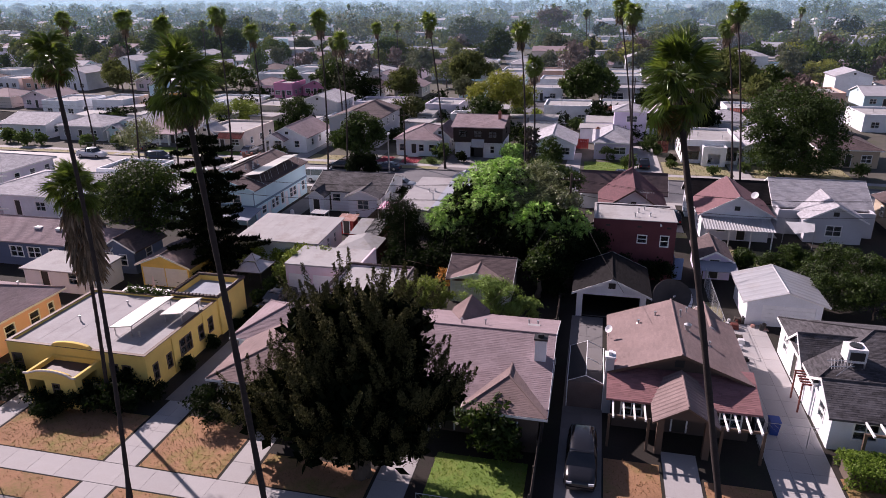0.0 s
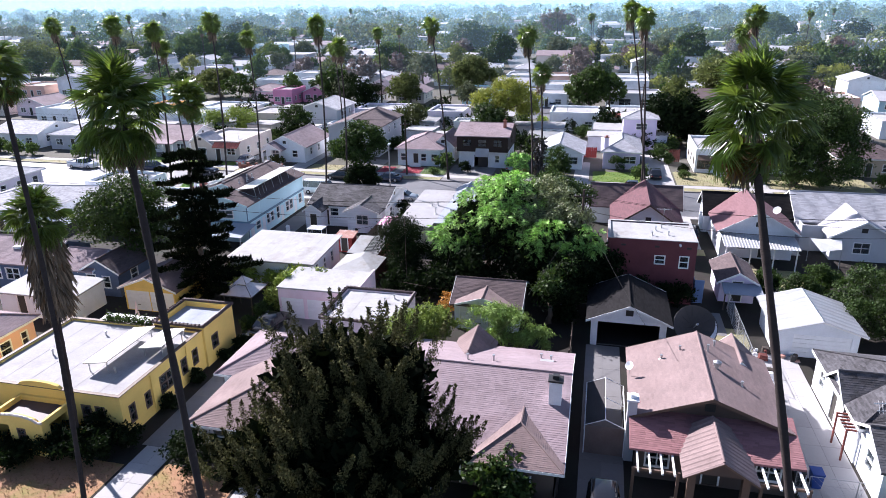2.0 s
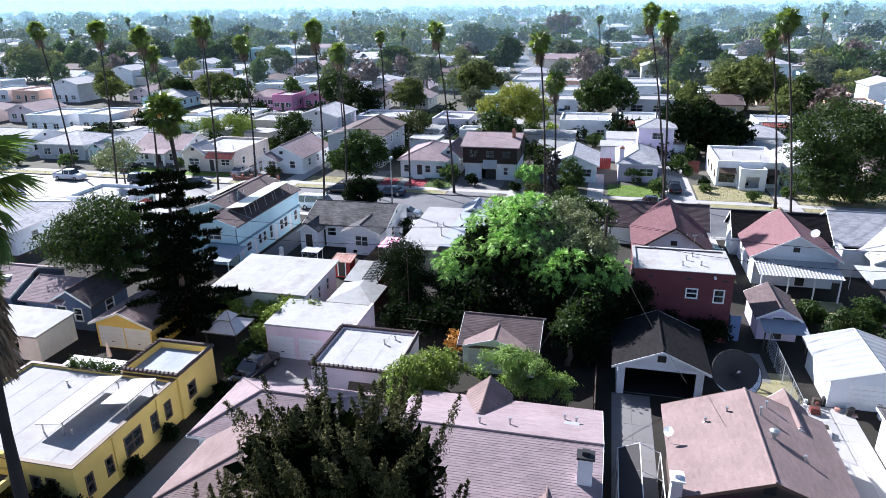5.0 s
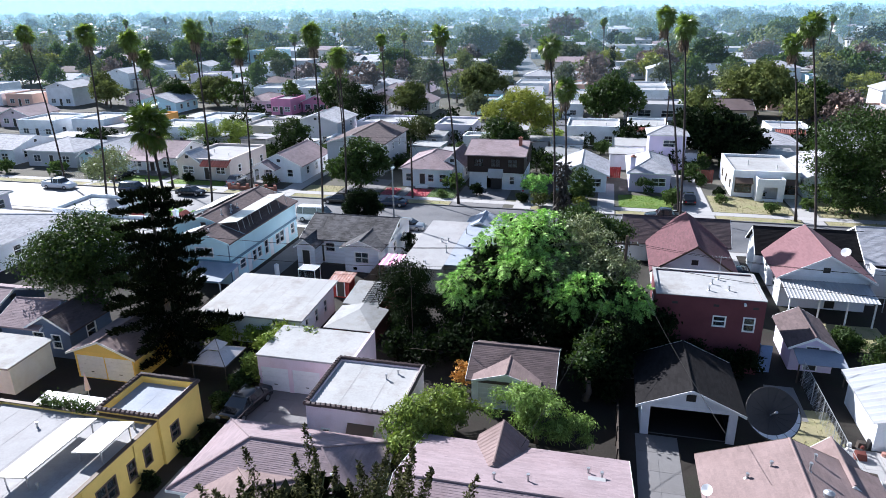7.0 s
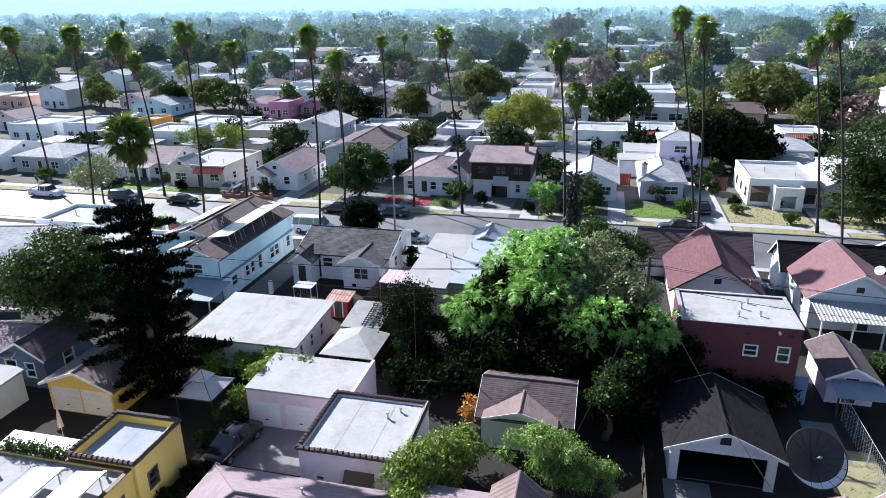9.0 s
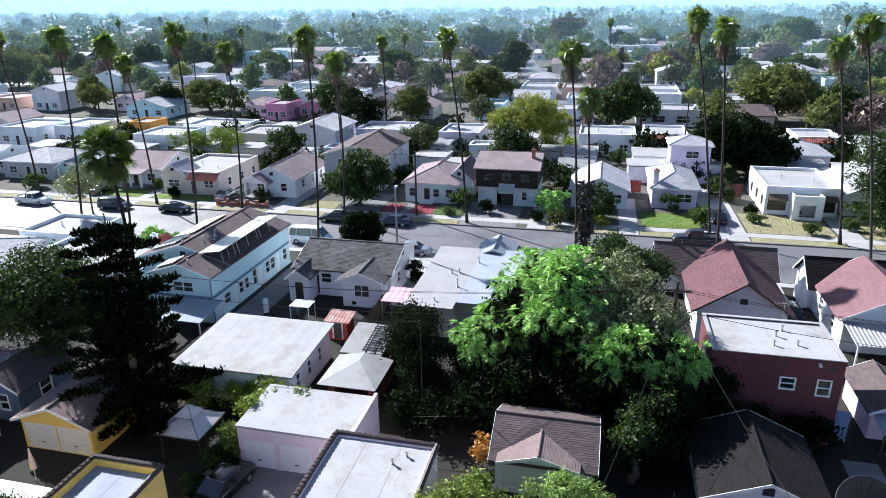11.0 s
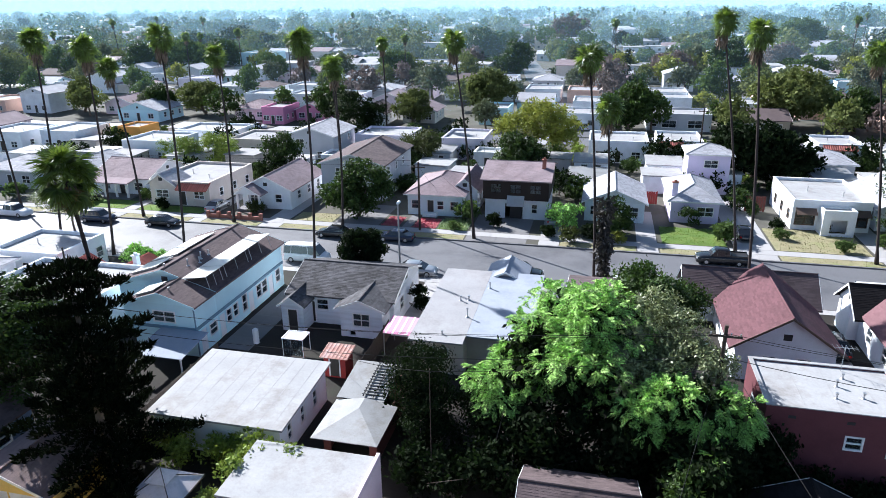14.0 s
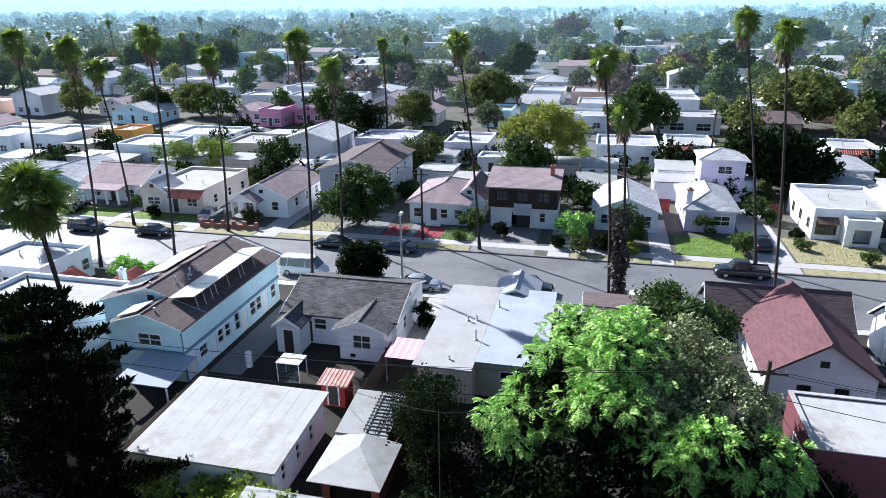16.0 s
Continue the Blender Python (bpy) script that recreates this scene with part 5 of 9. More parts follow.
def porch(h, x0, x1, y0, y1, ze, zr, roof, wall, n=3, kind="gable", post=None):
    """A porch before the front wall: roof on posts over a raised floor."""
    part("porch_floor", Geo().box(x0, x1, y0, y1 - 0.004, 0.0, 0.3), CONCRETE, h)
    for i in range(n):
        x = x0 + 0.2 + i * (x1 - x0 - 0.4) / (n - 1)
        part("porch_post", Geo().box(x - 0.13, x + 0.13, y0 + 0.1, y0 + 0.36, 0.3, ze), post or TRIM, h)
    if kind == "gable":
        gable(h, "y", x0, x1, y0, y1 + 1.0, ze, zr, roof, wall, over=0.3, skip_end="N", course=0.3)
    else:
        part("porch_roof", Geo().slope((x0 - 0.2, y0 - 0.2, ze), (x1 + 0.2, y0 - 0.2, ze), (x1 + 0.2, y1, zr), (x0 - 0.2, y1, zr)), roof, h)


def steps(h, x, y, w, n, material):
    for i in range(n):
        part("step", Geo().box(x - w / 2, x + w / 2, y - (n - i) * 0.3, y - (n - i - 1) * 0.3 - 0.003, 0, 0.17 * (i + 1)), material, h)


def nudge(h, dx, dy):
    h.location += Vector((dx, dy, 0))
    return h


def north_row():
    h = bungalow("dark-roofed grey house behind a wire fence", -108, -97.5, 112, 122, STUCCO_GREY, SHINGLE_ASH, "hip")
    h = bungalow("aqua house with pale gable and porch", -95.8, -87.5, 112, 122.5, STUCCO_AQUA, SHINGLE_ASH, "y", front=[W(0.25, 1.5, 1.2), D(0.55), W(0.8)])
    porch(h, -95.0, -91.0, 110.0, 112, 2.6, 3.8, SHINGLE_ASH, STUCCO_AQUA)
    h = bungalow("white house with purple-brown roof and columned porch", -86.0, -76.2, 111.5, 121.5, STUCCO_WHITE, SHINGLE_PINK, "x", zr=4.7)
    porch(h, -84.8, -78.4, 109.2, 111.5, 2.6, 3.0, SHINGLE_PINK, STUCCO_WHITE, n=4, kind="shed")
    h = bungalow("tan house with clay-tiled porch and flat roof", -73.6, -63.8, 108.2, 121.0, STUCCO_CREAM, ROOF_GREYWHITE, "flat", ze=3.6,
                 front=[W(0.2, 1.7, 2.0, 1.1), D(0.55), W(0.82, 1.7, 1.6, 1.1)])
    part("tile_roof", Geo().slope((-68.6, 107.0, 2.7), (-63.6, 107.0, 2.7), (-63.6, 108.5, 3.6), (-68.6, 108.5, 3.6)).ribs((-68.6, 107.0, 2.7), (-63.6, 107.0, 2.7), (-63.6, 108.5, 3.6), (-68.6, 108.5, 3.6), 0.3, 0.08), CLAY_TILE, h)
    gable(h, "y", -73.6, -69.4, 108.0, 112.0, 3.2, 4.6, SHINGLE_ASH, STUCCO_CREAM, course=0.3)
    h = bungalow("white clapboard house with brown gable roof", -61.0, -53.4, 110.0, 121.5, STUCCO_WHITE, SHINGLE_PINK, "y", zr=4.7, front=[W(0.25, 1.5, 1.3), W(0.75)])
    porch(h, -61.0, -57.2, 108.0, 110.0, 2.5, 3.6, SHINGLE_PINK, STUCCO_WHITE)
    nudge(h, 1.9, -0.8)
    h = bungalow("grey two-storey house with long brown roof", -49.5, -39.8, 116.0, 131.0, STUCCO_GREY, SHINGLE_BROWN, "y", ze=5.4, zr=6.8,
                 front=[W(0.3, 4.2, 1.2), W(0.7, 4.2, 1.2), W(0.3), D(0.6)], side=[W(0.2, 4.0), W(0.45, 4.0), W(0.7, 4.0), W(0.3), W(0.6)])
    h = bungalow("white bungalow with brown hip roof and dark door", -36.4, -28.6, 112.0, 123.0, STUCCO_BLUE2, SHINGLE_PINK, "hip", zr=4.6,
                 front=[W(0.14, 1.5, 1.0), D(0.42), W(0.6, 1.5, 0.9), W(0.85, 1.5, 1.1)])
    gable(h, "y", -30.6, -27.0, 114.5, 123.0, 3.2, 4.7, SHINGLE_PINK, STUCCO_WHITE, course=0.3)
    walls(h, -28.596, -27.0, 114.5, 123.0, 0, 3.2, STUCCO_WHITE, {"E": [W(0.3), W(0.7)]})
    steps(h, -33.1, 112.0, 2.0, 3, TRIM)
    nudge(h, 1.9, -1.4)
    h = thing("house", "two-storey house, white below and black timber above", "house", -20.4, 118.0)
    walls(h, -25.0, -16.6, 113.2, 123.0, 0, 2.8, STUCCO_WHITE, {"S": [(0.47, 1.05, 2.4, 2.1, "o"), W(0.8, 1.5, 0.7)], "E": [W(0.5)]})
    walls(h, -25.2, -16.4, 112.6, 123.0, 2.804, 5.5, WOOD_BLACK, {"S": [W(0.2, 1.5, 1.4), W(0.5, 1.5, 1.4), W(0.8, 1.5, 1.4)], "E": [W(0.5, 1.4)]}, trim=WOOD_BLACK)
    gable(h, "x", -25.2, -16.4, 112.6, 123.0, 5.5, 6.8, SHINGLE_PINK, WOOD_BLACK, course=0.3, fascia=BROWN_TRIM)
    part("awning", Geo().slope((-21.9, 112.0, 2.1), (-19.6, 112.0, 2.1), (-19.6, 112.58, 3.4), (-21.9, 112.58, 3.4), thick=0.05), SHEET_METAL, h)
    part("screen_door", Geo().box(-21.6, -20.0, 113.3, 113.36, 0.02, 2.1), BLACK_METAL, h)
    chimney(h, -17.4, 116.0, 5.5, 7.6, 0.5, 0.5, BRICK, BRICK)
    nudge(h, 1.3, -1.9)
    bungalow("grey house with pale gable roof behind shrubs", -10.4, -2.7, 112.4, 122.6, STUCCO_WHITE, SHINGLE_ASH, "y", ze=2.7, zr=4.3)
    h = bungalow("lilac house with ash-grey hip roof", -0.2, 5.8, 115.4, 127.0, STUCCO_LILAC, SHINGLE_ASH, "hip", zr=4.5, front=[W(0.72, 1.6, 2.0, 1.2)], chim=(0.2, 116.6))
    nudge(h, 0.9, -1.5)
    h = thing("house", "small two-storey lilac back house with hip roof", "house", 5.2, 133.0)
    walls(h, 2.2, 8.2, 130.2, 136.0, 0, 6.0, STUCCO_LILAC, {"S": [W(0.55, 4.6, 1.9, 1.1)], "E": [W(0.4, 4.6)]})
    hip(h, 2.2, 8.2, 130.2, 136.0, 6.0, 7.1, SHINGLE_ASH, course=0.3)
    nudge(h, 1.9, -1.0)
    h = bungalow("white Spanish bungalow with arched windows and flat roof", 12.2, 21.2, 116.0, 128.0, STUCCO_WHITE, ROOF_WHITE, "flat", ze=3.9,
                 front=[W(0.17, 1.6, 2.2, 1.8), W(0.85, 1.6, 2.0, 1.8)], trim=BROWN_TRIM)
    walls(h, 15.2, 18.9, 113.8, 115.996, 0, 3.3, STUCCO_WHITE, {"S": [(0.5, 1.25, 1.9, 1.7, "o")]}, t=0.25)
    part("porch_roof", Geo().box(15.4, 18.7, 114.0, 115.99, 2.9, 3.05), ROOF_WHITE, h)
    part("awning", Geo().slope((12.5, 114.9, 2.3), (14.9, 114.9, 2.3), (14.9, 115.98, 2.9), (12.5, 115.98, 2.9), thick=0.04), BROWN_TRIM, h)
    part("awning", Geo().slope((19.3, 114.9, 2.3), (21.0, 114.9, 2.3), (21.0, 115.98, 2.9), (19.3, 115.98, 2.9), thick=0.04), BROWN_TRIM, h)
    nudge(h, 3.2, -2.2)
    bungalow("white house with grey gables and shaded porch", 25.5, 34.0, 115.0, 127.0, STUCCO_WHITE, SHINGLE_ASH, "y", zr=4.8)
    bungalow("tan house with brown roof beyond the ficus", 37.0, 46.0, 115.0, 126.0, STUCCO_TAN, SHINGLE_BROWN, "hip")
    bungalow("pale house with grey roof at the street", -122, -111, 112, 123, STUCCO_WHITE, SHINGLE_ASH, "x")
    bungalow("blue-grey house with dark hip roof", -136, -125, 112, 123, STUCCO_AQUA, SHINGLE_DARK, "hip")
    # garden walls and low pillars before the clapboard house
    fw = thing("garden_wall", "low brown brick garden wall with pillars", "wall", -57.5, 103.6)
    part("wall", Geo().box(-61.5, -53.5, 103.5, 103.75, 0, 0.55), BRICK, fw)
    for i in range(6):
        part("pillar", Geo().box(-61.6 + i * 1.6, -61.2 + i * 1.6, 103.42, 103.83, 0, 1.0), BRICK, fw)


def second_row():
    bungalow("white flat-roofed house with parapet", -134, -124, 136.5, 147, STUCCO_WHITE, ROOF_WHITE, "flat", ze=4.0)
    bungalow("white flat-roofed house with parapet", -122, -113.5, 139.5, 150, STUCCO_WHITE, ROOF_WHITE, "flat", ze=4.0)
    bungalow("orange stucco house with a flat pale roof", -109, -103.5, 146.5, 153, STUCCO_ORANGE, ROOF_GREYWHITE, "flat", ze=4.0)
    bungalow("big white building with a flat roof", -97, -86.8, 132.5, 142, STUCCO_WHITE, ROOF_WHITE, "flat", ze=4.2)
    bungalow("long white building with a flat roof", -94, -81, 145, 154, STUCCO_WHITE, ROOF_WHITE, "flat", ze=4.0)
    bungalow("cream house with low flat roof", -79, -69, 140, 150, STUCCO_CREAM, ROOF_GREYWHITE, "flat", ze=3.6)
    bungalow("grey two-storey back house with white gable", -66, -56.5, 138, 149, STUCCO_GREY, SHINGLE_ASH, "y", ze=5.0, zr=6.5, front=[W(0.3, 3.8, 1.6, 1.2), W(0.7)], side=[W(0.3, 3.8), W(0.7, 3.8)])
    bungalow("low white garage with flat roof", -56.5, -50, 132, 137, STUCCO_WHITE, ROOF_GREYWHITE, "flat", ze=3.0, front=[G(0.5, 3.0)])
    bungalow("lilac-white house with a flat roof", -55.5, -44.6, 146.5, 156, STUCCO_LILAC2, ROOF_WHITE, "flat", ze=4.0)
    bungalow("lilac-white house with tall windows", -38, -30, 145.8, 156, STUCCO_LILAC2, ROOF_WHITE, "flat", ze=4.0, front=[W(0.3, 2.0, 0.8, 1.6), W(0.55, 2.0, 1.2, 1.8), W(0.85, 2.0, 0.8, 1.6)])
    bungalow("small white garage with flat roof", -30.5, -25.8, 138.5, 143, STUCCO_WHITE, ROOF_WHITE, "flat", ze=3.1, front=[D(0.5)])
    bungalow("long white house row with flat roof", -11, -0.5, 148, 158, STUCCO_WHITE, ROOF_WHITE, "flat", ze=4.0)
    h = bungalow("white house with clay-tiled front", 1.2, 9.0, 150, 160, STUCCO_WHITE, ROOF_WHITE, "flat", ze=4.0)
    part("tile_roof", Geo().slope((1.2, 148.8, 3.2), (5.5, 148.8, 3.2), (5.5, 149.98, 3.9), (1.2, 149.98, 3.9)).ribs((1.2, 148.8, 3.2), (5.5, 148.8, 3.2), (5.5, 149.98, 3.9), (1.2, 149.98, 3.9), 0.35, 0.09), CLAY_TILE, h)
    bungalow("grey back house with hip roof", 22, 30.5, 140, 149, STUCCO_GREY, SHINGLE_ASH, "hip")
    h = bungalow("white house with clay-tiled porch", 28.5, 36, 153, 162, STUCCO_WHITE, ROOF_WHITE, "flat", ze=3.7)
    part("tile_roof", Geo().slope((29.2, 151.8, 2.9), (34.5, 151.8, 2.9), (34.5, 152.98, 3.6), (29.2, 152.98, 3.6)).ribs((29.2, 151.8, 2.9), (34.5, 151.8, 2.9), (34.5, 152.98, 3.6), (29.2, 152.98, 3.6), 0.35, 0.09), CLAY_TILE, h)
    bungalow("white back house with pale roof", 38, 48, 142, 152, STUCCO_WHITE, SHINGLE_ASH, "x")
    # over the second street
    bungalow("pale blue house with white gables", -131, -119, 174.5, 185, STUCCO_BLUE, SHINGLE_ASH, "y", zr=4.8)
    bungalow("pink house with low brown roof", -101.5, -92.8, 181.5, 192, STUCCO_PINK, SHINGLE_PINK, "hip")
    bungalow("bright pink house with a flat roof", -91.2, -85.4, 176.5, 186, STUCCO_HOTPINK, ROOF_GREYWHITE, "flat", ze=4.2)
    bungalow("bright pink house with brown roof", -84.6, -77.0, 182, 192, STUCCO_HOTPINK, SHINGLE_PINK, "y")
    bungalow("white house with arched door and brown gable", -67.2, -60.2, 178.6, 189, STUCCO_WHITE, SHINGLE_BROWN, "y", zr=4.8, front=[D(0.5, 1.3, 2.2)])
    bungalow("cream house with brown gable among trees", -57, -48.8, 184, 194, STUCCO_CREAM, SHINGLE_PINK, "y")
    bungalow("pale blue house with flat roof", -38, -31, 184.5, 195, STUCCO_BLUE, ROOF_WHITE, "flat", ze=4.0)
    bungalow("long grey flat-roofed house with dark windows", 1, 14.8, 183, 193, STUCCO_GREY, ROOF_GREYWHITE, "flat", ze=3.8, front=[W(0.12), W(0.35, 1.6, 3.0, 1.6), W(0.75, 1.6, 3.0, 1.6)])
    bungalow("white stepped flat-roofed house", 1, 13, 206, 215, STUCCO_WHITE, ROOF_WHITE, "flat", ze=4.5)
    bungalow("grey-white house with flat roof", 21, 28, 229, 238, STUCCO_WHITE, ROOF_GREYWHITE, "flat", ze=4.0)
    bungalow("large white two-storey house with hip roof", 44.5, 59, 261, 272, STUCCO_WHITE, SHINGLE_ASH, "hip", ze=6.0, zr=7.8, front=[W(0.3, 4.6), W(0.7, 4.6), W(0.3), W(0.7)])
    bungalow("white flat-roofed house with blue trim", 60, 68, 254, 263, STUCCO_BLUE, ROOF_WHITE, "flat", ze=4.0)
    bungalow("blocky blue-white apartment building", -162, -147, 293, 306, STUCCO_BLUE, ROOF_WHITE, "flat", ze=9.0, front=[W(0.3, 6.5, 3, 1.6), W(0.7, 6.5, 3, 1.6), W(0.3, 3, 3, 1.6), W(0.7, 3, 3, 1.6)])
    bungalow("low white commercial building", -105, -91, 277, 290, STUCCO_WHITE, ROOF_WHITE, "flat", ze=5.0, front=[W(0.25, 2.4, 4, 2.4), W(0.75, 2.4, 4, 2.4)])
    bungalow("wide white commercial building", -86, -66, 290, 304, STUCCO_WHITE, ROOF_WHITE, "flat", ze=6.0, front=[W(0.2, 2.8, 4, 3), W(0.6, 2.8, 5, 3)])


STUCCO_LILAC2 = paint("lilac_white_stucco", (0.8, 0.75, 0.86), 0.9, 0.1, 0.5, 12, 0.4)
STUCCO_BLUE2 = paint("bluish_white_stucco", (0.8, 0.88, 0.93), 0.9, 0.08, 0.5, 12, 0.3)
near_block()
north_row()
second_row()

# ---- the town beyond ----
def in_view(x, y, margin=14):
    """Whether a place lies in the wedge of town that the flight looks over."""
    d = y + 4
    return -8 - 1.13 * d - margin < x < 4 + 0.44 * d + margin


def free(x0, x1, y0, y1):
    return all(x1 < a or x0 > b or y1 < c or y0 > d for a, b, c, d in TAKEN)


def far_rows():
    rng = random.Random(5)
    looks = ((STUCCO_WHITE, ROOF_WHITE, "flat"), (STUCCO_CREAM, SHINGLE_PINK, "hip"), (STUCCO_WHITE, SHINGLE_ASH, "y"), (STUCCO_GREY, SHINGLE_ASH, "hip"),
             (STUCCO_WHITE, ROOF_GREYWHITE, "flat"), (STUCCO_TAN, SHINGLE_BROWN, "x"), (STUCCO_LILAC2, ROOF_WHITE, "flat"), (STUCCO_PINK, SHINGLE_PINK, "y"),
             (STUCCO_AQUA, SHINGLE_ASH, "x"), (STUCCO_WHITE, SHINGLE_BROWN, "hip"), (STUCCO_WHITE, ROOF_WHITE, "flat"), (STUCCO_PEACH, ROOF_GREYWHITE, "flat"))
    words = {"flat": "flat pale roof", "hip": "low hipped roof", "x": "long gabled roof", "y": "front gable"}
    protos = []
    for y, back in ((147, 1), (182, 0), (204, 1), (226, 1), (257, 0)):
        x = -8 - 1.13 * y - 20
        while x < 4 + 0.44 * y + 20:
            w, d = rng.uniform(8.5, 11), rng.uniform(9.5, 12)
            yy = y + rng.uniform(-2, 2)
            if in_view(x + w / 2, yy) and free(x - 0.5, x + w + 0.5, yy - 1, yy + d + 1) and (y < 190 or rng.random() < 0.94):
                i = rng.choice((0, 1, 4, 7, 9, 10, 3)) if y < 170 else rng.randrange(len(looks))
                if len(protos) <= i or protos[i] is None:
                    protos += [None] * (i + 1 - len(protos))
                    wall, roof, kind = looks[i]
                    two = i in (2, 6)
                    protos[i] = bungalow("plain stucco house with " + words[kind], x, x + w, yy, yy + d, wall, roof, kind, ze=5.4 if two else 3.6 if kind == "flat" else 2.9,
                                         zr=6.9 if two else 4.6, course=0, side=[], front=[W(0.22, 1.5, 1.5), D(0.5), W(0.78, 1.5, 1.5)])
                else:
                    copy_thing(protos[i], pose(x + w / 2, yy + d / 2, 0, 0, 0, 180 if back else 0))
                    TAKEN.append((x, x + w, yy, yy + d))
            x += w + rng.uniform(1.5, 5.5)
    # low roofs and gables too far to tell apart
    for wall, roof, seed, tall in ((STUCCO_WHITE, ROOF_WHITE, 1, 0.0), (STUCCO_CREAM, SHINGLE_PINK, 2, 1.5), (STUCCO_GREY, SHINGLE_ASH, 3, 1.5), (STUCCO_WHITE, SHINGLE_ASH, 4, 1.3), (STUCCO_WHITE, ROOF_WHITE, 5, 0.0)):
        g, r, p, rng2 = Geo(), Geo(), Geo(), random.Random(seed)
        for _ in range(300):
            y = 274 + 1250 * rng2.random() ** 1.6
            x = rng2.uniform(-8 - 1.13 * y, 4 + 0.44 * y)
            w, d, h = rng2.uniform(8, 16), rng2.uniform(9, 14), rng2.choice((3.2, 3.4, 3.8, 6.2))
            if abs(x + w / 2 - (-12 - (y - 172) * 0.2)) < 13 or any(a - d - 1 < y < b + 1 for a, b in STREETS):
                continue
            g.box(x, x + w, y, y + d, -0.15, h)
            for q in range(3):
                a = x + w * (0.14 + 0.3 * q)
                p.box(a, a + 1.3, y - 0.05, y - 0.01, 1.0, 2.2)
            t = tall + 0.06
            r.slope((x - 0.4, y - 0.4, h), (x + w + 0.4, y - 0.4, h), (x + w + 0.4, y + d / 2, h + t), (x - 0.4, y + d / 2, h + t))
            r.slope((x + w + 0.4, y + d + 0.4, h), (x - 0.4, y + d + 0.4, h), (x - 0.4, y + d / 2, h + t), (x + w + 0.4, y + d / 2, h + t))
        far = thing("distant_houses", "pale distant houses between trees", "houses", 0, 900, kind="stuff")
        for nm, geo, m in (("walls", g, wall), ("roofs", r, roof), ("panes", p, GLASS)):
            tagged(part(nm, geo, m, far), kind="stuff")


# tall garden trees of the middle distance: place, half width and height
MIDDLE_GREEN = ((-180.4, 280.6, 12.0, 16.0), (-135.9, 271.3, 5.8, 11.9), (-85.7, 273.4, 6.8, 12.0), (92.0, 436.0, 12.5, 18.4))
MIDDLE_DARK = ((-195.9, 272.5, 7.4, 14.1), (-169.8, 288.6, 10.4, 15.0), (-73.6, 180.2, 4.8, 10.6), (-63.2, 327.0, 10.4, 18.8), (-42.9, 292.0, 6.6, 15.2), (-3.1, 180.3, 6.3, 11.8), (44.7, 186.4, 5.3, 10.4), (-125.0, 184.7, 3.9, 8.9), (32.6, 280.7, 7.0, 16.0))
MIDDLE_OLIVE = ((-115.0, 189.1, 6.2, 9.1), (-224.3, 234.0, 9.9, 13.8), (-53.7, 181.9, 5.0, 8.7), (-38.0, 202.4, 7.6, 11.8), (33.5, 194.2, 9.4, 13.8), (-152.2, 187.5, 4.5, 9.5))
MIDDLE_YELLOW = ((-2.3, 289.1, 7.2, 10.5), (66.2, 222.2, 6.4, 8.5))
MIDDLE_BARE = ((13.6, 279.0, 8.2, 11.6), (58.3, 320.0, 7.6, 11.7), (-33.8, 482.0, 13.3, 20.4))
TAKEN += [(x - 2.2, x + 2.2, y - 2.2, y + 2.2) for row in (MIDDLE_GREEN, MIDDLE_DARK, MIDDLE_OLIVE, MIDDLE_YELLOW, MIDDLE_BARE) for x, y, w, h in row]
far_rows()
cs = Geo()
cs.add([(-17, 172.0, 0.03), (-8, 172.0, 0.03), (-34, 320, 0.03), (-44, 320, 0.03)], [(0, 1, 2, 3)])
cs.add([(-44, 320, 0.03), (-34, 320, 0.03), (-86, 620, 0.03), (-98, 620, 0.03)], [(0, 1, 2, 3)])
single("side_street", cs, ASPHALT, "grey side street running away between houses", "road", kind="structure")

# translucent sheets added in place of distance haze, and a glowing sky backdrop
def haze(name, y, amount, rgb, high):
    """A translucent sheet in place of distance haze: lets most light pass and scatters some of the sun and sky that
    fall on it.
    """
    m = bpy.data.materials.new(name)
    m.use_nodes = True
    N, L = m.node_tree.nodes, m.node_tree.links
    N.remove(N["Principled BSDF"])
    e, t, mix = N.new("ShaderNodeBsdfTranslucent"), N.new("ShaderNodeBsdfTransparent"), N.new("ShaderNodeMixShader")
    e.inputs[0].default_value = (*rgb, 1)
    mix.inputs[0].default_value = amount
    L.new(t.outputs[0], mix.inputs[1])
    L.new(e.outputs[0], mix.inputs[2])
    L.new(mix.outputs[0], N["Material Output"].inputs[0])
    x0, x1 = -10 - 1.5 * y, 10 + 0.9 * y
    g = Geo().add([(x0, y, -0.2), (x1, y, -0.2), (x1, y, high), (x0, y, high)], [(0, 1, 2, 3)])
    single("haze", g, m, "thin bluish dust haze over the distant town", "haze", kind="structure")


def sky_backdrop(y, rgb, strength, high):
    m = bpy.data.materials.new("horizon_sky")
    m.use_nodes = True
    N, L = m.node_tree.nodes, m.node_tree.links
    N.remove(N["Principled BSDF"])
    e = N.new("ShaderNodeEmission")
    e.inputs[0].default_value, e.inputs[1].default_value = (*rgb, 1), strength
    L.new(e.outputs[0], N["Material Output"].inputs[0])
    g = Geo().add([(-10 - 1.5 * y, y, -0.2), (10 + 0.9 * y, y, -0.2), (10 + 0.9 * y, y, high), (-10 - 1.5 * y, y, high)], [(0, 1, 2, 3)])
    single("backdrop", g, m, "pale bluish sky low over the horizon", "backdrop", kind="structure")

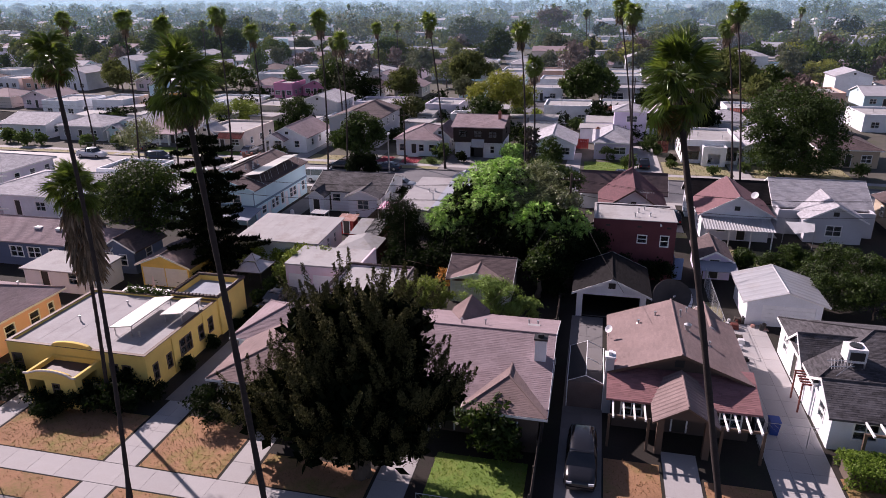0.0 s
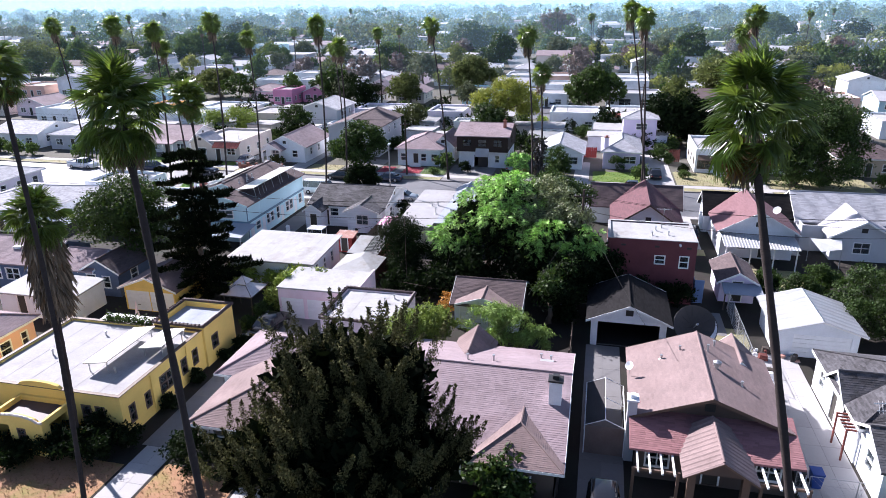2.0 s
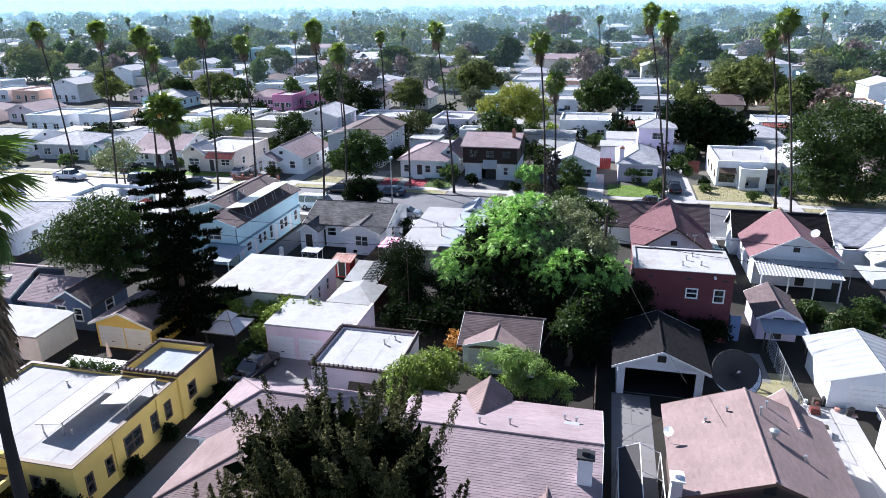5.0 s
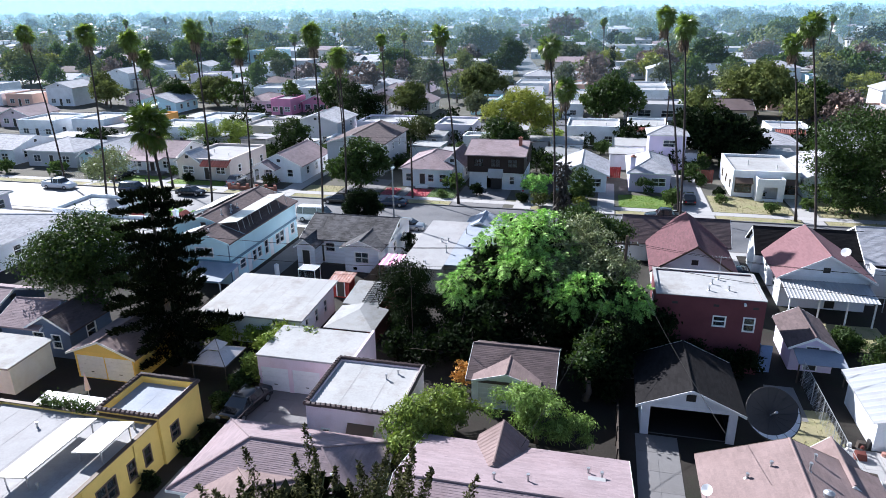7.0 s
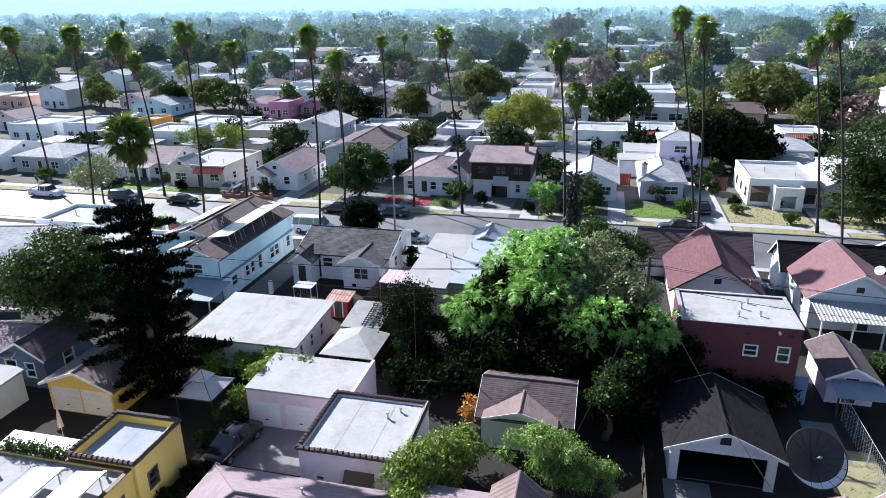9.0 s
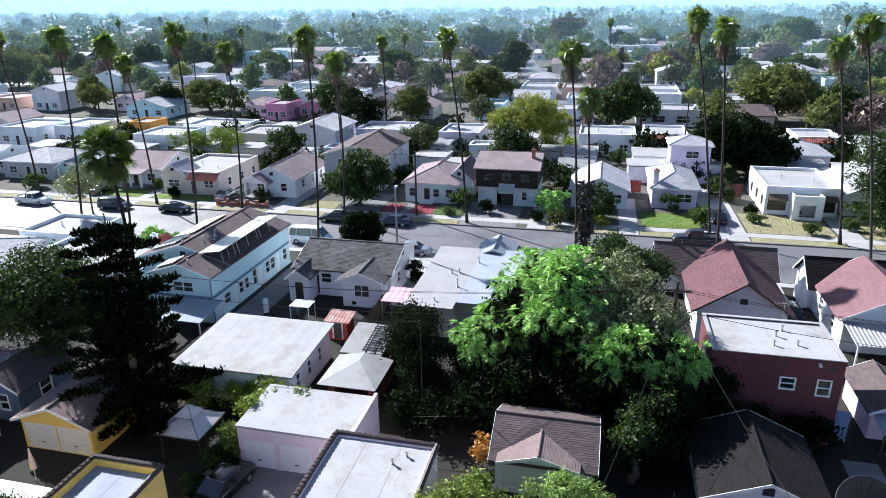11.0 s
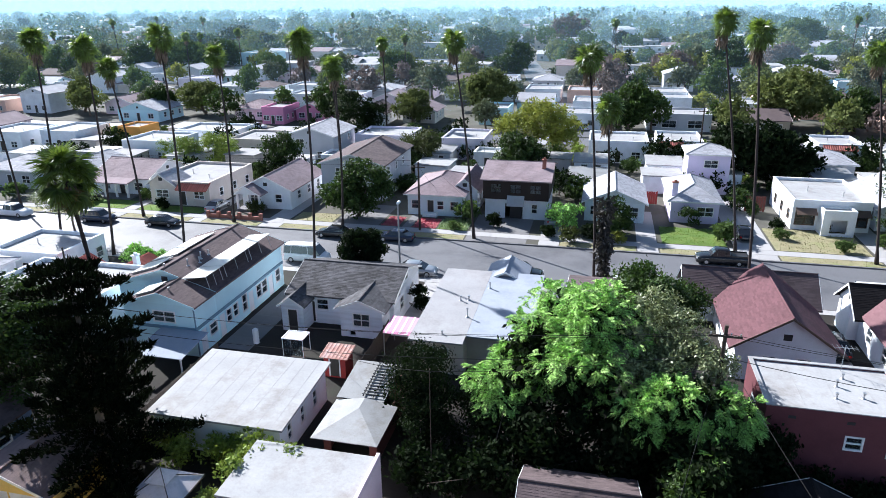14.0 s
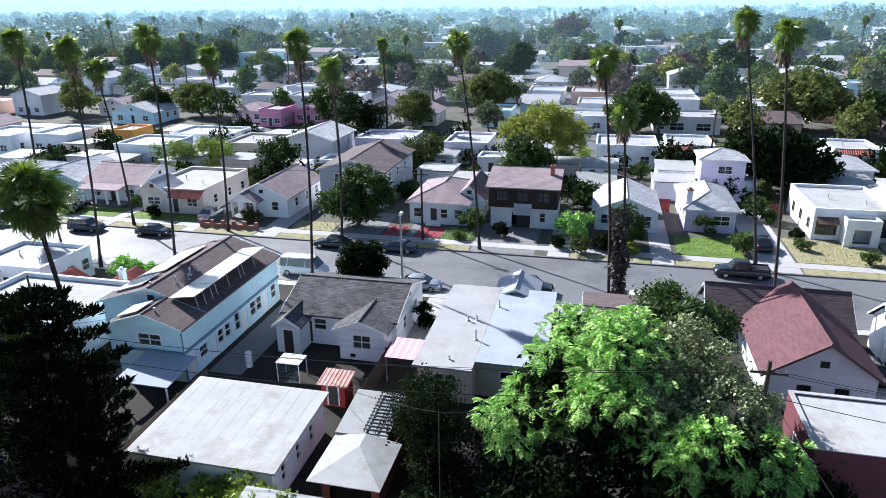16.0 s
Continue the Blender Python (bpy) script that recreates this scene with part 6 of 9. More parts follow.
# ---- plants ----
def crown_points(blobs, n, rng, spread=0.45, per=12, inner=0.2):
    """Leaves in tufts over the lobes of lumpy masses, with gaps between the lobes and some leaves inside."""
    lobes = []
    for b in blobs:
        r = np.array(b[3:6])
        k = int(9 + 2.2 * (r[0] * r[1] * r[2]) ** (1 / 3) * 2)
        d = rng.normal(size=(k, 3))
        d[:, 2] += 0.3
        d /= np.linalg.norm(d, axis=1)[:, None]
        c = np.array(b[:3]) + d * r * rng.uniform(0.62, 0.86, k)[:, None]
        s = rng.uniform(0.22, 0.42, k) * r.mean()
        lobes += [(*c[i], s[i] * 1.15, s[i] * 1.15, s[i] * 0.85) for i in range(k)]
    pts, outs = [], []
    area = np.array([b[3] * b[4] for b in lobes])
    for b, a in zip(lobes, area / area.sum()):
        k = max(2, int(n * a / per))
        d = rng.normal(size=(k, 3))
        d[:, 2] += 0.35
        d /= np.linalg.norm(d, axis=1)[:, None]
        rad = np.where(rng.random(k) < inner, rng.uniform(0.2, 0.7, k), rng.uniform(0.8, 1.15, k))
        c = np.array(b[:3]) + d * rad[:, None] * np.array(b[3:6])
        c = np.repeat(c, per, axis=0)
        pts.append(c + rng.normal(size=c.shape) * spread * 0.6 * np.array([1, 1, 0.7]))
        outs.append(np.repeat(d, per, axis=0))
    return np.concatenate(pts), np.concatenate(outs)


def limbs(g, base, tops, r0, rng, fork):
    """A tapered, slightly crooked trunk that forks into limbs reaching for the crown's masses."""
    b, f = Vector(base), Vector(fork)
    m = b.lerp(f, 0.5) + Vector((rng.normal() * r0, rng.normal() * r0, 0))
    g.tube([b - Vector((0, 0, 0.1)), b + Vector((0, 0, 0.3)), m, f], [r0 * 1.5, r0 * 1.1, r0 * 0.9, r0 * 0.75], 9)
    for t in tops:
        t = Vector(t)
        q = f.lerp(t, 0.5) + Vector((rng.normal(), rng.normal(), rng.normal() * 0.5)) * 0.25
        g.tube([f - Vector((0, 0, 0.2)), q, t], [r0 * 0.55, r0 * 0.35, r0 * 0.1], 6)
        for _ in range(3):
            u = q + Vector((rng.normal(), rng.normal(), abs(rng.normal()) * 0.7)) * (t - f).length * 0.35
            g.tube([q.lerp(t, rng.uniform(0, 0.6)), u], [r0 * 0.2, r0 * 0.05], 5)


def tree(label, base, blobs, n, size, wide, leaf, seed, spread=0.45, r0=0.25, up=0.15, per=12, fork=None, name="tree", category="tree", outward=0.5, inner=0.2, group="", lie=1.3):
    rng = np.random.default_rng(seed)
    t = thing(name, label, category, base[0], base[1], 0.0, group)
    g = Geo()
    zmin = min(b[2] - b[5] * 0.4 for b in blobs)
    limbs(g, (*base, 0), [b[:3] for b in blobs], r0, rng, fork or (base[0], base[1], max(0.5, zmin)))
    g.smooth = True
    part("trunk", g, BARK, t)
    p, o = crown_points(blobs, n, rng, spread, per, inner)
    keep = (o[:, 2] > -0.35) | (rng.random(len(p)) < 0.5)
    p, o = p[keep], o[keep]
    p[:, 2] = np.maximum(p[:, 2], 0.05)
    part("crown", leaf_geo(p, size, wide, rng, up, out=o, outward=outward, lie=lie), leaf, t)
    return t


def frond_tree(label, base, blobs, n, reach, leaf, seed, r0=0.3, spread=0.25):
    """A tree of drooping compound leaves: each one a row of paired leaflets along its stalk."""
    rng = np.random.default_rng(seed)
    t = thing("tree", label, "tree", *base)
    g = Geo()
    limbs(g, (*base, 0), [b[:3] for b in blobs], r0, rng, (base[0], base[1], max(0.5, min(b[2] - b[5] * 0.4 for b in blobs))))
    g.smooth = True
    part("trunk", g, BARK, t)
    p, o = crown_points(blobs, n, rng, spread, 6, 0.06)
    # bright leaves are thinned underneath so the dark core shows there as shade
    keep = (o[:, 2] > -0.4) | (rng.random(len(p)) < 0.15)
    p, o = p[keep], o[keep]
    k = len(p)
    up = o * 0.8 + np.array([0, 0, 0.9]) + rng.normal(size=(k, 3)) * 0.3
    d = o * np.array([1, 1, 0.4]) + rng.normal(size=(k, 3)) * 0.45 + np.array([0, 0, 0.1])
    d /= np.linalg.norm(d, axis=1)[:, None]
    s = np.cross(d, up)
    s /= np.linalg.norm(s, axis=1)[:, None] + 1e-9
    nrm = np.cross(s, d)
    L = reach * rng.uniform(0.65, 1.3, k)
    V = []
    for i in range(9):
        u = (i + 0.6) / 9
        c = p + d * (L * u)[:, None] - np.array([0, 0, 1.0]) * (0.45 * L * u * u)[:, None]
        for side in (-1, 1):
            ll = (L * 0.3 * math.sin(math.pi * (0.18 + 0.76 * u)) + 0.03)[:, None]
            a = s * side * 0.92 + d * 0.4 - nrm * 0.2
            w = d * (L * 0.05)[:, None]
            V.append(np.stack([c, c + a * ll * 0.5 - w, c + a * ll, c + a * ll * 0.5 + w], axis=1))
    v = np.concatenate(V).reshape(-1, 3)
    g = Geo()
    g.v = np.maximum(v, np.array([-1e6, -1e6, 0.05])).tolist()
    g.f = np.arange(len(v)).reshape(-1, 4).tolist()
    part("crown", g, leaf, t)
    # near-black leaves inside the crown stand in for its shade
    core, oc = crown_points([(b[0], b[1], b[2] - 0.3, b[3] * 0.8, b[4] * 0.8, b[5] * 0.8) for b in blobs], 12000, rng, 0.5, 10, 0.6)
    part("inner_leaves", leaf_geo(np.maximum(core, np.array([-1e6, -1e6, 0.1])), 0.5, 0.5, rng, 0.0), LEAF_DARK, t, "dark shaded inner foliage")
    return t


def bush(label, x, y, r, h, n, size, leaf, seed, spread=0.2, ry=None):
    return tree(label, (x, y), [(x, y, h * 0.55, r, ry or r, h * 0.45), (x + r * 0.3, y - r * 0.2, h * 0.4, r * 0.7, r * 0.7, h * 0.4)], n, size, 0.55, leaf, seed, spread, 0.06, 0.3, name="bush", category="bush")


def plume_tree():
    """The big dark juniper: a mass of upright plumes."""
    rng = np.random.default_rng(11)
    t = thing("tree", "huge dark juniper with shaggy upright plumes", "tree", -11.8, 26.8)
    g = Geo()
    limbs(g, (-11.6, 26.4, 0), [(-12.5, 27.5, 11), (-16.5, 27, 5), (-8, 26.5, 7), (-13, 26, 7), (-10.5, 28, 10)], 0.5, rng, (-11.9, 26.7, 2.6))
    g.smooth = True
    part("trunk", g, BARK, t)
    blobs = [(-13.5, 26.6, 2.6, 4.6, 2.4, 2.0), (-9.6, 26.4, 2.8, 2.6, 2.0, 1.8), (-12.0, 27.6, 7.4, 3.5, 3.2, 4.9), (-15.2, 27.0, 4.4, 2.9, 2.6, 3.0), (-18.4, 27.4, 2.6, 2.4, 2.2, 2.2), (-8.9, 26.4, 5.4, 2.6, 2.4, 2.8), (-12.5, 25.6, 4.4, 3.8, 2.6, 3.2),
             (-9.6, 27.6, 8.6, 2.6, 2.4, 3.2), (-7.0, 26.6, 5.8, 1.5, 1.5, 1.6), (-14.2, 27.8, 8.2, 1.9, 2.2, 3.4)]
    P, R = [], []
    for b in blobs:
        k = int(6.4 * (b[3] * b[5] + b[4] * b[3]) / 2)
        d = rng.normal(size=(k, 3))
        d[:, 2] += 0.2
        d /= np.linalg.norm(d, axis=1)[:, None]
        c = np.array(b[:3]) + d * np.array(b[3:6]) * rng.uniform(0.5, 1.0, k)[:, None]
        axis = d * np.array([0.5, 0.5, 0.1]) + np.array([0, 0, 1.0]) + rng.normal(size=(k, 3)) * 0.12
        axis /= np.linalg.norm(axis, axis=1)[:, None]
        ln = rng.uniform(1.3, 2.5, k) * rng.choice([1.0, 1.0, 1.4], k)
        m = 460
        u = rng.random((k, m)) ** 0.85
        rad = (0.38 * (1 - u) ** 0.75 * (0.5 + u) ** 0.25 * (0.8 + 0.3 * np.sin(u * 19)) + 0.02) * rng.uniform(0.7, 1.35, (k, 1))
        off = rng.normal(size=(k, m, 3))
        off /= np.linalg.norm(off, axis=2)[:, :, None]
        P.append((c[:, None] + axis[:, None] * (u * ln[:, None])[:, :, None] + off * rad[:, :, None]).reshape(-1, 3))
        R.append((off * 0.8 + d[:, None] * 0.5 + axis[:, None] * u[:, :, None] * 0.5).reshape(-1, 3))
    p = np.concatenate(P)
    p[:, 2] = np.maximum(p[:, 2], 0.1)
    part("crown", leaf_geo(p, 0.125, 0.45, rng, 1.0, out=np.concatenate(R), lie=1.2), LEAF_JUNIPER, t)
    # near-black core leaves carry the shade between the plumes in their colour
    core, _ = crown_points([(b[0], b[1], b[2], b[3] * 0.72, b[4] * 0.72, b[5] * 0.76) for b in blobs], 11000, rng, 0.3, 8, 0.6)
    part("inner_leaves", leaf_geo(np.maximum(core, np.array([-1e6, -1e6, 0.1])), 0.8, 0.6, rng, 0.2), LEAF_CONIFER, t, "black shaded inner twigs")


def layered_pine(x, y, high, reach, seed, label):
    """A pine with whorls of level branches that carry upswept needles."""
    rng = np.random.default_rng(seed)
    t = thing("tree", label, "tree", x, y)
    g = Geo().tube([(x, y, -0.1), (x + 0.05, y, high * 0.5), (x, y + 0.05, high)], [0.3, 0.2, 0.04], 9)
    P, O = [], []
    z = 1.6
    while z < high - 0.3:
        f = 1 - (z / high)
        L = reach * (0.16 + 0.95 * f ** 0.6) * (0.72 if z < 2.4 else 1) * rng.uniform(0.82, 1.08)
        nb = int(rng.integers(7, 10))
        a0 = rng.random() * 6.28
        for i in range(nb):
            a = a0 + 6.283 * i / nb + rng.normal() * 0.15
            l = L * rng.uniform(0.5, 1.14)
            d = Vector((math.cos(a), math.sin(a), 0))
            s = Vector((x, y, z))
            e = s + d * l + Vector((0, 0, -0.1 * l + rng.normal() * 0.15))
            m = s.lerp(e, 0.55) + Vector((0, 0, -0.07 * l))
            g.tube([s, m, e], [0.07, 0.045, 0.015], 5, cap=False)
            k = int(290 * l / 2)
            u = rng.random(k) ** 0.7
            base = np.array([list(s.lerp(m, q / 0.55) if q < 0.55 else m.lerp(e, (q - 0.55) / 0.45)) for q in u])
            side = np.array([-d.y, d.x, 0])
            w = (rng.random(k) - 0.5) * 2 * (0.25 + 0.45 * np.sin(np.pi * np.clip(u, 0.1, 1)))
            P.append(base + side * w[:, None] + np.array([0, 0, 1]) * rng.uniform(-0.05, 0.22, k)[:, None])
            O.append(np.tile(np.array([d.x * 0.6, d.y * 0.6, 0.8]), (k, 1)))
        z += rng.uniform(1.05, 1.5)
    part("trunk", g, BARK, t)
    part("crown", leaf_geo(np.concatenate(P), 0.34, 0.3, rng, 0.3, out=np.concatenate(O), outward=1.0), LEAF_CONIFER, t)


# ---- palms ----
def fan_leaf(rng, blades=20, reach=1.0, stem=0.9):
    """A fan leaf: stem along x, pleated blades that droop at the tips."""
    g = Geo().tube([(0, 0, 0), (stem * 0.5, 0, 0.04), (stem, 0, 0)], [0.035, 0.025, 0.018], 4, cap=False)
    o, n = Vector((stem, 0, 0)), blades
    ang = [math.radians(-116 + 232 * i / n) + rng.normal() * 0.015 for i in range(n + 1)]
    ray = lambda a, r, z: o + Vector((math.cos(a) * r, math.sin(a) * r, z))
    cup = lambda a: -0.1 * reach * a * a / 4
    for i in range(n):
        a = (ang[i] + ang[i + 1]) / 2 + rng.normal() * 0.02
        l = reach * (0.74 + 0.26 * math.cos(a * 0.7)) * rng.uniform(0.9, 1.08)
        web = l * rng.uniform(0.42, 0.52)
        tip = ray(a + rng.normal() * 0.04, l * 0.94, cup(a) - 0.38 * l * rng.uniform(0.5, 1.6))
        g.add([o, ray(ang[i], web, cup(a) - 0.03), ray(a, web * 1.06, cup(a) + 0.015), ray(ang[i + 1], web, cup(a) - 0.03), tip], [(0, 1, 2), (0, 2, 3), (1, 4, 2), (2, 4, 3)])
    return g


def frond_pose(rng, elev):
    az = rng.random() * 360
    return pose(0, 0, 0, 0, 0, az) @ pose(0, 0, 0, 0, -elev, 0) @ pose(0, 0, 0, rng.normal() * 25, 0, 0)


def crown_geo(rng, n, blades, reach, stem, low=-50, scale=1.0):
    g = Geo()
    for i in range(n):
        f = fan_leaf(rng, blades, reach, stem)
        elev = 82 - (82 - low) * ((i + 0.5) / n) ** 0.9 + rng.normal() * 8
        m = Matrix.Scale(scale, 4) @ frond_pose(rng, elev)
        g.add([m @ Vector(v) for v in f.v], f.f)
    return g


PRNG = np.random.default_rng(3)
FROND_MESHES = []
for _ in range(5):
    _m = mesh_of("frond", fan_leaf(PRNG, 42, 1.0, 0.85))
    _m.materials.append(LEAF_PALM)
    FROND_MESHES.append(_m)
DEAD_MESHES = []
for _ in range(3):
    _m = mesh_of("dry_frond", fan_leaf(PRNG, 16, 0.85, 0.6))
    _m.materials.append(DRY_PALM)
    DEAD_MESHES.append(_m)


def skirt_geo(rng, top, length, r, n, leaf=0.95):
    """Dead leaves that hang round the trunk."""
    a = rng.random(n) * 2 * math.pi
    z = rng.random(n) ** 0.8
    rad = r * (0.45 + 0.55 * np.sin(np.pi * (0.15 + 0.75 * z))) * rng.uniform(0.6, 1.1, n)
    p = np.column_stack([np.cos(a) * rad, np.sin(a) * rad, -z * length]) + np.array(top)
    out = np.column_stack([np.cos(a) * 0.25, np.sin(a) * 0.25, np.full(n, -1.0)])
    return leaf_geo(p, leaf, 0.14, rng, 0, out=out, outward=4.0)


def palm_trunk(base, top, r0, r1, rng, bow=0.35):
    b, t = Vector((*base, 0)), Vector(top)
    pts, rad = [], []
    n = 26
    for i in range(n + 1):
        u = i / n
        p = b.lerp(t, u) + Vector((math.sin(u * math.pi) * bow, math.sin(u * math.pi) * bow * 0.4, 0))
        pts.append(p)
        flare = r0 * 0.7 * max(0, 1 - u * 14)
        rad.append(r0 + (r1 - r0) * u + flare + (0.012 if i % 2 else -0.008))
    pts[0].z = -0.1
    g = Geo().tube(pts, rad, 12)
    g.smooth = True
    return g


def big_palm(label, base, top, seed, skirt=0.8, skirt_r=0.5, scale=1.6, fronds=54, bow=0.35, r0=0.135, r1=0.105):
    rng = np.random.default_rng(seed)
    t = thing("palm_tree", label, "palm tree", *base)
    part("trunk", palm_trunk(base, top, r0, r1, rng, bow), PALM_BARK, t)
    T = Vector(top) - t.location
    for i in range(fronds):
        elev = 84 - 150 * ((i + 0.5) / fronds) ** 0.9 + rng.normal() * 11
        o = new("frond", FROND_MESHES[i % 5])
        o.parent = t
        s = scale * rng.uniform(0.85, 1.1)
        o.matrix_local = Matrix.Translation(T + Vector((0, 0, 0.35 - 0.5 * i / fronds))) @ frond_pose(rng, elev) @ Matrix.Scale(s, 4)
    for i in range(26):
        o = new("dry_frond", DEAD_MESHES[i % 3])
        o.parent = t
        o.matrix_local = Matrix.Translation(T + Vector((0, 0, -0.3))) @ frond_pose(rng, -60 + rng.normal() * 11) @ Matrix.Scale(scale * rng.uniform(0.7, 1.0), 4)
    part("skirt", skirt_geo(rng, (top[0], top[1], top[2] - 0.2), skirt, skirt_r, int(140 + 260 * skirt), 0.42 if skirt < 2 else 0.95), DEAD_FROND, t, "grey-brown hanging dead leaves")


CROWNS = []
for _k in range(4):
    _g = crown_geo(PRNG, 46, 12, 0.95, 0.72, -78, 1.1)
    _m = mesh_of("crown", _g)
    _m.materials.append(LEAF_PALM)
    CROWNS.append(_m)
SKIRTS = []
for _k in range(2):
    _m = mesh_of("skirt", skirt_geo(PRNG, (0, 0, -0.5), 1.3, 0.42, 170, 0.8))
    _m.materials.append(DEAD_FROND)
    SKIRTS.append(_m)


def street_palm(base, top, k, label="tall thin fan palm beside the street", r0=0.15, scale=1.0, bow=0.3, name="palm_tree"):
    rng = np.random.default_rng(100 + k)
    t = tagged(thing(name, label, "palm tree", *base), group="street palms")
    g = palm_trunk(base, top, r0, r0 * 0.6, rng, bow)
    part("trunk", g, PALM_BARK, t)
    for nm, me, dz in (("crown", CROWNS[k % 4], 0.2), ("skirt", SKIRTS[k % 2], -0.1)):
        o = new(nm, me)
        o.parent = t
        o.matrix_local = Matrix.Translation(Vector(top) - t.location + Vector((0, 0, dz))) @ pose(0, 0, 0, 0, 0, 77 * k) @ Matrix.Scale(scale, 4)
    return t


def plants():
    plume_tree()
    layered_pine(-37.0, 53.2, 15.4, 5.5, 21, "tall dark layered pine behind the yellow garage")
    tree("dense dark round tree beside the pine", (-48.2, 57.5), [(-48.0, 57.5, 6.6, 4.4, 4.0, 3.6), (-51.4, 58.0, 5.2, 3.2, 3.2, 3.0), (-45.4, 57.2, 5.0, 2.8, 2.8, 3.0)], 36000, 0.25, 0.55, LEAF_MID, 31, r0=0.35)
    fern = [(-8.2, 64.0, 8.2, 3.0, 3.2, 2.6), (-11.6, 63.0, 6.2, 3.2, 3.0, 2.8), (-13.8, 61.8, 4.2, 2.0, 2.2, 2.8), (-9.0, 61.2, 6.0, 3.0, 2.6, 2.8), (-10.8, 66.0, 7.4, 2.8, 2.6, 2.4)]
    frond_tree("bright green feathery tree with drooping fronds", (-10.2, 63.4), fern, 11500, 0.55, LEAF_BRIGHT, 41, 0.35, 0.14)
    tree("grey-green broadleaf tree among the ferny crowns", (-4.6, 63.4), [(-4.8, 64.2, 7.9, 3.1, 2.8, 2.6), (-2.9, 62.3, 6.5, 2.7, 2.4, 2.6), (-6.2, 61.8, 6.0, 2.3, 2.0, 2.4)], 36000, 0.22, 0.42, LEAF_GREY, 42, spread=0.22, r0=0.3, per=16)
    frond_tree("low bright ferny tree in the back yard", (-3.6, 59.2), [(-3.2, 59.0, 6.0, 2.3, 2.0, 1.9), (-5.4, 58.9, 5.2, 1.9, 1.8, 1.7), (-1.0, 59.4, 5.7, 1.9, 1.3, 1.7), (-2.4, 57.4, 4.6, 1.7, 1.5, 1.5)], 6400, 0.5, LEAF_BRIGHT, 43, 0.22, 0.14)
    tree("dark glossy tree behind the ferny crowns", (-4.2, 73.0), [(-4.4, 73.0, 6.6, 3.2, 2.8, 2.6), (-2.2, 73.6, 5.6, 2.2, 2.2, 2.2), (-6.0, 71.6, 5.0, 2.2, 2.2, 2.2)], 20000, 0.26, 0.55, LEAF_MID, 44, r0=0.3)
    # near-black leaves fill the deep shade below the crowns
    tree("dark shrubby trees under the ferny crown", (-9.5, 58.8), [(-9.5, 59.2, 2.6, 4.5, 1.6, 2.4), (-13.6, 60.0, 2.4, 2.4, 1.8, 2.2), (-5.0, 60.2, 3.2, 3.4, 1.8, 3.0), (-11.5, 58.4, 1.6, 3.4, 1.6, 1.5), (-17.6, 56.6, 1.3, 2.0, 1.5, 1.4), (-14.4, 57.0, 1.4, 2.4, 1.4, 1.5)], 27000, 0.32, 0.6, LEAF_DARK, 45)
    # this tree is also placed to shade the garage roof
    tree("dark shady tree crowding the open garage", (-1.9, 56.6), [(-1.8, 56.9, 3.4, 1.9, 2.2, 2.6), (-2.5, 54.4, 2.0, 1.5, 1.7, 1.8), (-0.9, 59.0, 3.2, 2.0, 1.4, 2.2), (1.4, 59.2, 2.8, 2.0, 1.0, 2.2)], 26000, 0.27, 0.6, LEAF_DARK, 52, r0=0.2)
    # shrubs added where the red wall's foot lies in dark shade
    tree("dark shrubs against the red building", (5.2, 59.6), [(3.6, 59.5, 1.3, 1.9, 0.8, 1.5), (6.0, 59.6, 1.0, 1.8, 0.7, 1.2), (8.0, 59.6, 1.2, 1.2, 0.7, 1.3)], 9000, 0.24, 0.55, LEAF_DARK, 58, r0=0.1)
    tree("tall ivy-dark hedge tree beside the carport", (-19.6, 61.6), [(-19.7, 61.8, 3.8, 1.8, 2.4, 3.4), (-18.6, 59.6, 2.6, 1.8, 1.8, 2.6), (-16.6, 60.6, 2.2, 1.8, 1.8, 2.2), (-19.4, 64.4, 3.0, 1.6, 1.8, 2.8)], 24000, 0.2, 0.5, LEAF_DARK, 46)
    tree("broad dark ficus dome at the street", (29.0, 107.5), [(30.2, 108.6, 8.2, 7.0, 6.0, 5.6), (27.2, 107.6, 4.2, 4.0, 4.0, 3.9), (34.0, 107.6, 4.6, 5.2, 4.5, 4.4), (30.0, 106.6, 3.4, 4.4, 3.6, 3.2)], 42000, 0.36, 0.5, LEAF_MID, 47, spread=0.5, r0=0.6)
    tree("wide dark dome tree behind the lilac house", (15.0, 136.5), [(13.4, 136.5, 5.0, 6.0, 5.0, 4.6), (18.8, 137, 4.4, 5.4, 5.0, 3.8), (15.0, 137, 4.6, 4.4, 4.0, 3.6), (21.5, 136, 2.8, 3.4, 3.4, 2.6)], 24000, 0.55, 0.7, LEAF_DARK, 48, spread=0.45, r0=0.5)
    tree("leafy dark tree before the grey two-storey house", (-40.8, 108.0), [(-43.2, 108, 3.6, 2.9, 2.6, 3.2), (-39.2, 107.6, 4.4, 3.2, 2.6, 3.2), (-40.4, 108.4, 6.4, 2.0, 2.0, 1.6), (-41.2, 107.4, 1.9, 3.8, 2.2, 1.8)], 15000, 0.38, 0.6, LEAF_MID, 49, r0=0.25)
    tree("clipped round dark topiary tree", (-32.2, 86.4), [(-32.2, 86.4, 3.0, 2.9, 2.6, 2.6), (-32.2, 86.4, 2.9, 2.2, 2.1, 2.1)], 21000, 0.24, 0.6, LEAF_DARK, 50, spread=0.14, r0=0.2, inner=0.1)
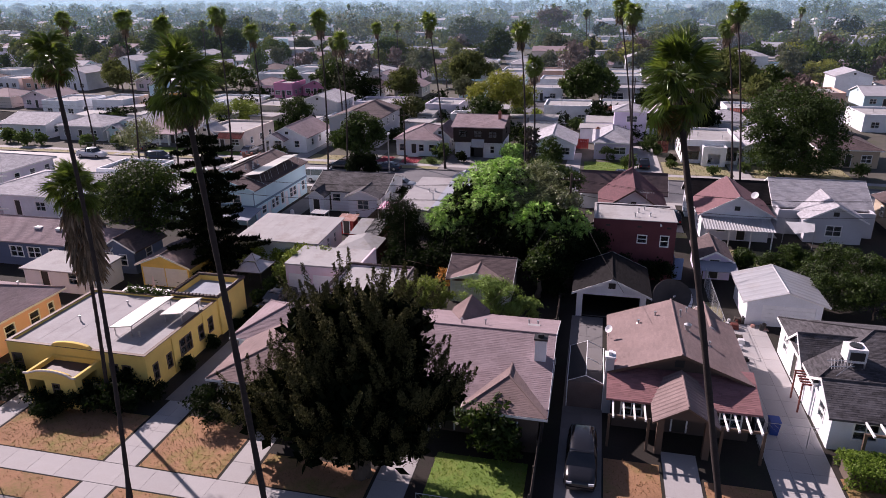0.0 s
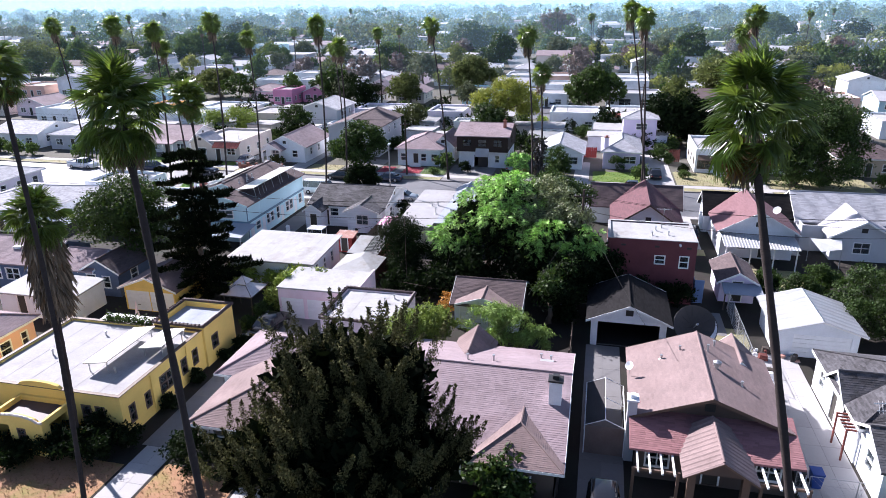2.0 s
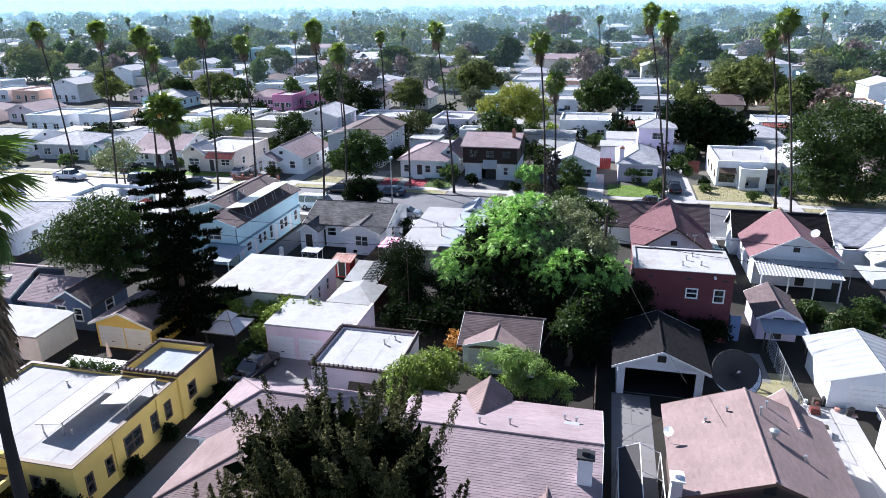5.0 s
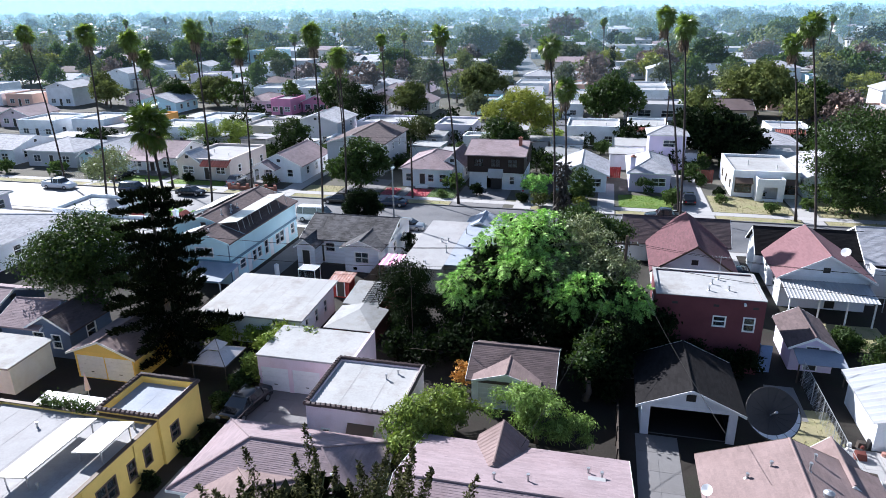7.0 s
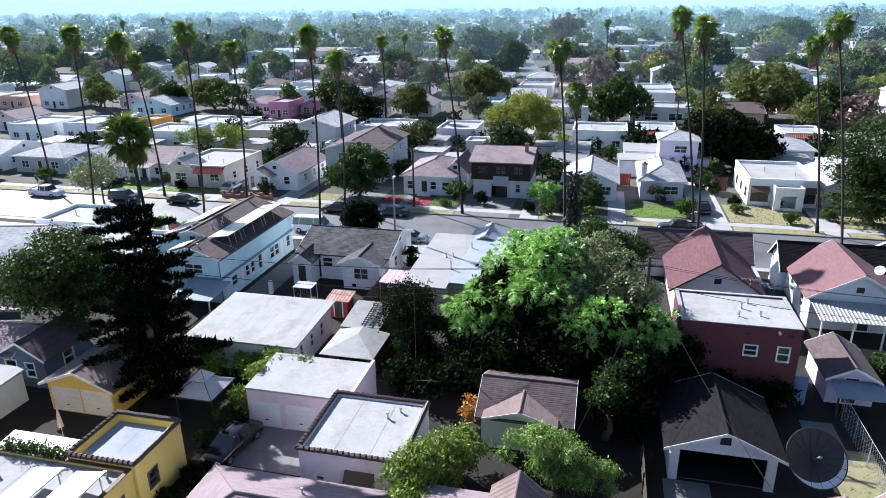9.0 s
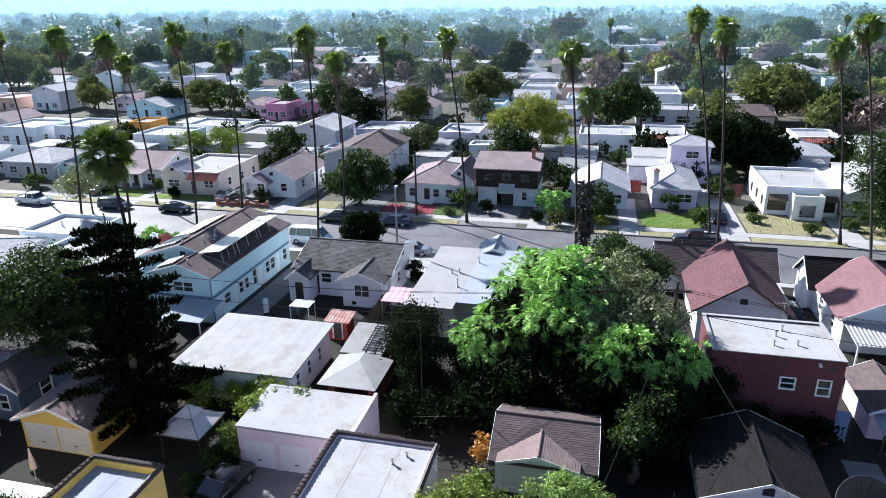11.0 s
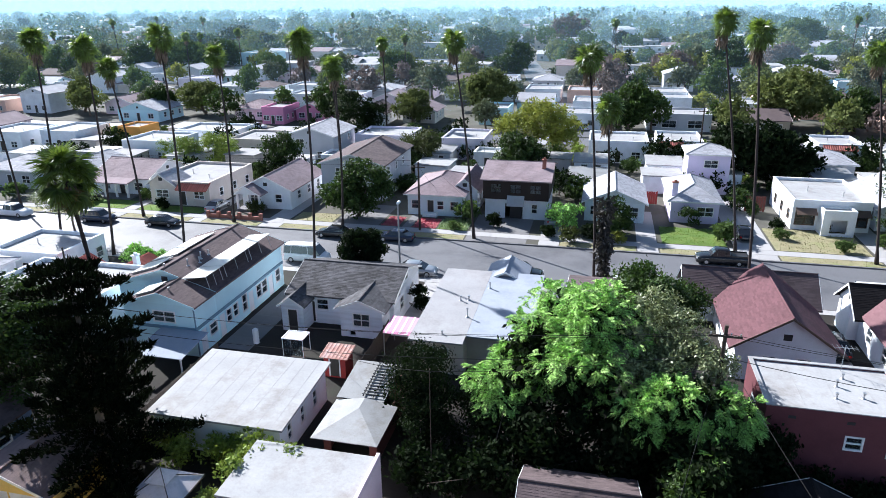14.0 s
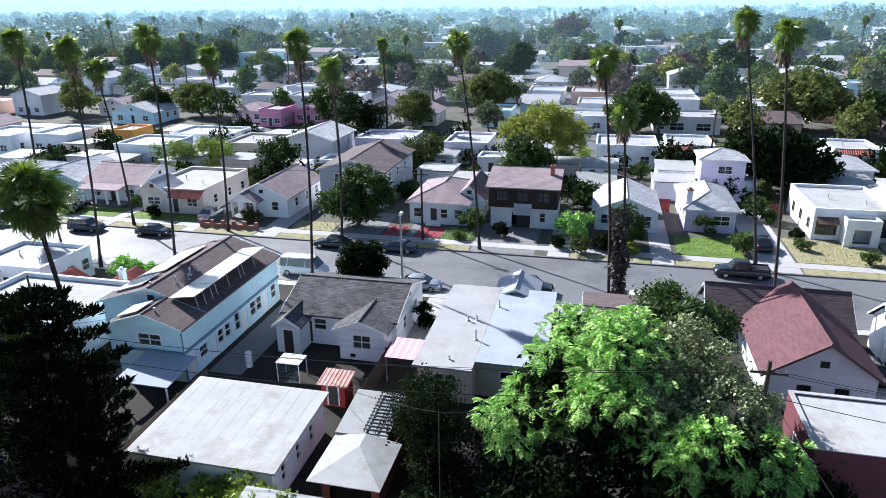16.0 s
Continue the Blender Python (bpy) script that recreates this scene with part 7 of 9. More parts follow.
    tree("bright yellow-green tree by the side street", (-20.0, 141.5), [(-19.0, 141, 8.2, 4.6, 4.2, 3.4), (-23.0, 140.0, 6.6, 4.0, 3.6, 3.0), (-16.0, 142.5, 6.8, 3.6, 3.4, 3.0)], 14000, 0.5, 0.4, LEAF_YELLOW, 51, spread=0.5, r0=0.35)
    tree("dark green tree under the yellow one", (-22.5, 134.5), [(-22.5, 134.5, 4.0, 5.4, 3.6, 2.8)], 7000, 0.45, 0.6, LEAF_MID, 52)
    tree("feathery pepper tree behind the rose roof", (-6.6, 48.2), [(-8.2, 48.2, 2.6, 2.2, 1.4, 1.6), (-5.8, 48.0, 2.4, 1.7, 1.4, 1.7), (-4.0, 47.6, 1.6, 1.0, 1.0, 1.2)], 19000, 0.26, 0.2, LEAF_PEPPER, 53, spread=0.28, r0=0.12, up=-0.8, per=14, outward=0.3)
    tree("sunlit rounded bush behind the rose-roofed house", (-13.6, 44.4), [(-14.2, 44.4, 2.4, 1.9, 2.0, 2.0), (-12.8, 46.6, 2.4, 1.4, 1.6, 1.8), (-13.8, 42.4, 2.0, 1.6, 1.4, 1.6), (-12.0, 48.6, 1.6, 1.3, 1.2, 1.4)], 21000, 0.24, 0.4, LEAF_OLIVE2, 54, spread=0.25, r0=0.1)
    tree("small dark tree beside the open garage", (-3.6, 54.0), [(-3.6, 53.8, 3.0, 1.1, 1.1, 1.8), (-3.0, 56.0, 3.2, 1.2, 1.4, 1.8)], 3600, 0.28, 0.5, LEAF_MID, 55)
    bush("leafy light green shrub before the rose roof", -4.6, 30.4, 2.0, 3.2, 5000, 0.3, LEAF_MID, 56)
    bush("orange flowering shrub by the garage", -12.7, 53.4, 0.55, 2.5, 900, 0.22, LEAF_ORANGE, 57)
    # several dark shrubs are added in place of the yellow house's cast shadow
    for i, (x, y, r, h) in enumerate(((-28.9, 30.6, 1.0, 1.6), (-31.2, 31.2, 1.3, 1.9), (-33.6, 28.8, 1.4, 1.6), (-36.2, 28.6, 1.2, 1.3), (-40.2, 29.6, 1.6, 1.9), (-23.6, 29.6, 1.6, 2.3), (-25.0, 30.8, 0.9, 1.4), (-32.3, 29.2, 1.5, 1.9), (-30.4, 29.3, 1.3, 1.7), (-35.0, 27.6, 1.1, 1.3), (-42.6, 29.0, 1.4, 1.8), (-28.6, 42.4, 0.5, 0.7), (-28.4, 44.4, 0.5, 0.8), (-26.9, 43.2, 1.0, 1.2), (-28.9, 38.6, 0.45, 1.0), (-28.9, 35.2, 0.45, 0.9))):
        bush("dark clipped shrub at the house front", x, y, r, h, 2200, 0.2, LEAF_DARK, 60 + i)
    for i, (x, y, r, h) in enumerate(((23.0, 56.6, 2.1, 3.8), (23.0, 60.6, 2.4, 4.6), (19.0, 62.6, 1.8, 2.6), (25.6, 55.0, 2.2, 4.2), (21.5, 65.5, 1.8, 2.8), (26.5, 62, 2.4, 4.0), (16.8, 65.8, 1.2, 2.0))):
        bush("dense dark green garden shrub", x, y, r, h, 9000, 0.19, LEAF_MID, 70 + i, 0.25)
    for i, (x, y, r, h) in enumerate(((-34.4, 55.6, 1.6, 2.2), (-31.0, 56.4, 1.5, 2.0), (-28.8, 55.4, 1.5, 2.9), (-27.0, 54.4, 1.3, 3.5), (-25.2, 54.6, 1.0, 3.3), (-35.8, 58.0, 1.2, 2.0), (-29.2, 49.9, 0.9, 1.6), (-29.2, 47.2, 0.6, 1.2), (-28.0, 52.8, 0.9, 3.5), (-28.5, 51.0, 0.8, 2.7))):
        # most of these take the lighter leaf, in place of sunlight on them
        bush("overgrown green shrub along the fence", x, y, r, h, 2600, 0.24, LEAF_OLIVE2 if i < 5 or i > 7 else LEAF_MID, 80 + i)
    for i, (x, y, r, h, m) in enumerate(((-6.8, 107.6, 2.3, 4.6, LEAF_MID), (-13.0, 108.5, 2.2, 3.6, LEAF_BRIGHT), (-11.8, 103.6, 1.4, 1.7, LEAF_OLIVE), (-6.2, 104.2, 1.1, 1.3, LEAF_YELLOW), (3.0, 112.6, 1.2, 2.6, LEAF_MID), (-9.0, 105.0, 1.6, 1.8, LEAF_DARK),
                                        (-30.6, 84.6, 1.0, 1.8, LEAF_DARK), (-24.7, 80.8, 0.9, 2.4, LEAF_DARK), (13.6, 113.0, 0.7, 1.3, LEAF_DARK), (19.4, 114.2, 0.8, 1.2, LEAF_DARK), (-56.0, 107.0, 1.3, 1.8, LEAF_OLIVE), (-70.6, 106.4, 1.0, 1.4, LEAF_DARK),
                                        (-14.6, 104.8, 1.0, 1.3, LEAF_DARK), (-21.8, 107.2, 0.9, 1.9, LEAF_DARK), (-59.8, 86.4, 1.6, 1.9, LEAF_BRIGHT), (-57.2, 87.2, 1.0, 1.2, LEAF_BRIGHT), (11.6, 119.0, 0.8, 2.0, LEAF_MID))):
        bush("garden bush in a front yard", x, y, r, h, 1600 if r < 1.5 else 4200, 0.26, m, 100 + i)
    tree("thin grey-green young street tree", (-73.0, 92.0), [(-73.0, 92.0, 6.0, 3.4, 3.0, 2.0), (-75.0, 91.6, 5.0, 2.4, 2.2, 1.6)], 5200, 0.32, 0.4, LEAF_GREY, 121, spread=0.5, r0=0.14)
    tree("bushy bamboo-like shrubs between houses", (-81.0, 132.0), [(-84.0, 131.5, 2.6, 5.0, 2.4, 2.4), (-77.0, 133.0, 3.2, 4.0, 2.4, 2.8)], 9000, 0.5, 0.25, LEAF_OLIVE2, 122, spread=0.4)
    tree("dense green tree between roofs", (-61.5, 127.0), [(-61.5, 127, 4.6, 3.2, 3.0, 2.8)], 5500, 0.4, 0.5, LEAF_MID, 123)
    tree("round olive tree behind the bungalow", (-41.0, 139.0), [(-41.0, 139.0, 4.0, 4.6, 3.4, 2.8)], 7000, 0.4, 0.5, LEAF_OLIVE, 124)
    tree("dark conifer-like tree behind a palm", (-59.0, 160.0), [(-60.0, 160, 6.0, 4.2, 4.0, 5.0), (-56.5, 160, 4.6, 3.4, 3.2, 3.8)], 9000, 0.45, 0.5, LEAF_DARK, 125)
    tree("tall slender dark cypress tree", (-2.5, 245.0), [(-2.5, 245, 5.0, 1.1, 1.1, 4.6), (-2.5, 245, 10.0, 0.8, 0.8, 4.5)], 3500, 0.4, 0.4, LEAF_DARK, 126, spread=0.2)
    # palms
    big_palm("tall fan palm in full green crown leaning over the street", (-7.0, 9.0), (-12.2, 14.8, 24.4), 201, 0.9, 0.34, 0.78, 44, 0.1, 0.11, 0.09)
    big_palm("tall fan palm with golden lower leaves", (7.1, 9.2), (2.95, 16.2, 24.4), 202, 0.9, 0.34, 0.8, 44, 0.15, 0.11, 0.09)
    big_palm("tall slim fan palm beside the pavement", (-23.5, 20.9), (-25.8, 24.5, 24.2), 203, 0.7, 0.28, 0.74, 44, r0=0.125, r1=0.1)
    big_palm("shorter fan palm wrapped in a long skirt of dead leaves", (-31.8, 29.7), (-31.2, 30.0, 15.6), 204, 5.2, 0.95, 1.08, 48, 0.1)
    big_palm("fan palm rising behind the dark pine", (-37.9, 56.4), (-36.7, 54.2, 18.9), 205, 1.0, 0.45, 1.08, 54, 0.2)
    for k, (bx, by, tx, ty, tz) in enumerate(((-91.5, 102.4, -91.5, 100.6, 23.7), (-71.6, 88.0, -71.7, 90.4, 24.0), (-64.4, 88.0, -64.3, 89.4, 23.3), (-70.8, 102.3, -72.7, 102.7, 20.0), (-54.8, 88.0, -55.3, 90.1, 24.4), (-56.8, 102.4, -57.9, 105.0, 21.4),
                                              (-38.7, 88.0, -39.7, 91.5, 23.8), (-41.0, 102.3, -40.2, 100.7, 20.5), (-23.5, 102.2, -26.5, 104.4, 23.2))):
        street_palm((bx, by), (tx, ty, tz), k)
    for k, (bx, by, tx, ty, tz) in enumerate(((-8.6, 88.0, -10.5, 94.0, 22.2), (-7.7, 88.2, -8.4, 92.6, 17.5), (7.1, 102.5, 3.1, 105.0, 25.2), (5.7, 88.0, 4.5, 93.4, 24.4), (21.7, 102.5, 18.8, 105.5, 22.1), (20.3, 88.0, 18.2, 96.4, 24.5), (-54.8, 136.5, -55.7, 136.5, 17.8))):
        street_palm((bx, by), (tx, ty, tz), k + 20)
    ivy = thing("ivy_column", "ragged column of ivy and dead leaves on a palm trunk", "ivy", -7.7, 88.2)
    rng = np.random.default_rng(8)
    z = rng.uniform(0.2, 9.5, 1500)
    a = rng.uniform(0, 6.283, 1500)
    r = 0.35 + 0.3 * rng.random(1500) + 0.2 * np.sin(z * 1.7)
    part("leaves", leaf_geo(np.column_stack([-7.7 - 0.04 * z + np.cos(a) * r, 88.2 + 0.22 * z + np.sin(a) * r, z]), 0.55, 0.4, rng, -0.6), IVY_DRY, ivy)


# lighter bush leaf with sunlight put into its colour
LEAF_OLIVE2 = leafy("sunny_bush_leaf", (0.2, 0.27, 0.055), (0.3, 0.38, 0.06), 1.2, 0.18)
IVY_DRY = leafy("dry_ivy", (0.07, 0.065, 0.06), (0.08, 0.07, 0.05), 0.8, 0.1)
plants()


# lighter leaf colours for distant trees, with haze put into the colour
FAR_GREEN = leafy("garden_tree_leaf", (0.08, 0.12, 0.04), (0.14, 0.22, 0.05), 0.9, 0.2, 0.7, 0.04)
FAR_OLIVE = leafy("hazy_olive_tree_leaf", (0.13, 0.15, 0.055), (0.19, 0.23, 0.06), 0.9, 0.2, 0.7, 0.04)
FAR_GREY = leafy("hazy_grey_tree_leaf", (0.13, 0.145, 0.09), (0.16, 0.19, 0.09), 0.9, 0.18, 0.7, 0.04)


def yard_bushes():
    """Shrubs in the back yards of the row across the street and between the houses behind it."""
    rng = random.Random(21)
    protos = []
    for i, (leaf, r, h, words) in enumerate(((LEAF_MID, 1.3, 2.2, "dark green"), (LEAF_OLIVE2, 1.2, 1.8, "sunlit yellow-green"), (LEAF_DARK, 1.6, 3.2, "tall dark"), (FAR_GREEN, 1.0, 1.5, "small mid-green"))):
        x, y = (-24.0 - 9.0 * i, 159.6)
        protos.append(bush(words + " shrub in a back yard", x, y, r, h, 900, 0.3, leaf, 500 + i))
    count = 0
    while count < 190:
        y = rng.uniform(121.0, 161) if count < 170 else rng.uniform(104.6, 110)
        x = rng.uniform(-118, 42)
        if not free(x - 0.9, x + 0.9, y - 0.9, y + 0.9):
            continue
        o = copy_thing(protos[rng.choices(range(4), (5, 3, 5, 2))[0] if count < 170 else 3], pose(x, y, 0, 0, 0, rng.uniform(0, 360)))
        q = rng.uniform(0.8, 1.7)
        o.scale = (q, q, q * rng.uniform(0.8, 1.2))
        count += 1


def far_trees():
    rng = random.Random(9)
    nrng = np.random.default_rng(77)
    protos = []
    for i, (leaf, words) in enumerate(((FAR_GREEN, "mid-green round"), (LEAF_MID, "dark dense"), (FAR_OLIVE, "olive spreading"), (LEAF_MID, "broad dark"), (FAR_GREY, "grey-green loose"), (LEAF_YELLOW, "yellowish"), (LEAF_DRY, "bare twiggy"))):
        w = (3.4, 3.0, 4.4, 4.8, 3.8, 3.4, 3.6)[i]
        b = [(0, 0, 4.4, w, w * 0.9, 2.9), (w * 0.6, 0.3, 3.8, w * 0.6, w * 0.6, 2.2), (-w * 0.6, -0.4, 4.0, w * 0.6, w * 0.6, 2.4), (0.4, 0.8, 6.2, w * 0.55, w * 0.5, 1.8)]
        x, y = (-150 + i * 33.0, 252.0 + (i % 2) * 40)
        t = tree(words + " tree in a garden", (x, y), [(q[0] + x, q[1] + y, *q[2:]) for q in b], 1500, 0.75, 0.6, leaf, 300 + i, spread=0.55, r0=0.25, per=8)
        protos.append(t)
        TAKEN.append((x - 1, x + 1, y - 1, y + 1))
    count = 0
    while count < 170:
        y = 174 + 146 * rng.random()
        x = rng.uniform(-8 - 1.13 * y, 4 + 0.44 * y)
        if not free(x - 0.6, x + 0.6, y - 0.6, y + 0.6) or any(a - 1.5 < y < b + 1.5 for a, b in STREETS) or abs(x - (-12 - (y - 172) * 0.2)) < 9 or (y < 220 and rng.random() < 0.55):
            continue
        k = rng.choices(range(7), (4, 2, 5, 2, 4, 1, 2))[0]
        s = rng.uniform(0.75, 1.1) if y < 210 else rng.uniform(0.85, 1.5)
        o = copy_thing(protos[k], pose(x, y, 0, 0, 0, rng.uniform(0, 360)))
        o.scale = (s, s, s * rng.uniform(0.85, 1.2))
        count += 1
    low, big = (0.9, 0.9, 1.0, 1.4), (1.2, 1.5, 1.8)
    for leaf, seed, share, near, far, n, size, grow in ((FAR_GREEN, 1, 100, 320, 640, 380, 1.8, low), (LEAF_MID, 2, 50, 320, 640, 380, 1.8, low), (FAR_OLIVE, 3, 90, 320, 640, 380, 1.8, low), (FAR_GREY, 4, 50, 320, 640, 380, 1.8, low),
                                                      (LEAF_DARK, 8, 20, 330, 640, 1300, 1.2, (1.0, 1.2, 1.4)), (FAR_GREEN, 9, 14, 330, 640, 1300, 1.2, (1.0, 1.2, 1.4)),
                                                      (FAR_GREEN, 5, 430, 620, 2950, 80, 4.0, low), (LEAF_MID, 6, 420, 620, 2950, 80, 4.0, big), (FAR_OLIVE, 7, 380, 620, 2950, 80, 4.0, low),
                                                      (LEAF_DARK, 10, 80, 600, 1500, 600, 2.4, big), (LEAF_MID, 11, 40, 600, 1500, 600, 2.4, big)):
        r = np.random.default_rng(seed)
        y = near + (far - near) * r.random(share) ** 1.3
        x = -8 - 1.13 * y + r.random(share) * (12 + 1.57 * y)
        h = r.uniform(6, 14, share) * r.choice(grow, share)
        lob = r.normal(size=(share, 5, 3))
        lob /= np.linalg.norm(lob, axis=2)[:, :, None]
        which = r.integers(0, 5, (share, n))
        d = r.normal(size=(share, n, 3))
        d /= np.linalg.norm(d, axis=2)[:, :, None]
        d = d * 0.62 + np.take_along_axis(lob, which[:, :, None], axis=1) * 0.5
        c = np.stack([x, y, h * 0.55], axis=1)[:, None] + d * np.stack([h * 0.58, h * 0.52, h * 0.43], axis=1)[:, None]
        single("distant_woods", leaf_geo(c.reshape(-1, 3), size, 0.7, r, 0.1, out=d.reshape(-1, 3) * 1.6, lie=1.3), leaf, "distant tree tops between the houses", "trees", kind="stuff")
    for k in range(60):
        y = 150 + 900 * rng.random()
        x = rng.uniform(-8 - 1.1 * y, 4 + 0.42 * y)
        if free(x - 0.4, x + 0.4, y - 0.4, y + 0.4):
            z = rng.uniform(14, 22)
            street_palm((x, y), (x + rng.uniform(-1, 1), y, z), 60 + k, "distant slender fan palm", 0.22, 1.0, 0.2)


def middle_trees():
    rng = random.Random(17)
    seed = 700
    for row, leaf, words in ((MIDDLE_GREEN, FAR_GREEN, "broad rounded green"), (MIDDLE_DARK, LEAF_MID, "tall dense dark green"), (MIDDLE_OLIVE, FAR_OLIVE, "wide olive-green"), (MIDDLE_YELLOW, LEAF_YELLOW, "sunlit yellow-green"), (MIDDLE_BARE, LEAF_DRY, "leafless brown-twigged")):
        for x, y, w, h in row:
            blobs = [(x, y, h * 0.52, w * 0.75, w * 0.7, h * 0.45)]
            for i in range(5):
                a = i * 1.257 + rng.uniform(-0.4, 0.4)
                blobs.append((x + w * 0.55 * math.cos(a), y + w * 0.5 * math.sin(a), h * rng.uniform(0.34, 0.64), w * 0.46, w * 0.46, h * 0.28))
            tree(words + " tree over distant roofs", (x, y), blobs, 11000, 0.036 * (w + h), 0.6, leaf, seed, spread=0.026 * (w + h), r0=0.4, per=9)
            seed += 1


def back_buildings():
    """Small flat-roofed garages and sheds in the back yards across the street."""
    rng = random.Random(31)
    protos, count, tries = [], 0, 0
    looks = ((STUCCO_WHITE, ROOF_WHITE, "white"), (STUCCO_CREAM, ROOF_GREYWHITE, "cream"), (STUCCO_GREY, SHEET_GREY, "grey"))
    while count < 30 and tries < 4000:
        tries += 1
        w, d = 5.6, 6.2
        x, y = rng.uniform(-118, 40), rng.uniform(121, 155)
        if not free(x - 0.6, x + w + 0.6, y - 0.6, y + d + 0.6):
            continue
        if count < 3:
            wall, roof, word = looks[count]
            h = thing("back_garage", "small " + word + " flat-roofed garage in a back yard", "garage", x + w / 2, y + d / 2, 0, "back garages")
            walls(h, x, x + w, y, y + d, 0, 2.6, wall, {"S": [W(0.3), D(0.7)]})
            part("roof", Geo().slope((x - 0.25, y - 0.25, 2.6), (x + w + 0.25, y - 0.25, 2.6), (x + w + 0.25, y + d + 0.25, 2.85), (x - 0.25, y + d + 0.25, 2.85), thick=0.1), roof, h)
            protos.append(h)
        else:
            copy_thing(protos[rng.randrange(3)], pose(x + w / 2, y + d / 2, 0, 0, 0, rng.choice((0, 180))))
        TAKEN.append((x, x + w, y, y + d))
        count += 1


back_buildings()
yard_bushes()
middle_trees()
far_trees()
# five added haze sheets, denser with distance
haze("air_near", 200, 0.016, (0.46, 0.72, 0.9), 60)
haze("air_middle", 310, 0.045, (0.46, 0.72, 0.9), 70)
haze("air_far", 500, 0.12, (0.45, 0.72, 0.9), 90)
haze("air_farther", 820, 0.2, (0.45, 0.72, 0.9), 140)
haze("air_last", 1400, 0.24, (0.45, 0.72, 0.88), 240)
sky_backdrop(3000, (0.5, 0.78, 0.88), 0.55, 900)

# ---- paving, lawns and street furniture ----
def paths():
    paving("pavement", -70, 60, 22.3, 24.1, CONCRETE_PALE, "pale concrete pavement along the near street", 2.0)
    paving("pavement", -132, 60, 103.2, 104.8, CONCRETE_PALE, "pale concrete pavement along the far street", 2.4)
    paving("pavement", -110, 40, 87.55, 88.6, CONCRETE_PALE, "narrow pale pavement along the street", 3.0)
    # the yellow house's drive turns darker behind y 31, shade put in its colour
    for x0, x1, y0, y1, m in ((-27.8, -25.6, 20.3, 22.28, CONCRETE_PALE), (-27.8, -25.6, 24.12, 31.0, CONCRETE_PALE), (-28.2, -26.2, 31.02, 41.0, CONCRETE), (-39.2, -37.3, 24.12, 29.6, CONCRETE_PALE), (-10.7, -8.6, 24.12, 32.2, CONCRETE_PALE), (-0.2, 2.5, 24.12, 50.7, CONCRETE),
                              (6.1, 8.2, 24.12, 32.4, CONCRETE_PALE), (12.3, 16.1, 24.12, 51.9, CONCRETE_PALE), (-29.6, -21.8, 46.02, 51.0, CONCRETE), (-0.2, 2.5, 20.3, 22.28, CONCRETE_PALE), (12.3, 16.1, 20.3, 22.28, CONCRETE_PALE),
                              (-19.9, -18.2, 24.12, 31.0, CONCRETE_PALE)):
        paving("driveway" if y1 - y0 > 9 else "garden_path", x0, x1, y0, y1, m, "cast concrete drive with joints and stains", 1.4)
    for x0, x1, y1, m in ((-52.8, -49.8, 120, CONCRETE_PALE), (-43.2, -37.0, 114, CONCRETE), (-33.7, -32.5, 111, CONCRETE), (-24.6, -17.0, 112.4, CONCRETE), (-15.5, -13.0, 118, CONCRETE_PALE), (-3.8, -1.4, 118, CONCRETE_PALE),
                          (7.4, 11.7, 126, CONCRETE_PALE), (22.6, 25.2, 118, CONCRETE_PALE), (-63.3, -61.4, 116, CONCRETE_PALE), (-76.0, -74.2, 118, CONCRETE_PALE), (-87.3, -86.2, 116, CONCRETE_PALE)):
        paving("driveway", x0, x1, 104.82, y1, m, "concrete drive beside a house", 1.8)
        paving("drive_apron", x0, x1, 101.45, 103.18, m, "concrete apron crossing the verge", 2.0)
    # strips starting before y 74 use darker concrete in place of shade
    for x0, x1, y0, y1 in ((10.2, 12.0, 76, 88.5), (-13.2, -11.0, 80, 88.5), (-25.9, -22.8, 75.2, 87.5), (-39.8, -36.9, 70, 87.5), (21.0, 22.4, 76, 87.5), (9.4, 11.5, 54.5, 59.0)):
        paving("driveway", x0, x1, y0, y1, CONCRETE if y0 < 74 else CONCRETE_PALE, "worn concrete strip between houses", 1.6)
    lawn(-37.1, -28.0, 24.2, 29.0, LAWN_DRY, "parched orange-brown lawn with green fringe", GRASS_DRY, 40, size=0.1)
    lawn(-25.4, -20.1, 24.2, 29.6, LAWN_DRY, "parched orange-brown front lawn", GRASS_DRY, 40, size=0.1)
    lawn(-18.0, -10.9, 24.2, 27.0, LAWN_DRY, "dry leaf-strewn lawn under the juniper", GRASS_DRY, 40, size=0.1)
    lawn(-44.0, -39.4, 24.2, 28.4, LAWN_DRY, "dry brown lawn beside the curved path", GRASS_DRY, 40, size=0.1)
    lawn(-7.6, -1.9, 24.6, 29.4, LAWN_GREEN, "small green lawn with flower clumps", GRASS_GREEN, 60, size=0.12)
    lawn(2.6, 5.9, 24.2, 31.0, LAWN_DRY, "dry orange lawn before the craftsman house", GRASS_DRY, 40, size=0.1)
    lawn(8.4, 12.1, 24.2, 30.0, LAWN_DRY, "dry orange lawn strip", GRASS_DRY, 40, size=0.1)
    lawn(16.3, 24.0, 24.2, 32.0, LAWN_DRY, "dry lawn with low hedge", GRASS_DRY, 30, size=0.1)
    for x0, x1 in ((-60, -28.0), (-25.4, -0.3), (2.6, 12.2), (16.2, 40)):
        lawn(x0, x1, 20.3, 22.2, LAWN_DRY, "dry verge strip beside the kerb", GRASS_DRY, 14, size=0.1)
    lawn(-0.8, 6.6, 105.0, 111.6, LAWN_GREEN, "bright green square lawn", GRASS_GREEN, 22, size=0.16)
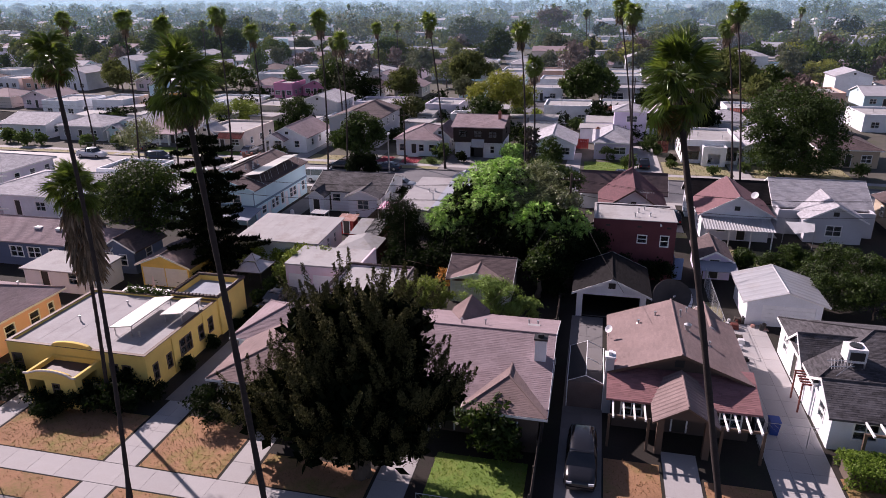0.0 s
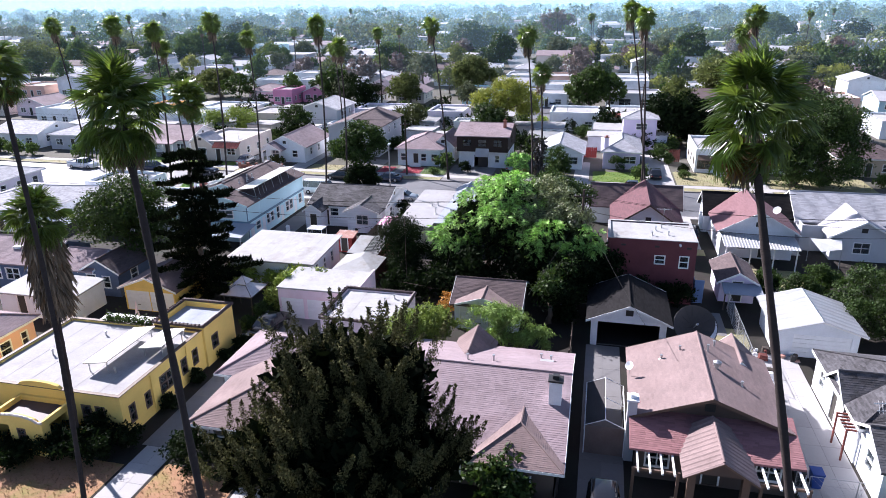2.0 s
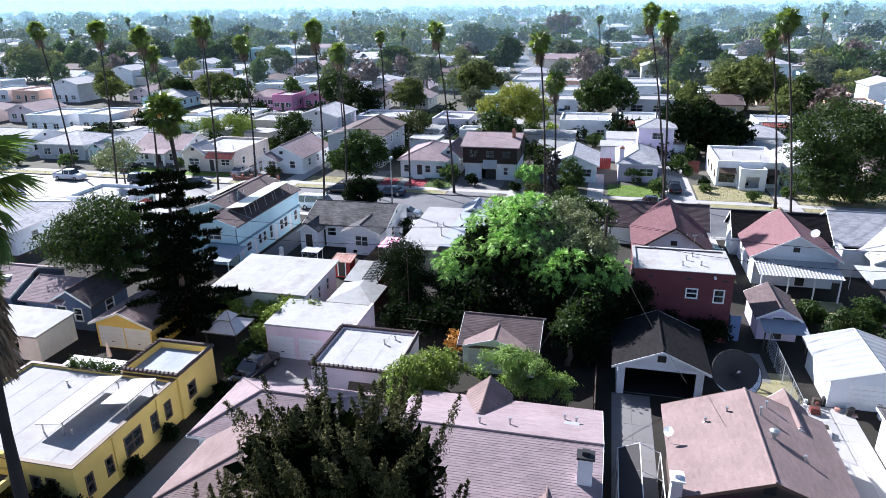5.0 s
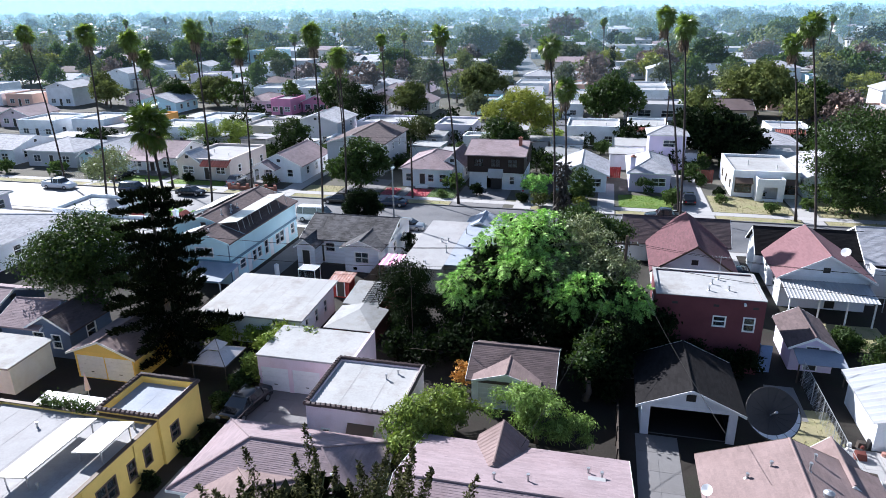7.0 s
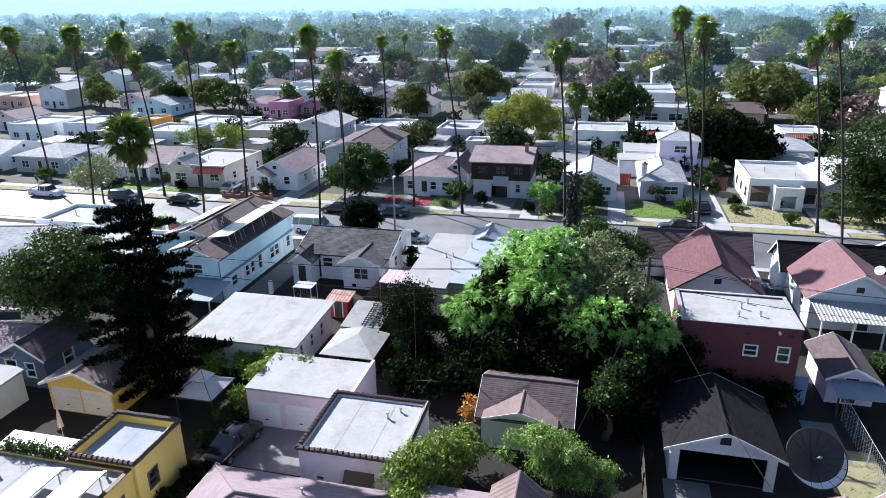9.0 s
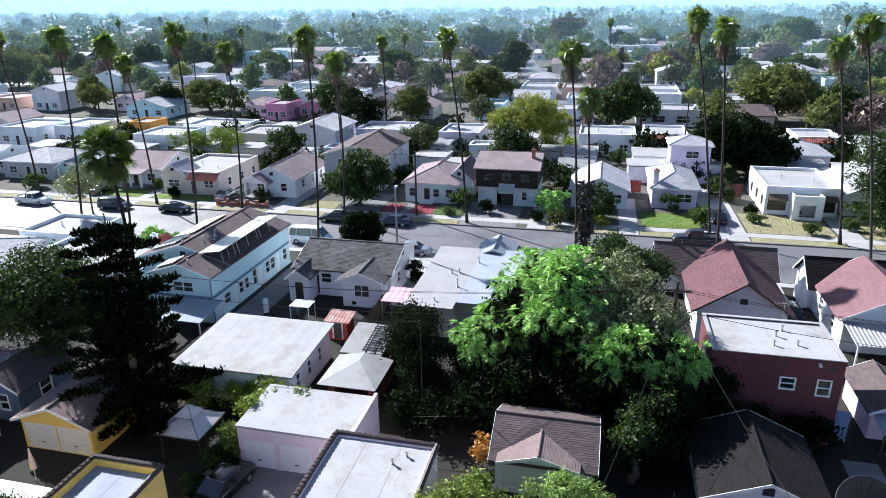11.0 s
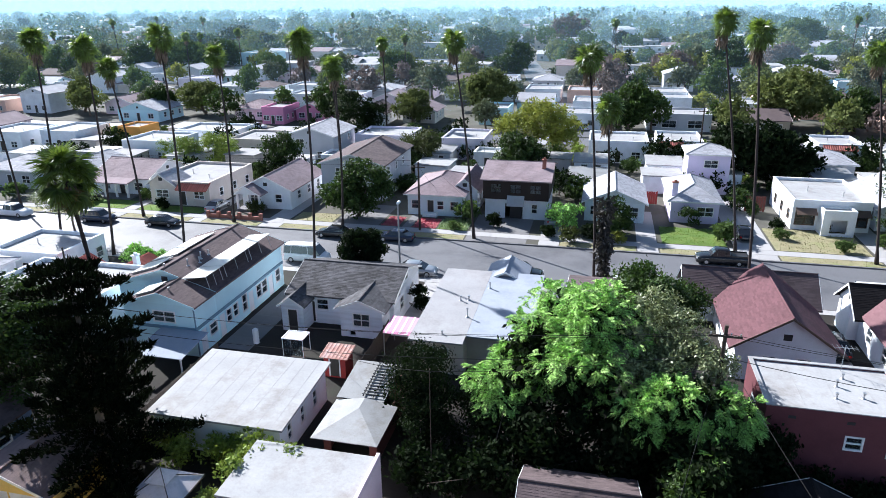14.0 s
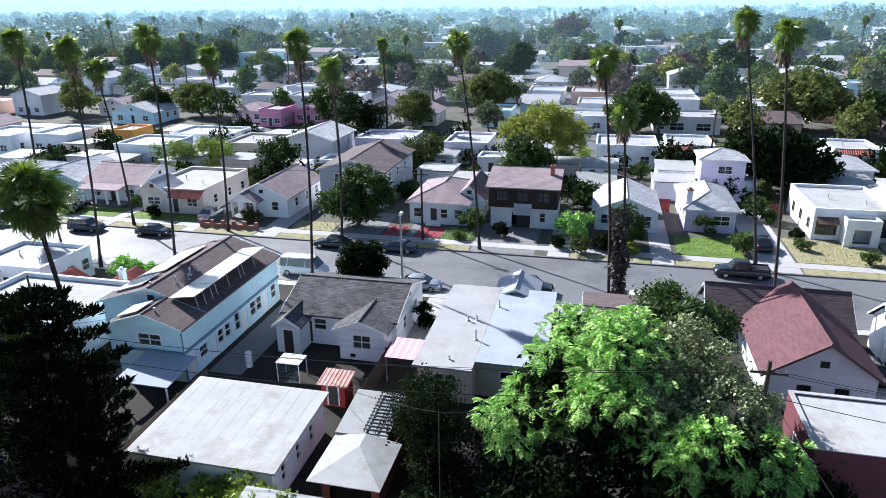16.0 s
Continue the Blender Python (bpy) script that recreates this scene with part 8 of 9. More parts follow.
    lawn(12.0, 22.2, 105.0, 113.4, LAWN_GOLD, "golden half-dry lawn before the white bungalow", GRASS_STRAW, 14, size=0.16)
    lawn(25.6, 40.0, 105.0, 113.0, LAWN_GOLD, "golden dry lawn under the ficus", GRASS_STRAW, 10, size=0.16)
    lawn(-73.9, -63.6, 105.0, 107.6, LAWN_GREEN, "green-gold lawn before the tan house", GRASS_GREEN, 14, size=0.16)
    lawn(-86.0, -76.4, 105.0, 109.0, LAWN_GREEN, "green-gold lawn before the porch house", GRASS_GREEN, 14, size=0.16)
    lawn(-49.4, -43.6, 105.0, 108.5, LAWN_GOLD, "straw-coloured lawn by the big shrub", GRASS_STRAW, 12, size=0.16)
    lawn(-28.9, -25.0, 105.0, 109.5, LAWN_GREEN, "planted garden bed of pale succulents", GRASS_PALE, 40, size=0.3)
    for x0, x1 in ((-36.6, -34.2), (-32.3, -29.2)):
        lawn(x0, x1, 105.0, 109.0, FLOWER_BED, "red flower bed before the bungalow", GRASS_RED, 30, size=0.2)
    for x0, x1 in ((-132, -76.2), (-74.0, -63.5), (-61.3, -53.0), (-49.7, -43.4), (-36.9, -24.8), (-12.9, -4.0), (-1.2, 7.2), (11.9, 22.4), (25.4, 60)):
        lawn(x0, x1, 101.45, 103.15, LAWN_GOLD, "straw verge strip beside the kerb", GRASS_STRAW, 5, size=0.16)
    lawn(9.9, 13.0, 49.0, 56.0, LAWN_GOLD, "bare straw-coloured yard", GRASS_STRAW, 10, size=0.12)
    lawn(14.0, 21.0, 66.0, 71.0, LAWN_GOLD, "bare yellow back yard", GRASS_STRAW, 10, size=0.12)
    lawn(10.2, 12.2, 88.0 - 14, 75.9, LAWN_GOLD, "dry strip between houses", GRASS_STRAW, 10, size=0.12)


GRASS_DRY = leafy("dry_grass", (0.27, 0.16, 0.08), (0.3, 0.2, 0.09), 0.7, 0.2)
GRASS_STRAW = leafy("straw_grass", (0.3, 0.27, 0.15), (0.34, 0.32, 0.17), 0.7, 0.2)
GRASS_GREEN = leafy("green_grass", (0.14, 0.22, 0.04), (0.25, 0.38, 0.06), 0.6, 0.3)
GRASS_PALE = leafy("pale_succulent", (0.3, 0.36, 0.2), (0.3, 0.4, 0.2), 0.6, 0.2)
GRASS_RED = leafy("red_flowers", (0.5, 0.09, 0.14), (0.5, 0.1, 0.15), 0.8, 0.2)
paths()


# ---- vehicles ----
def vehicle(label, x, y, turn, kind, colour, z=0.0):
    """A parked car: body, cabin glass, roof, wheels, lights and bumpers. It faces +x before the turn."""
    L, Wd, hood, top, cab = {"sedan": (4.6, 1.78, 0.92, 1.43, (-1.75, -1.0, 0.45, 1.25)), "suv": (4.75, 1.88, 1.05, 1.74, (-2.25, -2.0, 0.55, 1.25)),
                             "pickup": (5.5, 1.92, 1.08, 1.8, (-0.75, -0.6, 0.75, 1.35)), "van": (5.2, 1.95, 1.15, 2.1, (-2.5, -2.4, 1.2, 1.95))}[kind]
    car = thing("car", label, kind if kind in ("van", "pickup") else "car", 0, 0)
    g, w = Geo(), Wd / 2
    st = [(-L / 2, 0.62, 0.86), (-L / 2 + 0.12, 0.95, 0.95), (-L * 0.3, 1.0, 1.0), (0, 1.0, 1.0), (L * 0.25, 0.97, 1.0), (L * 0.4, 0.88, 0.96), (L / 2 - 0.12, 0.76, 0.9), (L / 2, 0.52, 0.78)]
    prof = [(0.96, 0.22), (1.0, 0.45), (1.0, 0.72), (0.94, 0.97), (0.6, 1.0)]
    rings = []
    for sx, sz, sw in st:
        half = [(w * a * sw, 0.22 + (hood * sz - 0.22) * (b - 0.22) / 0.78) for a, b in prof]
        rings.append([(sx, -p, q) for p, q in half] + [(sx, p, q) for p, q in half[::-1]])
    n = len(rings[0])
    v = [p for r in rings for p in r]
    f = [tuple(range(n))[::-1], tuple(len(v) - n + i for i in range(n))]
    for i in range(len(rings) - 1):
        for j in range(n):
            k = (j + 1) % n
            f.append((i * n + j, i * n + k, (i + 1) * n + k, (i + 1) * n + j))
    g.add(v, [tuple(q[::-1]) for q in f])
    g.smooth = True
    body = part("body", g, colour, car)
    a0, a1, a2, a3 = cab
    gl = Geo().hexa([(a0, -w * 0.93, hood - 0.03), (a3, -w * 0.93, hood - 0.06), (a3, w * 0.93, hood - 0.06), (a0, w * 0.93, hood - 0.03), (a1, -w * 0.74, top - 0.06), (a2, -w * 0.74, top - 0.06), (a2, w * 0.74, top - 0.06), (a1, w * 0.74, top - 0.06)])
    part("cabin_glass", gl, CAR_GLASS, car)
    rf, xs = Geo(), (a1 - 0.1, a1 + 0.12, (a1 + a2) / 2, a2 - 0.15, a2 + 0.12)
    for i, q in enumerate(xs):
        dz = (0.1, 0.02, 0.0, 0.015, 0.11)[i]
        rf.v += [(q, u * w, top - dz - e) for u, e in ((-0.78, 0.12), (-0.7, 0.035), (-0.4, 0.0), (0.4, 0.0), (0.7, 0.035), (0.78, 0.12))]
    rf.f += [(i * 6 + j, (i + 1) * 6 + j, (i + 1) * 6 + j + 1, i * 6 + j + 1) for i in range(4) for j in range(5)] + [(0, 5, 29, 24)]
    rf.smooth = True
    part("roof", rf, colour, car)
    for sy in (-1, 1):
        for q in (0.02, 0.5):
            xm = a0 + (a3 - a0) * (0.18 + q)
            part("pillar", Geo().tube([(xm, sy * w * 0.935, hood - 0.04), (xm * 0.9 + (a1 + a2) * 0.05, sy * w * 0.75, top - 0.05)], 0.045, 5), colour, car)
    if kind == "pickup":
        part("cargo_bed", Geo().ring(-L / 2 + 0.1, -0.8, -w * 0.92, w * 0.92, 0.1, hood - 0.04, hood + 0.14), colour, car)
        part("bed_floor", Geo().box(-L / 2 + 0.2, -0.9, -w * 0.8, w * 0.8, hood - 0.02, hood + 0.012), BLACK_METAL, car)
    for sx in (-L * 0.31, L * 0.31):
        for sy in (-1, 1):
            ty = part("wheel", Geo().tube([(sx, sy * (w - 0.19), 0.33), (sx, sy * (w + 0.01), 0.33)], 0.33, 16), TYRE, car)
            part("rim", Geo().tube([(sx, sy * (w + 0.012), 0.33), (sx, sy * (w + 0.025), 0.33)], 0.2, 12), RIM, ty)
    for sy in (-0.68, 0.68):
        part("headlight", Geo().box(L / 2 - 0.1, L / 2 - 0.015, sy * w - 0.16, sy * w + 0.16, hood * 0.58, hood * 0.58 + 0.13), LAMP_CLEAR, car)
        part("tail_light", Geo().box(-L / 2 - 0.015, -L / 2 + 0.1, sy * w - 0.12, sy * w + 0.12, hood * 0.58, hood * 0.58 + 0.18), LAMP_RED, car)
    part("bumper", Geo().box(L / 2 - 0.06, L / 2 + 0.05, -w * 0.8, w * 0.8, 0.28, 0.46), colour, car)
    part("bumper", Geo().box(-L / 2 - 0.05, -L / 2 + 0.06, -w * 0.82, w * 0.82, 0.28, 0.48), colour, car)
    car.matrix_basis = pose(x, y, z, 0, 0, turn)
    return car


ROAD = -0.13
vehicle("dark green SUV parked at the kerb", -16.3, 91.0, 0, "suv", CAR_BLACK, ROAD)
# silver paint stands in for the glare on this dark car
vehicle("dark sedan with pale glare parked behind the topiary", -27.6, 89.9, 0, "sedan", CAR_SILVER, ROAD)
vehicle("white camper van parked at the kerb", -41.0, 91.2, 0, "van", CAR_WHITE, ROAD)
vehicle("white car parked behind trees", -5.6, 90.0, 0, "sedan", CAR_WHITE, ROAD)
vehicle("dark sedan parked on the far side", -41.2, 99.9, 180, "sedan", CAR_BLACK, ROAD)
vehicle("dark sedan in shade on the far side", -33.0, 100.0, 180, "sedan", CAR_NAVY, ROAD)
vehicle("black pickup parked beside the lawn", 5.2, 99.9, 180, "pickup", CAR_BLACK, ROAD)
vehicle("white van parked at the kerb", 18.4, 91.2, 0, "van", CAR_WHITE, ROAD)
vehicle("black sedan parked before the tan house", -65.8, 99.6, 0, "sedan", CAR_BLACK, ROAD)
vehicle("navy SUV parked on the far side", -75.8, 99.4, 0, "suv", CAR_NAVY, ROAD)
vehicle("white pickup parked on the far side", -90.0, 99.4, 0, "pickup", CAR_WHITE, ROAD)
vehicle("dark car parked beyond the white pickup", -83.6, 106.5, 90, "sedan", CAR_BLACK, 0.02)
vehicle("pale car in a driveway", -62.3, 107.6, 90, "sedan", CAR_SILVER, 0.02)
vehicle("dark car in a shaded driveway", 9.0, 109.4, 90, "sedan", CAR_BLACK, 0.02)
vehicle("silver car under the eaves", -14.3, 111.0, 90, "sedan", CAR_SILVER, 0.02)
vehicle("black car between the red-roofed houses", 11.1, 80.4, 90, "sedan", CAR_BLACK, 0.02)
vehicle("white pickup beside the cream house", -12.1, 83.0, 90, "pickup", CAR_WHITE, 0.02)
vehicle("black car before the pink garage", -27.45, 47.6, 262, "sedan", CAR_BLACK, 0.02)
vehicle("black SUV in the shaded driveway", 1.25, 29.8, 270, "suv", CAR_BLACK, 0.02)
for k, (x, m) in enumerate(((-61, CAR_WHITE), (-52, CAR_SILVER), (-40, CAR_WHITE), (-90, CAR_WHITE), (-75, CAR_BLACK), (20, CAR_SILVER), (4, CAR_WHITE))):
    vehicle("small car parked along the second street", x, 171.2, 0, "sedan" if k % 2 else "suv", m, ROAD)
for k, (x, y, m) in enumerate(((-13.0, 182, CAR_WHITE), (-18.6, 200, CAR_RED), (-22.5, 216, CAR_WHITE), (-27, 236, CAR_BLACK), (-16.0, 192, CAR_BLACK), (-33, 262, CAR_WHITE))):
    vehicle("car parked along the side street", x, y, 101, "suv" if k % 2 else "sedan", m, 0.04)


# ---- yards: fences, sheds and clutter ----
def fence(label, a, b, high, material, step=0.16, gap=0.02, posts=2.4):
    """A board fence from a to b: posts, two rails and upright boards."""
    a, b = Vector((*a, 0)), Vector((*b, 0))
    f = thing("fence", label, "fence", *((a + b) / 2).to_2d())
    L, ang = (b - a).length, math.degrees(math.atan2(b.y - a.y, b.x - a.x))
    me = mesh_of("board", Geo().box(0, step - gap, -0.012, 0.012, 0.05, high))
    pm = mesh_of("post", Geo().box(-0.05, 0.05, 0.013, 0.11, 0, high + 0.05))
    rm = mesh_of("rail", Geo().box(0, L, 0.0125, 0.05, 0.35, 0.43))
    for m in (me, pm, rm):
        m.materials.append(material)
    rot = pose(0, 0, 0, 0, 0, ang)
    def put(name, mesh, s, dz=0.0):
        o = new(name, mesh)
        o.parent = f
        o.matrix_local = Matrix.Translation(a.lerp(b, s) - f.location + Vector((0, 0, dz))) @ rot
    n = int(L / step)
    for i in range(n):
        put("board", me, i / n, random.uniform(-0.03, 0.03))
    for i in range(int(L / posts) + 1):
        put("post", pm, min(1, i * posts / L))
    put("rail", rm, 0)
    put("rail", rm, 0, high - 0.75)
    return f


def wire_fence(label, a, b, high, mesh_step=0.35):
    """Chain-link: posts, a top rail and thin crossing wires."""
    a, b = Vector((*a, 0)), Vector((*b, 0))
    f = thing("wire_fence", label, "fence", *((a + b) / 2).to_2d())
    L, d = (b - a).length, (b - a).normalized()
    for i in range(int(L / 2.5) + 1):
        p = a + d * min(L, i * 2.5)
        part("post", Geo().tube([p, p + Vector((0, 0, high))], 0.03, 6), GREY_METAL, f)
    part("rail", Geo().tube([a + Vector((0, 0, high)), b + Vector((0, 0, high))], 0.02, 5), GREY_METAL, f)
    g, n = Geo(), int(L / mesh_step)
    for i in range(n):
        p, q = a + d * (i * mesh_step), a + d * min(L, i * mesh_step + high)
        g.tube([p + Vector((0, 0, 0.05)), q + Vector((0, 0, high))], 0.006, 3, cap=False)
        g.tube([p + Vector((0, 0, high)), q + Vector((0, 0, 0.05))], 0.006, 3, cap=False)
    tagged(part("mesh", g, GREY_METAL, f), kind="stuff")


fence("grey board fence between the rose house and the drive", (-1.4, 25.0), (-1.4, 52.0), 1.5, WOOD_GREY, 0.3)
fence("red board gate between the front houses", (-2.9, 121.9), (-0.4, 121.9), 1.9, RED_PAINT, 0.3)
fence("dark red carport gate at the end of the drive", (11.2, 120.9), (13.8, 120.9), 2.2, RED_DARK, 0.3)
fence("weathered fence beside the grey cottage", (-25.9, 66.5), (-25.9, 75.0), 1.7, WOOD_GREY, 0.22)
fence("board fence beside the cream house", (-12.9, 70.0), (-12.9, 84.0), 1.8, WOOD_GREY, 0.3)
fence("grey fence behind the white workshop", (-38.4, 57.0), (-38.4, 68.0), 1.7, WOOD_GREY, 0.3)
wire_fence("galvanised wire fence beside the open garage yard", (12.2, 47.0), (12.2, 60.0), 1.9)
wire_fence("wire fence and gate at the drive", (12.6, 34.6), (15.6, 34.6), 1.6)
wire_fence("wire fence along the drive edge", (12.2, 33.0), (12.2, 46.9), 1.5)
wire_fence("white wire fence before the green lawn", (-7.7, 24.4), (-1.4, 24.4), 1.0)
wire_fence("wire fence in front of the aqua house", (-97, 105.2), (-86.5, 105.2), 1.2)
wire_fence("dark iron fence at the front of the cream house", (-25.8, 86.9), (-13.2, 86.9), 1.1)


def yard_things():
    # canopy frame in the drive
    t = thing("car_canopy", "white tube car canopy half covered in dark cloth", "canopy frame", 1.2, 38.7)
    for y in (36.2, 38.7, 41.2):
        part("hoop", Geo().tube([(0.02, y, 0.02), (0.02, y, 2.1), (1.24, y, 2.65), (2.46, y, 2.1), (2.46, y, 0.02)], 0.035, 6), WHITE_PAINT, t)
    part("front_sheet", Geo().box(0.06, 2.42, 36.2, 36.23, 0.05, 2.08), CLOTH_BROWN, t, "dusty brown sheet")
    # dark sheet laid over the left slope only
    part("side_sheet", Geo().slope((0.0, 41.15, 2.12), (0.0, 36.25, 2.12), (1.22, 36.25, 2.67), (1.22, 41.15, 2.67), thick=0.02), SHEET_DARK, t, "dark shade cloth")
    for x, z in ((0.02, 2.1), (1.24, 2.65), (2.46, 2.1)):
        part("purlin", Geo().tube([(x, 36.2, z + 0.03), (x, 41.2, z + 0.03)], 0.03, 6), WHITE_PAINT, t)
    # large mesh satellite dish
    d = thing("satellite_dish", "large dark mesh satellite dish with pale rim", "satellite dish", 8.4, 52.6)
    R, c = 1.74, Vector((8.35, 51.95, 1.9))
    tilt = pose(0, 0, 0, 46, 0, 12)
    P = lambda r, a: c + tilt.to_3x3() @ Vector((r * math.cos(a), r * math.sin(a), 0.16 * r * r - 0.3))
    bowl, n = Geo(), 32
    for i in range(4):
        r0, r1 = R * i / 4, R * (i + 1) / 4
        for j in range(n):
            a0, a1 = 2 * math.pi * j / n, 2 * math.pi * (j + 1) / n
            bowl.add([P(r0, a0), P(r1, a0), P(r1, a1), P(r0, a1)], [(0, 1, 2, 3)])
    part("bowl", bowl, MESH_DARK, d)
    part("rim", Geo().tube([P(R, 2 * math.pi * j / 40) for j in range(41)], 0.035, 6), MESH_DARK, d)
    # white crescent stands in for sunlight on the bowl's lower edge
    part("pale_edge", Geo().add([p for j in range(21) for p in (P(R * (1 - 0.24 * math.sin(math.pi * j / 20)), 1.1 * math.pi + math.pi * j / 20) + tilt.to_3x3() @ Vector((0, 0, 0.012)), P(R * 0.995, 1.1 * math.pi + math.pi * j / 20) + tilt.to_3x3() @ Vector((0, 0, 0.012)))],
                                [(2 * j, 2 * j + 1, 2 * j + 3, 2 * j + 2) for j in range(20)]), WHITE_PAINT, d)
    for j in range(16):
        a = 2 * math.pi * j / 16
        part("rib", Geo().tube([P(0.1, a) + Vector((0, 0, 0.02)), P(R * 0.6, a) + Vector((0, 0, 0.02)), P(R, a) + Vector((0, 0, 0.02))], 0.014, 4), BLACK_METAL, d)
    part("mast", Geo().tube([(8.35, 52.35, 0), (8.35, 52.25, 1.6)], 0.09, 10), GREY_METAL, d)
    part("feed", Geo().tube([P(0, 0), P(0, 0) + tilt.to_3x3() @ Vector((0, 0, 0.8))], 0.04, 6).tube([P(0, 0) + tilt.to_3x3() @ Vector((0, 0, 0.8)), P(0, 0) + tilt.to_3x3() @ Vector((0, 0, 1.0))], 0.09, 8), GREY_METAL, d)
    # low white patio roof and creeper behind the yellow house
    pr = thing("patio_cover", "low white sheet patio roof behind the yellow house", "patio cover", -37.5, 42.6)
    part("roof", Geo().slope((-39.9, 41.95, 2.45), (-34.9, 41.95, 2.45), (-34.9, 43.3, 2.6), (-39.9, 43.3, 2.6), thick=0.06), WHITE_PAINT, pr)
    for x in (-39.8, -37.4, -35.0):
        part("post", Geo().box(x - 0.05, x + 0.05, 43.1, 43.2, 0, 2.5), WHITE_PAINT, pr)
    cr = np.random.default_rng(91)
    k = 1500
    u = cr.random(k)
    cx = -38.2 + 4.4 * u
    vine = thing("creeper", "dark green creeper spilling over the rear parapet", "creeper", -36.0, 41.15)
    part("leaves", leaf_geo(np.column_stack([cx, 41.05 + 0.22 * cr.normal(size=k), 3.2 + np.abs(0.22 * cr.normal(size=k)) * (0.6 + np.sin(u * 17) ** 2)]), 0.18, 0.5, cr, 0.4), LEAF_MID, vine)
    part("stem", Geo().tube([(-36.4, 41.2, 0), (-36.3, 41.15, 1.8), (-36.0, 41.1, 3.2)], [0.05, 0.04, 0.02], 6).tube([(-38.1, 41.1, 3.25), (-36.0, 41.1, 3.22), (-33.9, 41.1, 3.25)], 0.02, 5), BARK, vine)
    # gazebo
    g = thing("gazebo", "two-tier grey canvas gazebo on thin posts", "gazebo", -31.55, 51.05)
    for x in (-33.1, -29.9):
        for y in (49.5, 52.6):
            part("post", Geo().box(x - 0.05, x + 0.05, y - 0.05, y + 0.05, 0, 2.1), BLACK_METAL, g)
    A = [(-33.4, 49.2), (-29.7, 49.2), (-29.7, 52.9), (-33.4, 52.9)]
    Bq = [(-32.1, 50.5), (-31.0, 50.5), (-31.0, 51.6), (-32.1, 51.6)]
    cv = Geo()
    for i in range(4):
        j = (i + 1) % 4
        cv.slope((*A[i], 2.15), (*A[j], 2.15), (*Bq[j], 2.8), (*Bq[i], 2.8), thick=0.03)
    part("canopy", cv, CANVAS, g)
    tp = Geo()
    C = [(-32.3, 50.3), (-30.8, 50.3), (-30.8, 51.8), (-32.3, 51.8)]
    for i in range(4):
        j = (i + 1) % 4
        tp.slope((*C[i], 3.0), (*C[j], 3.0), (-31.55, 51.05, 3.65), (-31.55, 51.05, 3.65), thick=0.03)
    part("vent_canopy", tp, CANVAS, g)
    g.scale = (0.86, 0.86, 0.97)
    for i in range(4):
        part("seam", Geo().tube([(*A[i], 2.19), (*Bq[i], 2.84)], 0.03, 5), WOOD_GREY, g)
        part("seam", Geo().tube([(*C[i], 3.05), (-31.55, 51.05, 3.7)], 0.025, 5), WOOD_GREY, g)
        j = (i + 1) % 4
        part("valance", Geo().tube([(*A[i], 2.13), (*A[j], 2.13)], 0.05, 5), WOOD_GREY, g)
    # red shed, wire crate, tank beside the cottage
    s = thing("shed", "small bright red tool shed with rusty sheet roof", "shed", -28.8, 69.3)
    walls(s, -29.7, -27.9, 68.6, 70.2, 0, 1.8, RED_PAINT, {"S": [D(0.5, 0.8, 1.6)]}, t=0.06)
    tagged(part("roof", Geo().slope((-29.9, 68.4, 1.8), (-27.7, 68.4, 1.8), (-27.7, 70.4, 2.05), (-29.9, 70.4, 2.05), thick=0.04).ribs((-29.9, 68.4, 1.8), (-27.7, 68.4, 1.8), (-27.7, 70.4, 2.05), (-29.9, 70.4, 2.05), 0.3, 0.04), RUST_METAL, s), kind="stuff")
    s.location += Vector((0.8, -1.1, 0))
    k = thing("glass_enclosure", "small glazed box frame beside the cottage", "enclosure", -32.6, 70.6)
    for x in (-33.6, -31.8):
        for y in (69.9, 71.3):
            part("post", Geo().box(x - 0.03, x + 0.03, y - 0.03, y + 0.03, 0, 1.6), WHITE_PAINT, k)
    part("frame", Geo().ring(-33.66, -31.74, 69.84, 71.36, 0.07, 1.6, 1.67), WHITE_PAINT, k)
    part("top_pane", Geo().box(-33.58, -31.82, 69.92, 71.28, 1.62, 1.64), SHEET_METAL, k)
    part("side_pane", Geo().box(-33.57, -31.83, 69.88, 69.9, 0.1, 1.58), GLASS, k)
    k = thing("water_heater", "white upright tank on the paved yard", "tank", -36.9, 71.4)
    part("tank", Geo().tube([(-36.9, 71.4, 0.02), (-36.9, 71.4, 1.3), (-36.9, 71.4, 1.42)], [0.26, 0.26, 0.12], 12), WHITE_PAINT, k)
    # blue door panel by the red building
    single("blue_panel", Geo().box(9.3, 9.36, 61.0, 62.2, 0, 2.3).box(9.3, 10.2, 61.0, 61.06, 0, 2.3), BLUE_TARP, "tall blue painted gate beside the red building", "gate")
    # bins
    for x, m, w in ((12.4, BIN_BLACK, "black"), (13.4, BIN_BLUE, "blue")):
        b = thing("wheelie_bin", w + " plastic wheeled rubbish bin at the gate", "bin", x, 35.9)
        part("tub", Geo().hexa([(x - 0.24, 35.62, 0.03), (x + 0.24, 35.62, 0.03), (x + 0.24, 36.18, 0.03), (x - 0.24, 36.18, 0.03), (x - 0.32, 35.55, 1.0), (x + 0.32, 35.55, 1.0), (x + 0.32, 36.3, 1.0), (x - 0.32, 36.3, 1.0)]), m, b)
        part("lid", Geo().box(x - 0.34, x + 0.34, 35.5, 36.34, 1.004, 1.07), m, b)
        for q in (x - 0.28, x + 0.28):
            part("wheel", Geo().tube([(q - 0.03, 36.25, 0.11), (q + 0.03, 36.25, 0.11)], 0.11, 10), TYRE, b)
    # clutter by the white garage
    rng = random.Random(4)
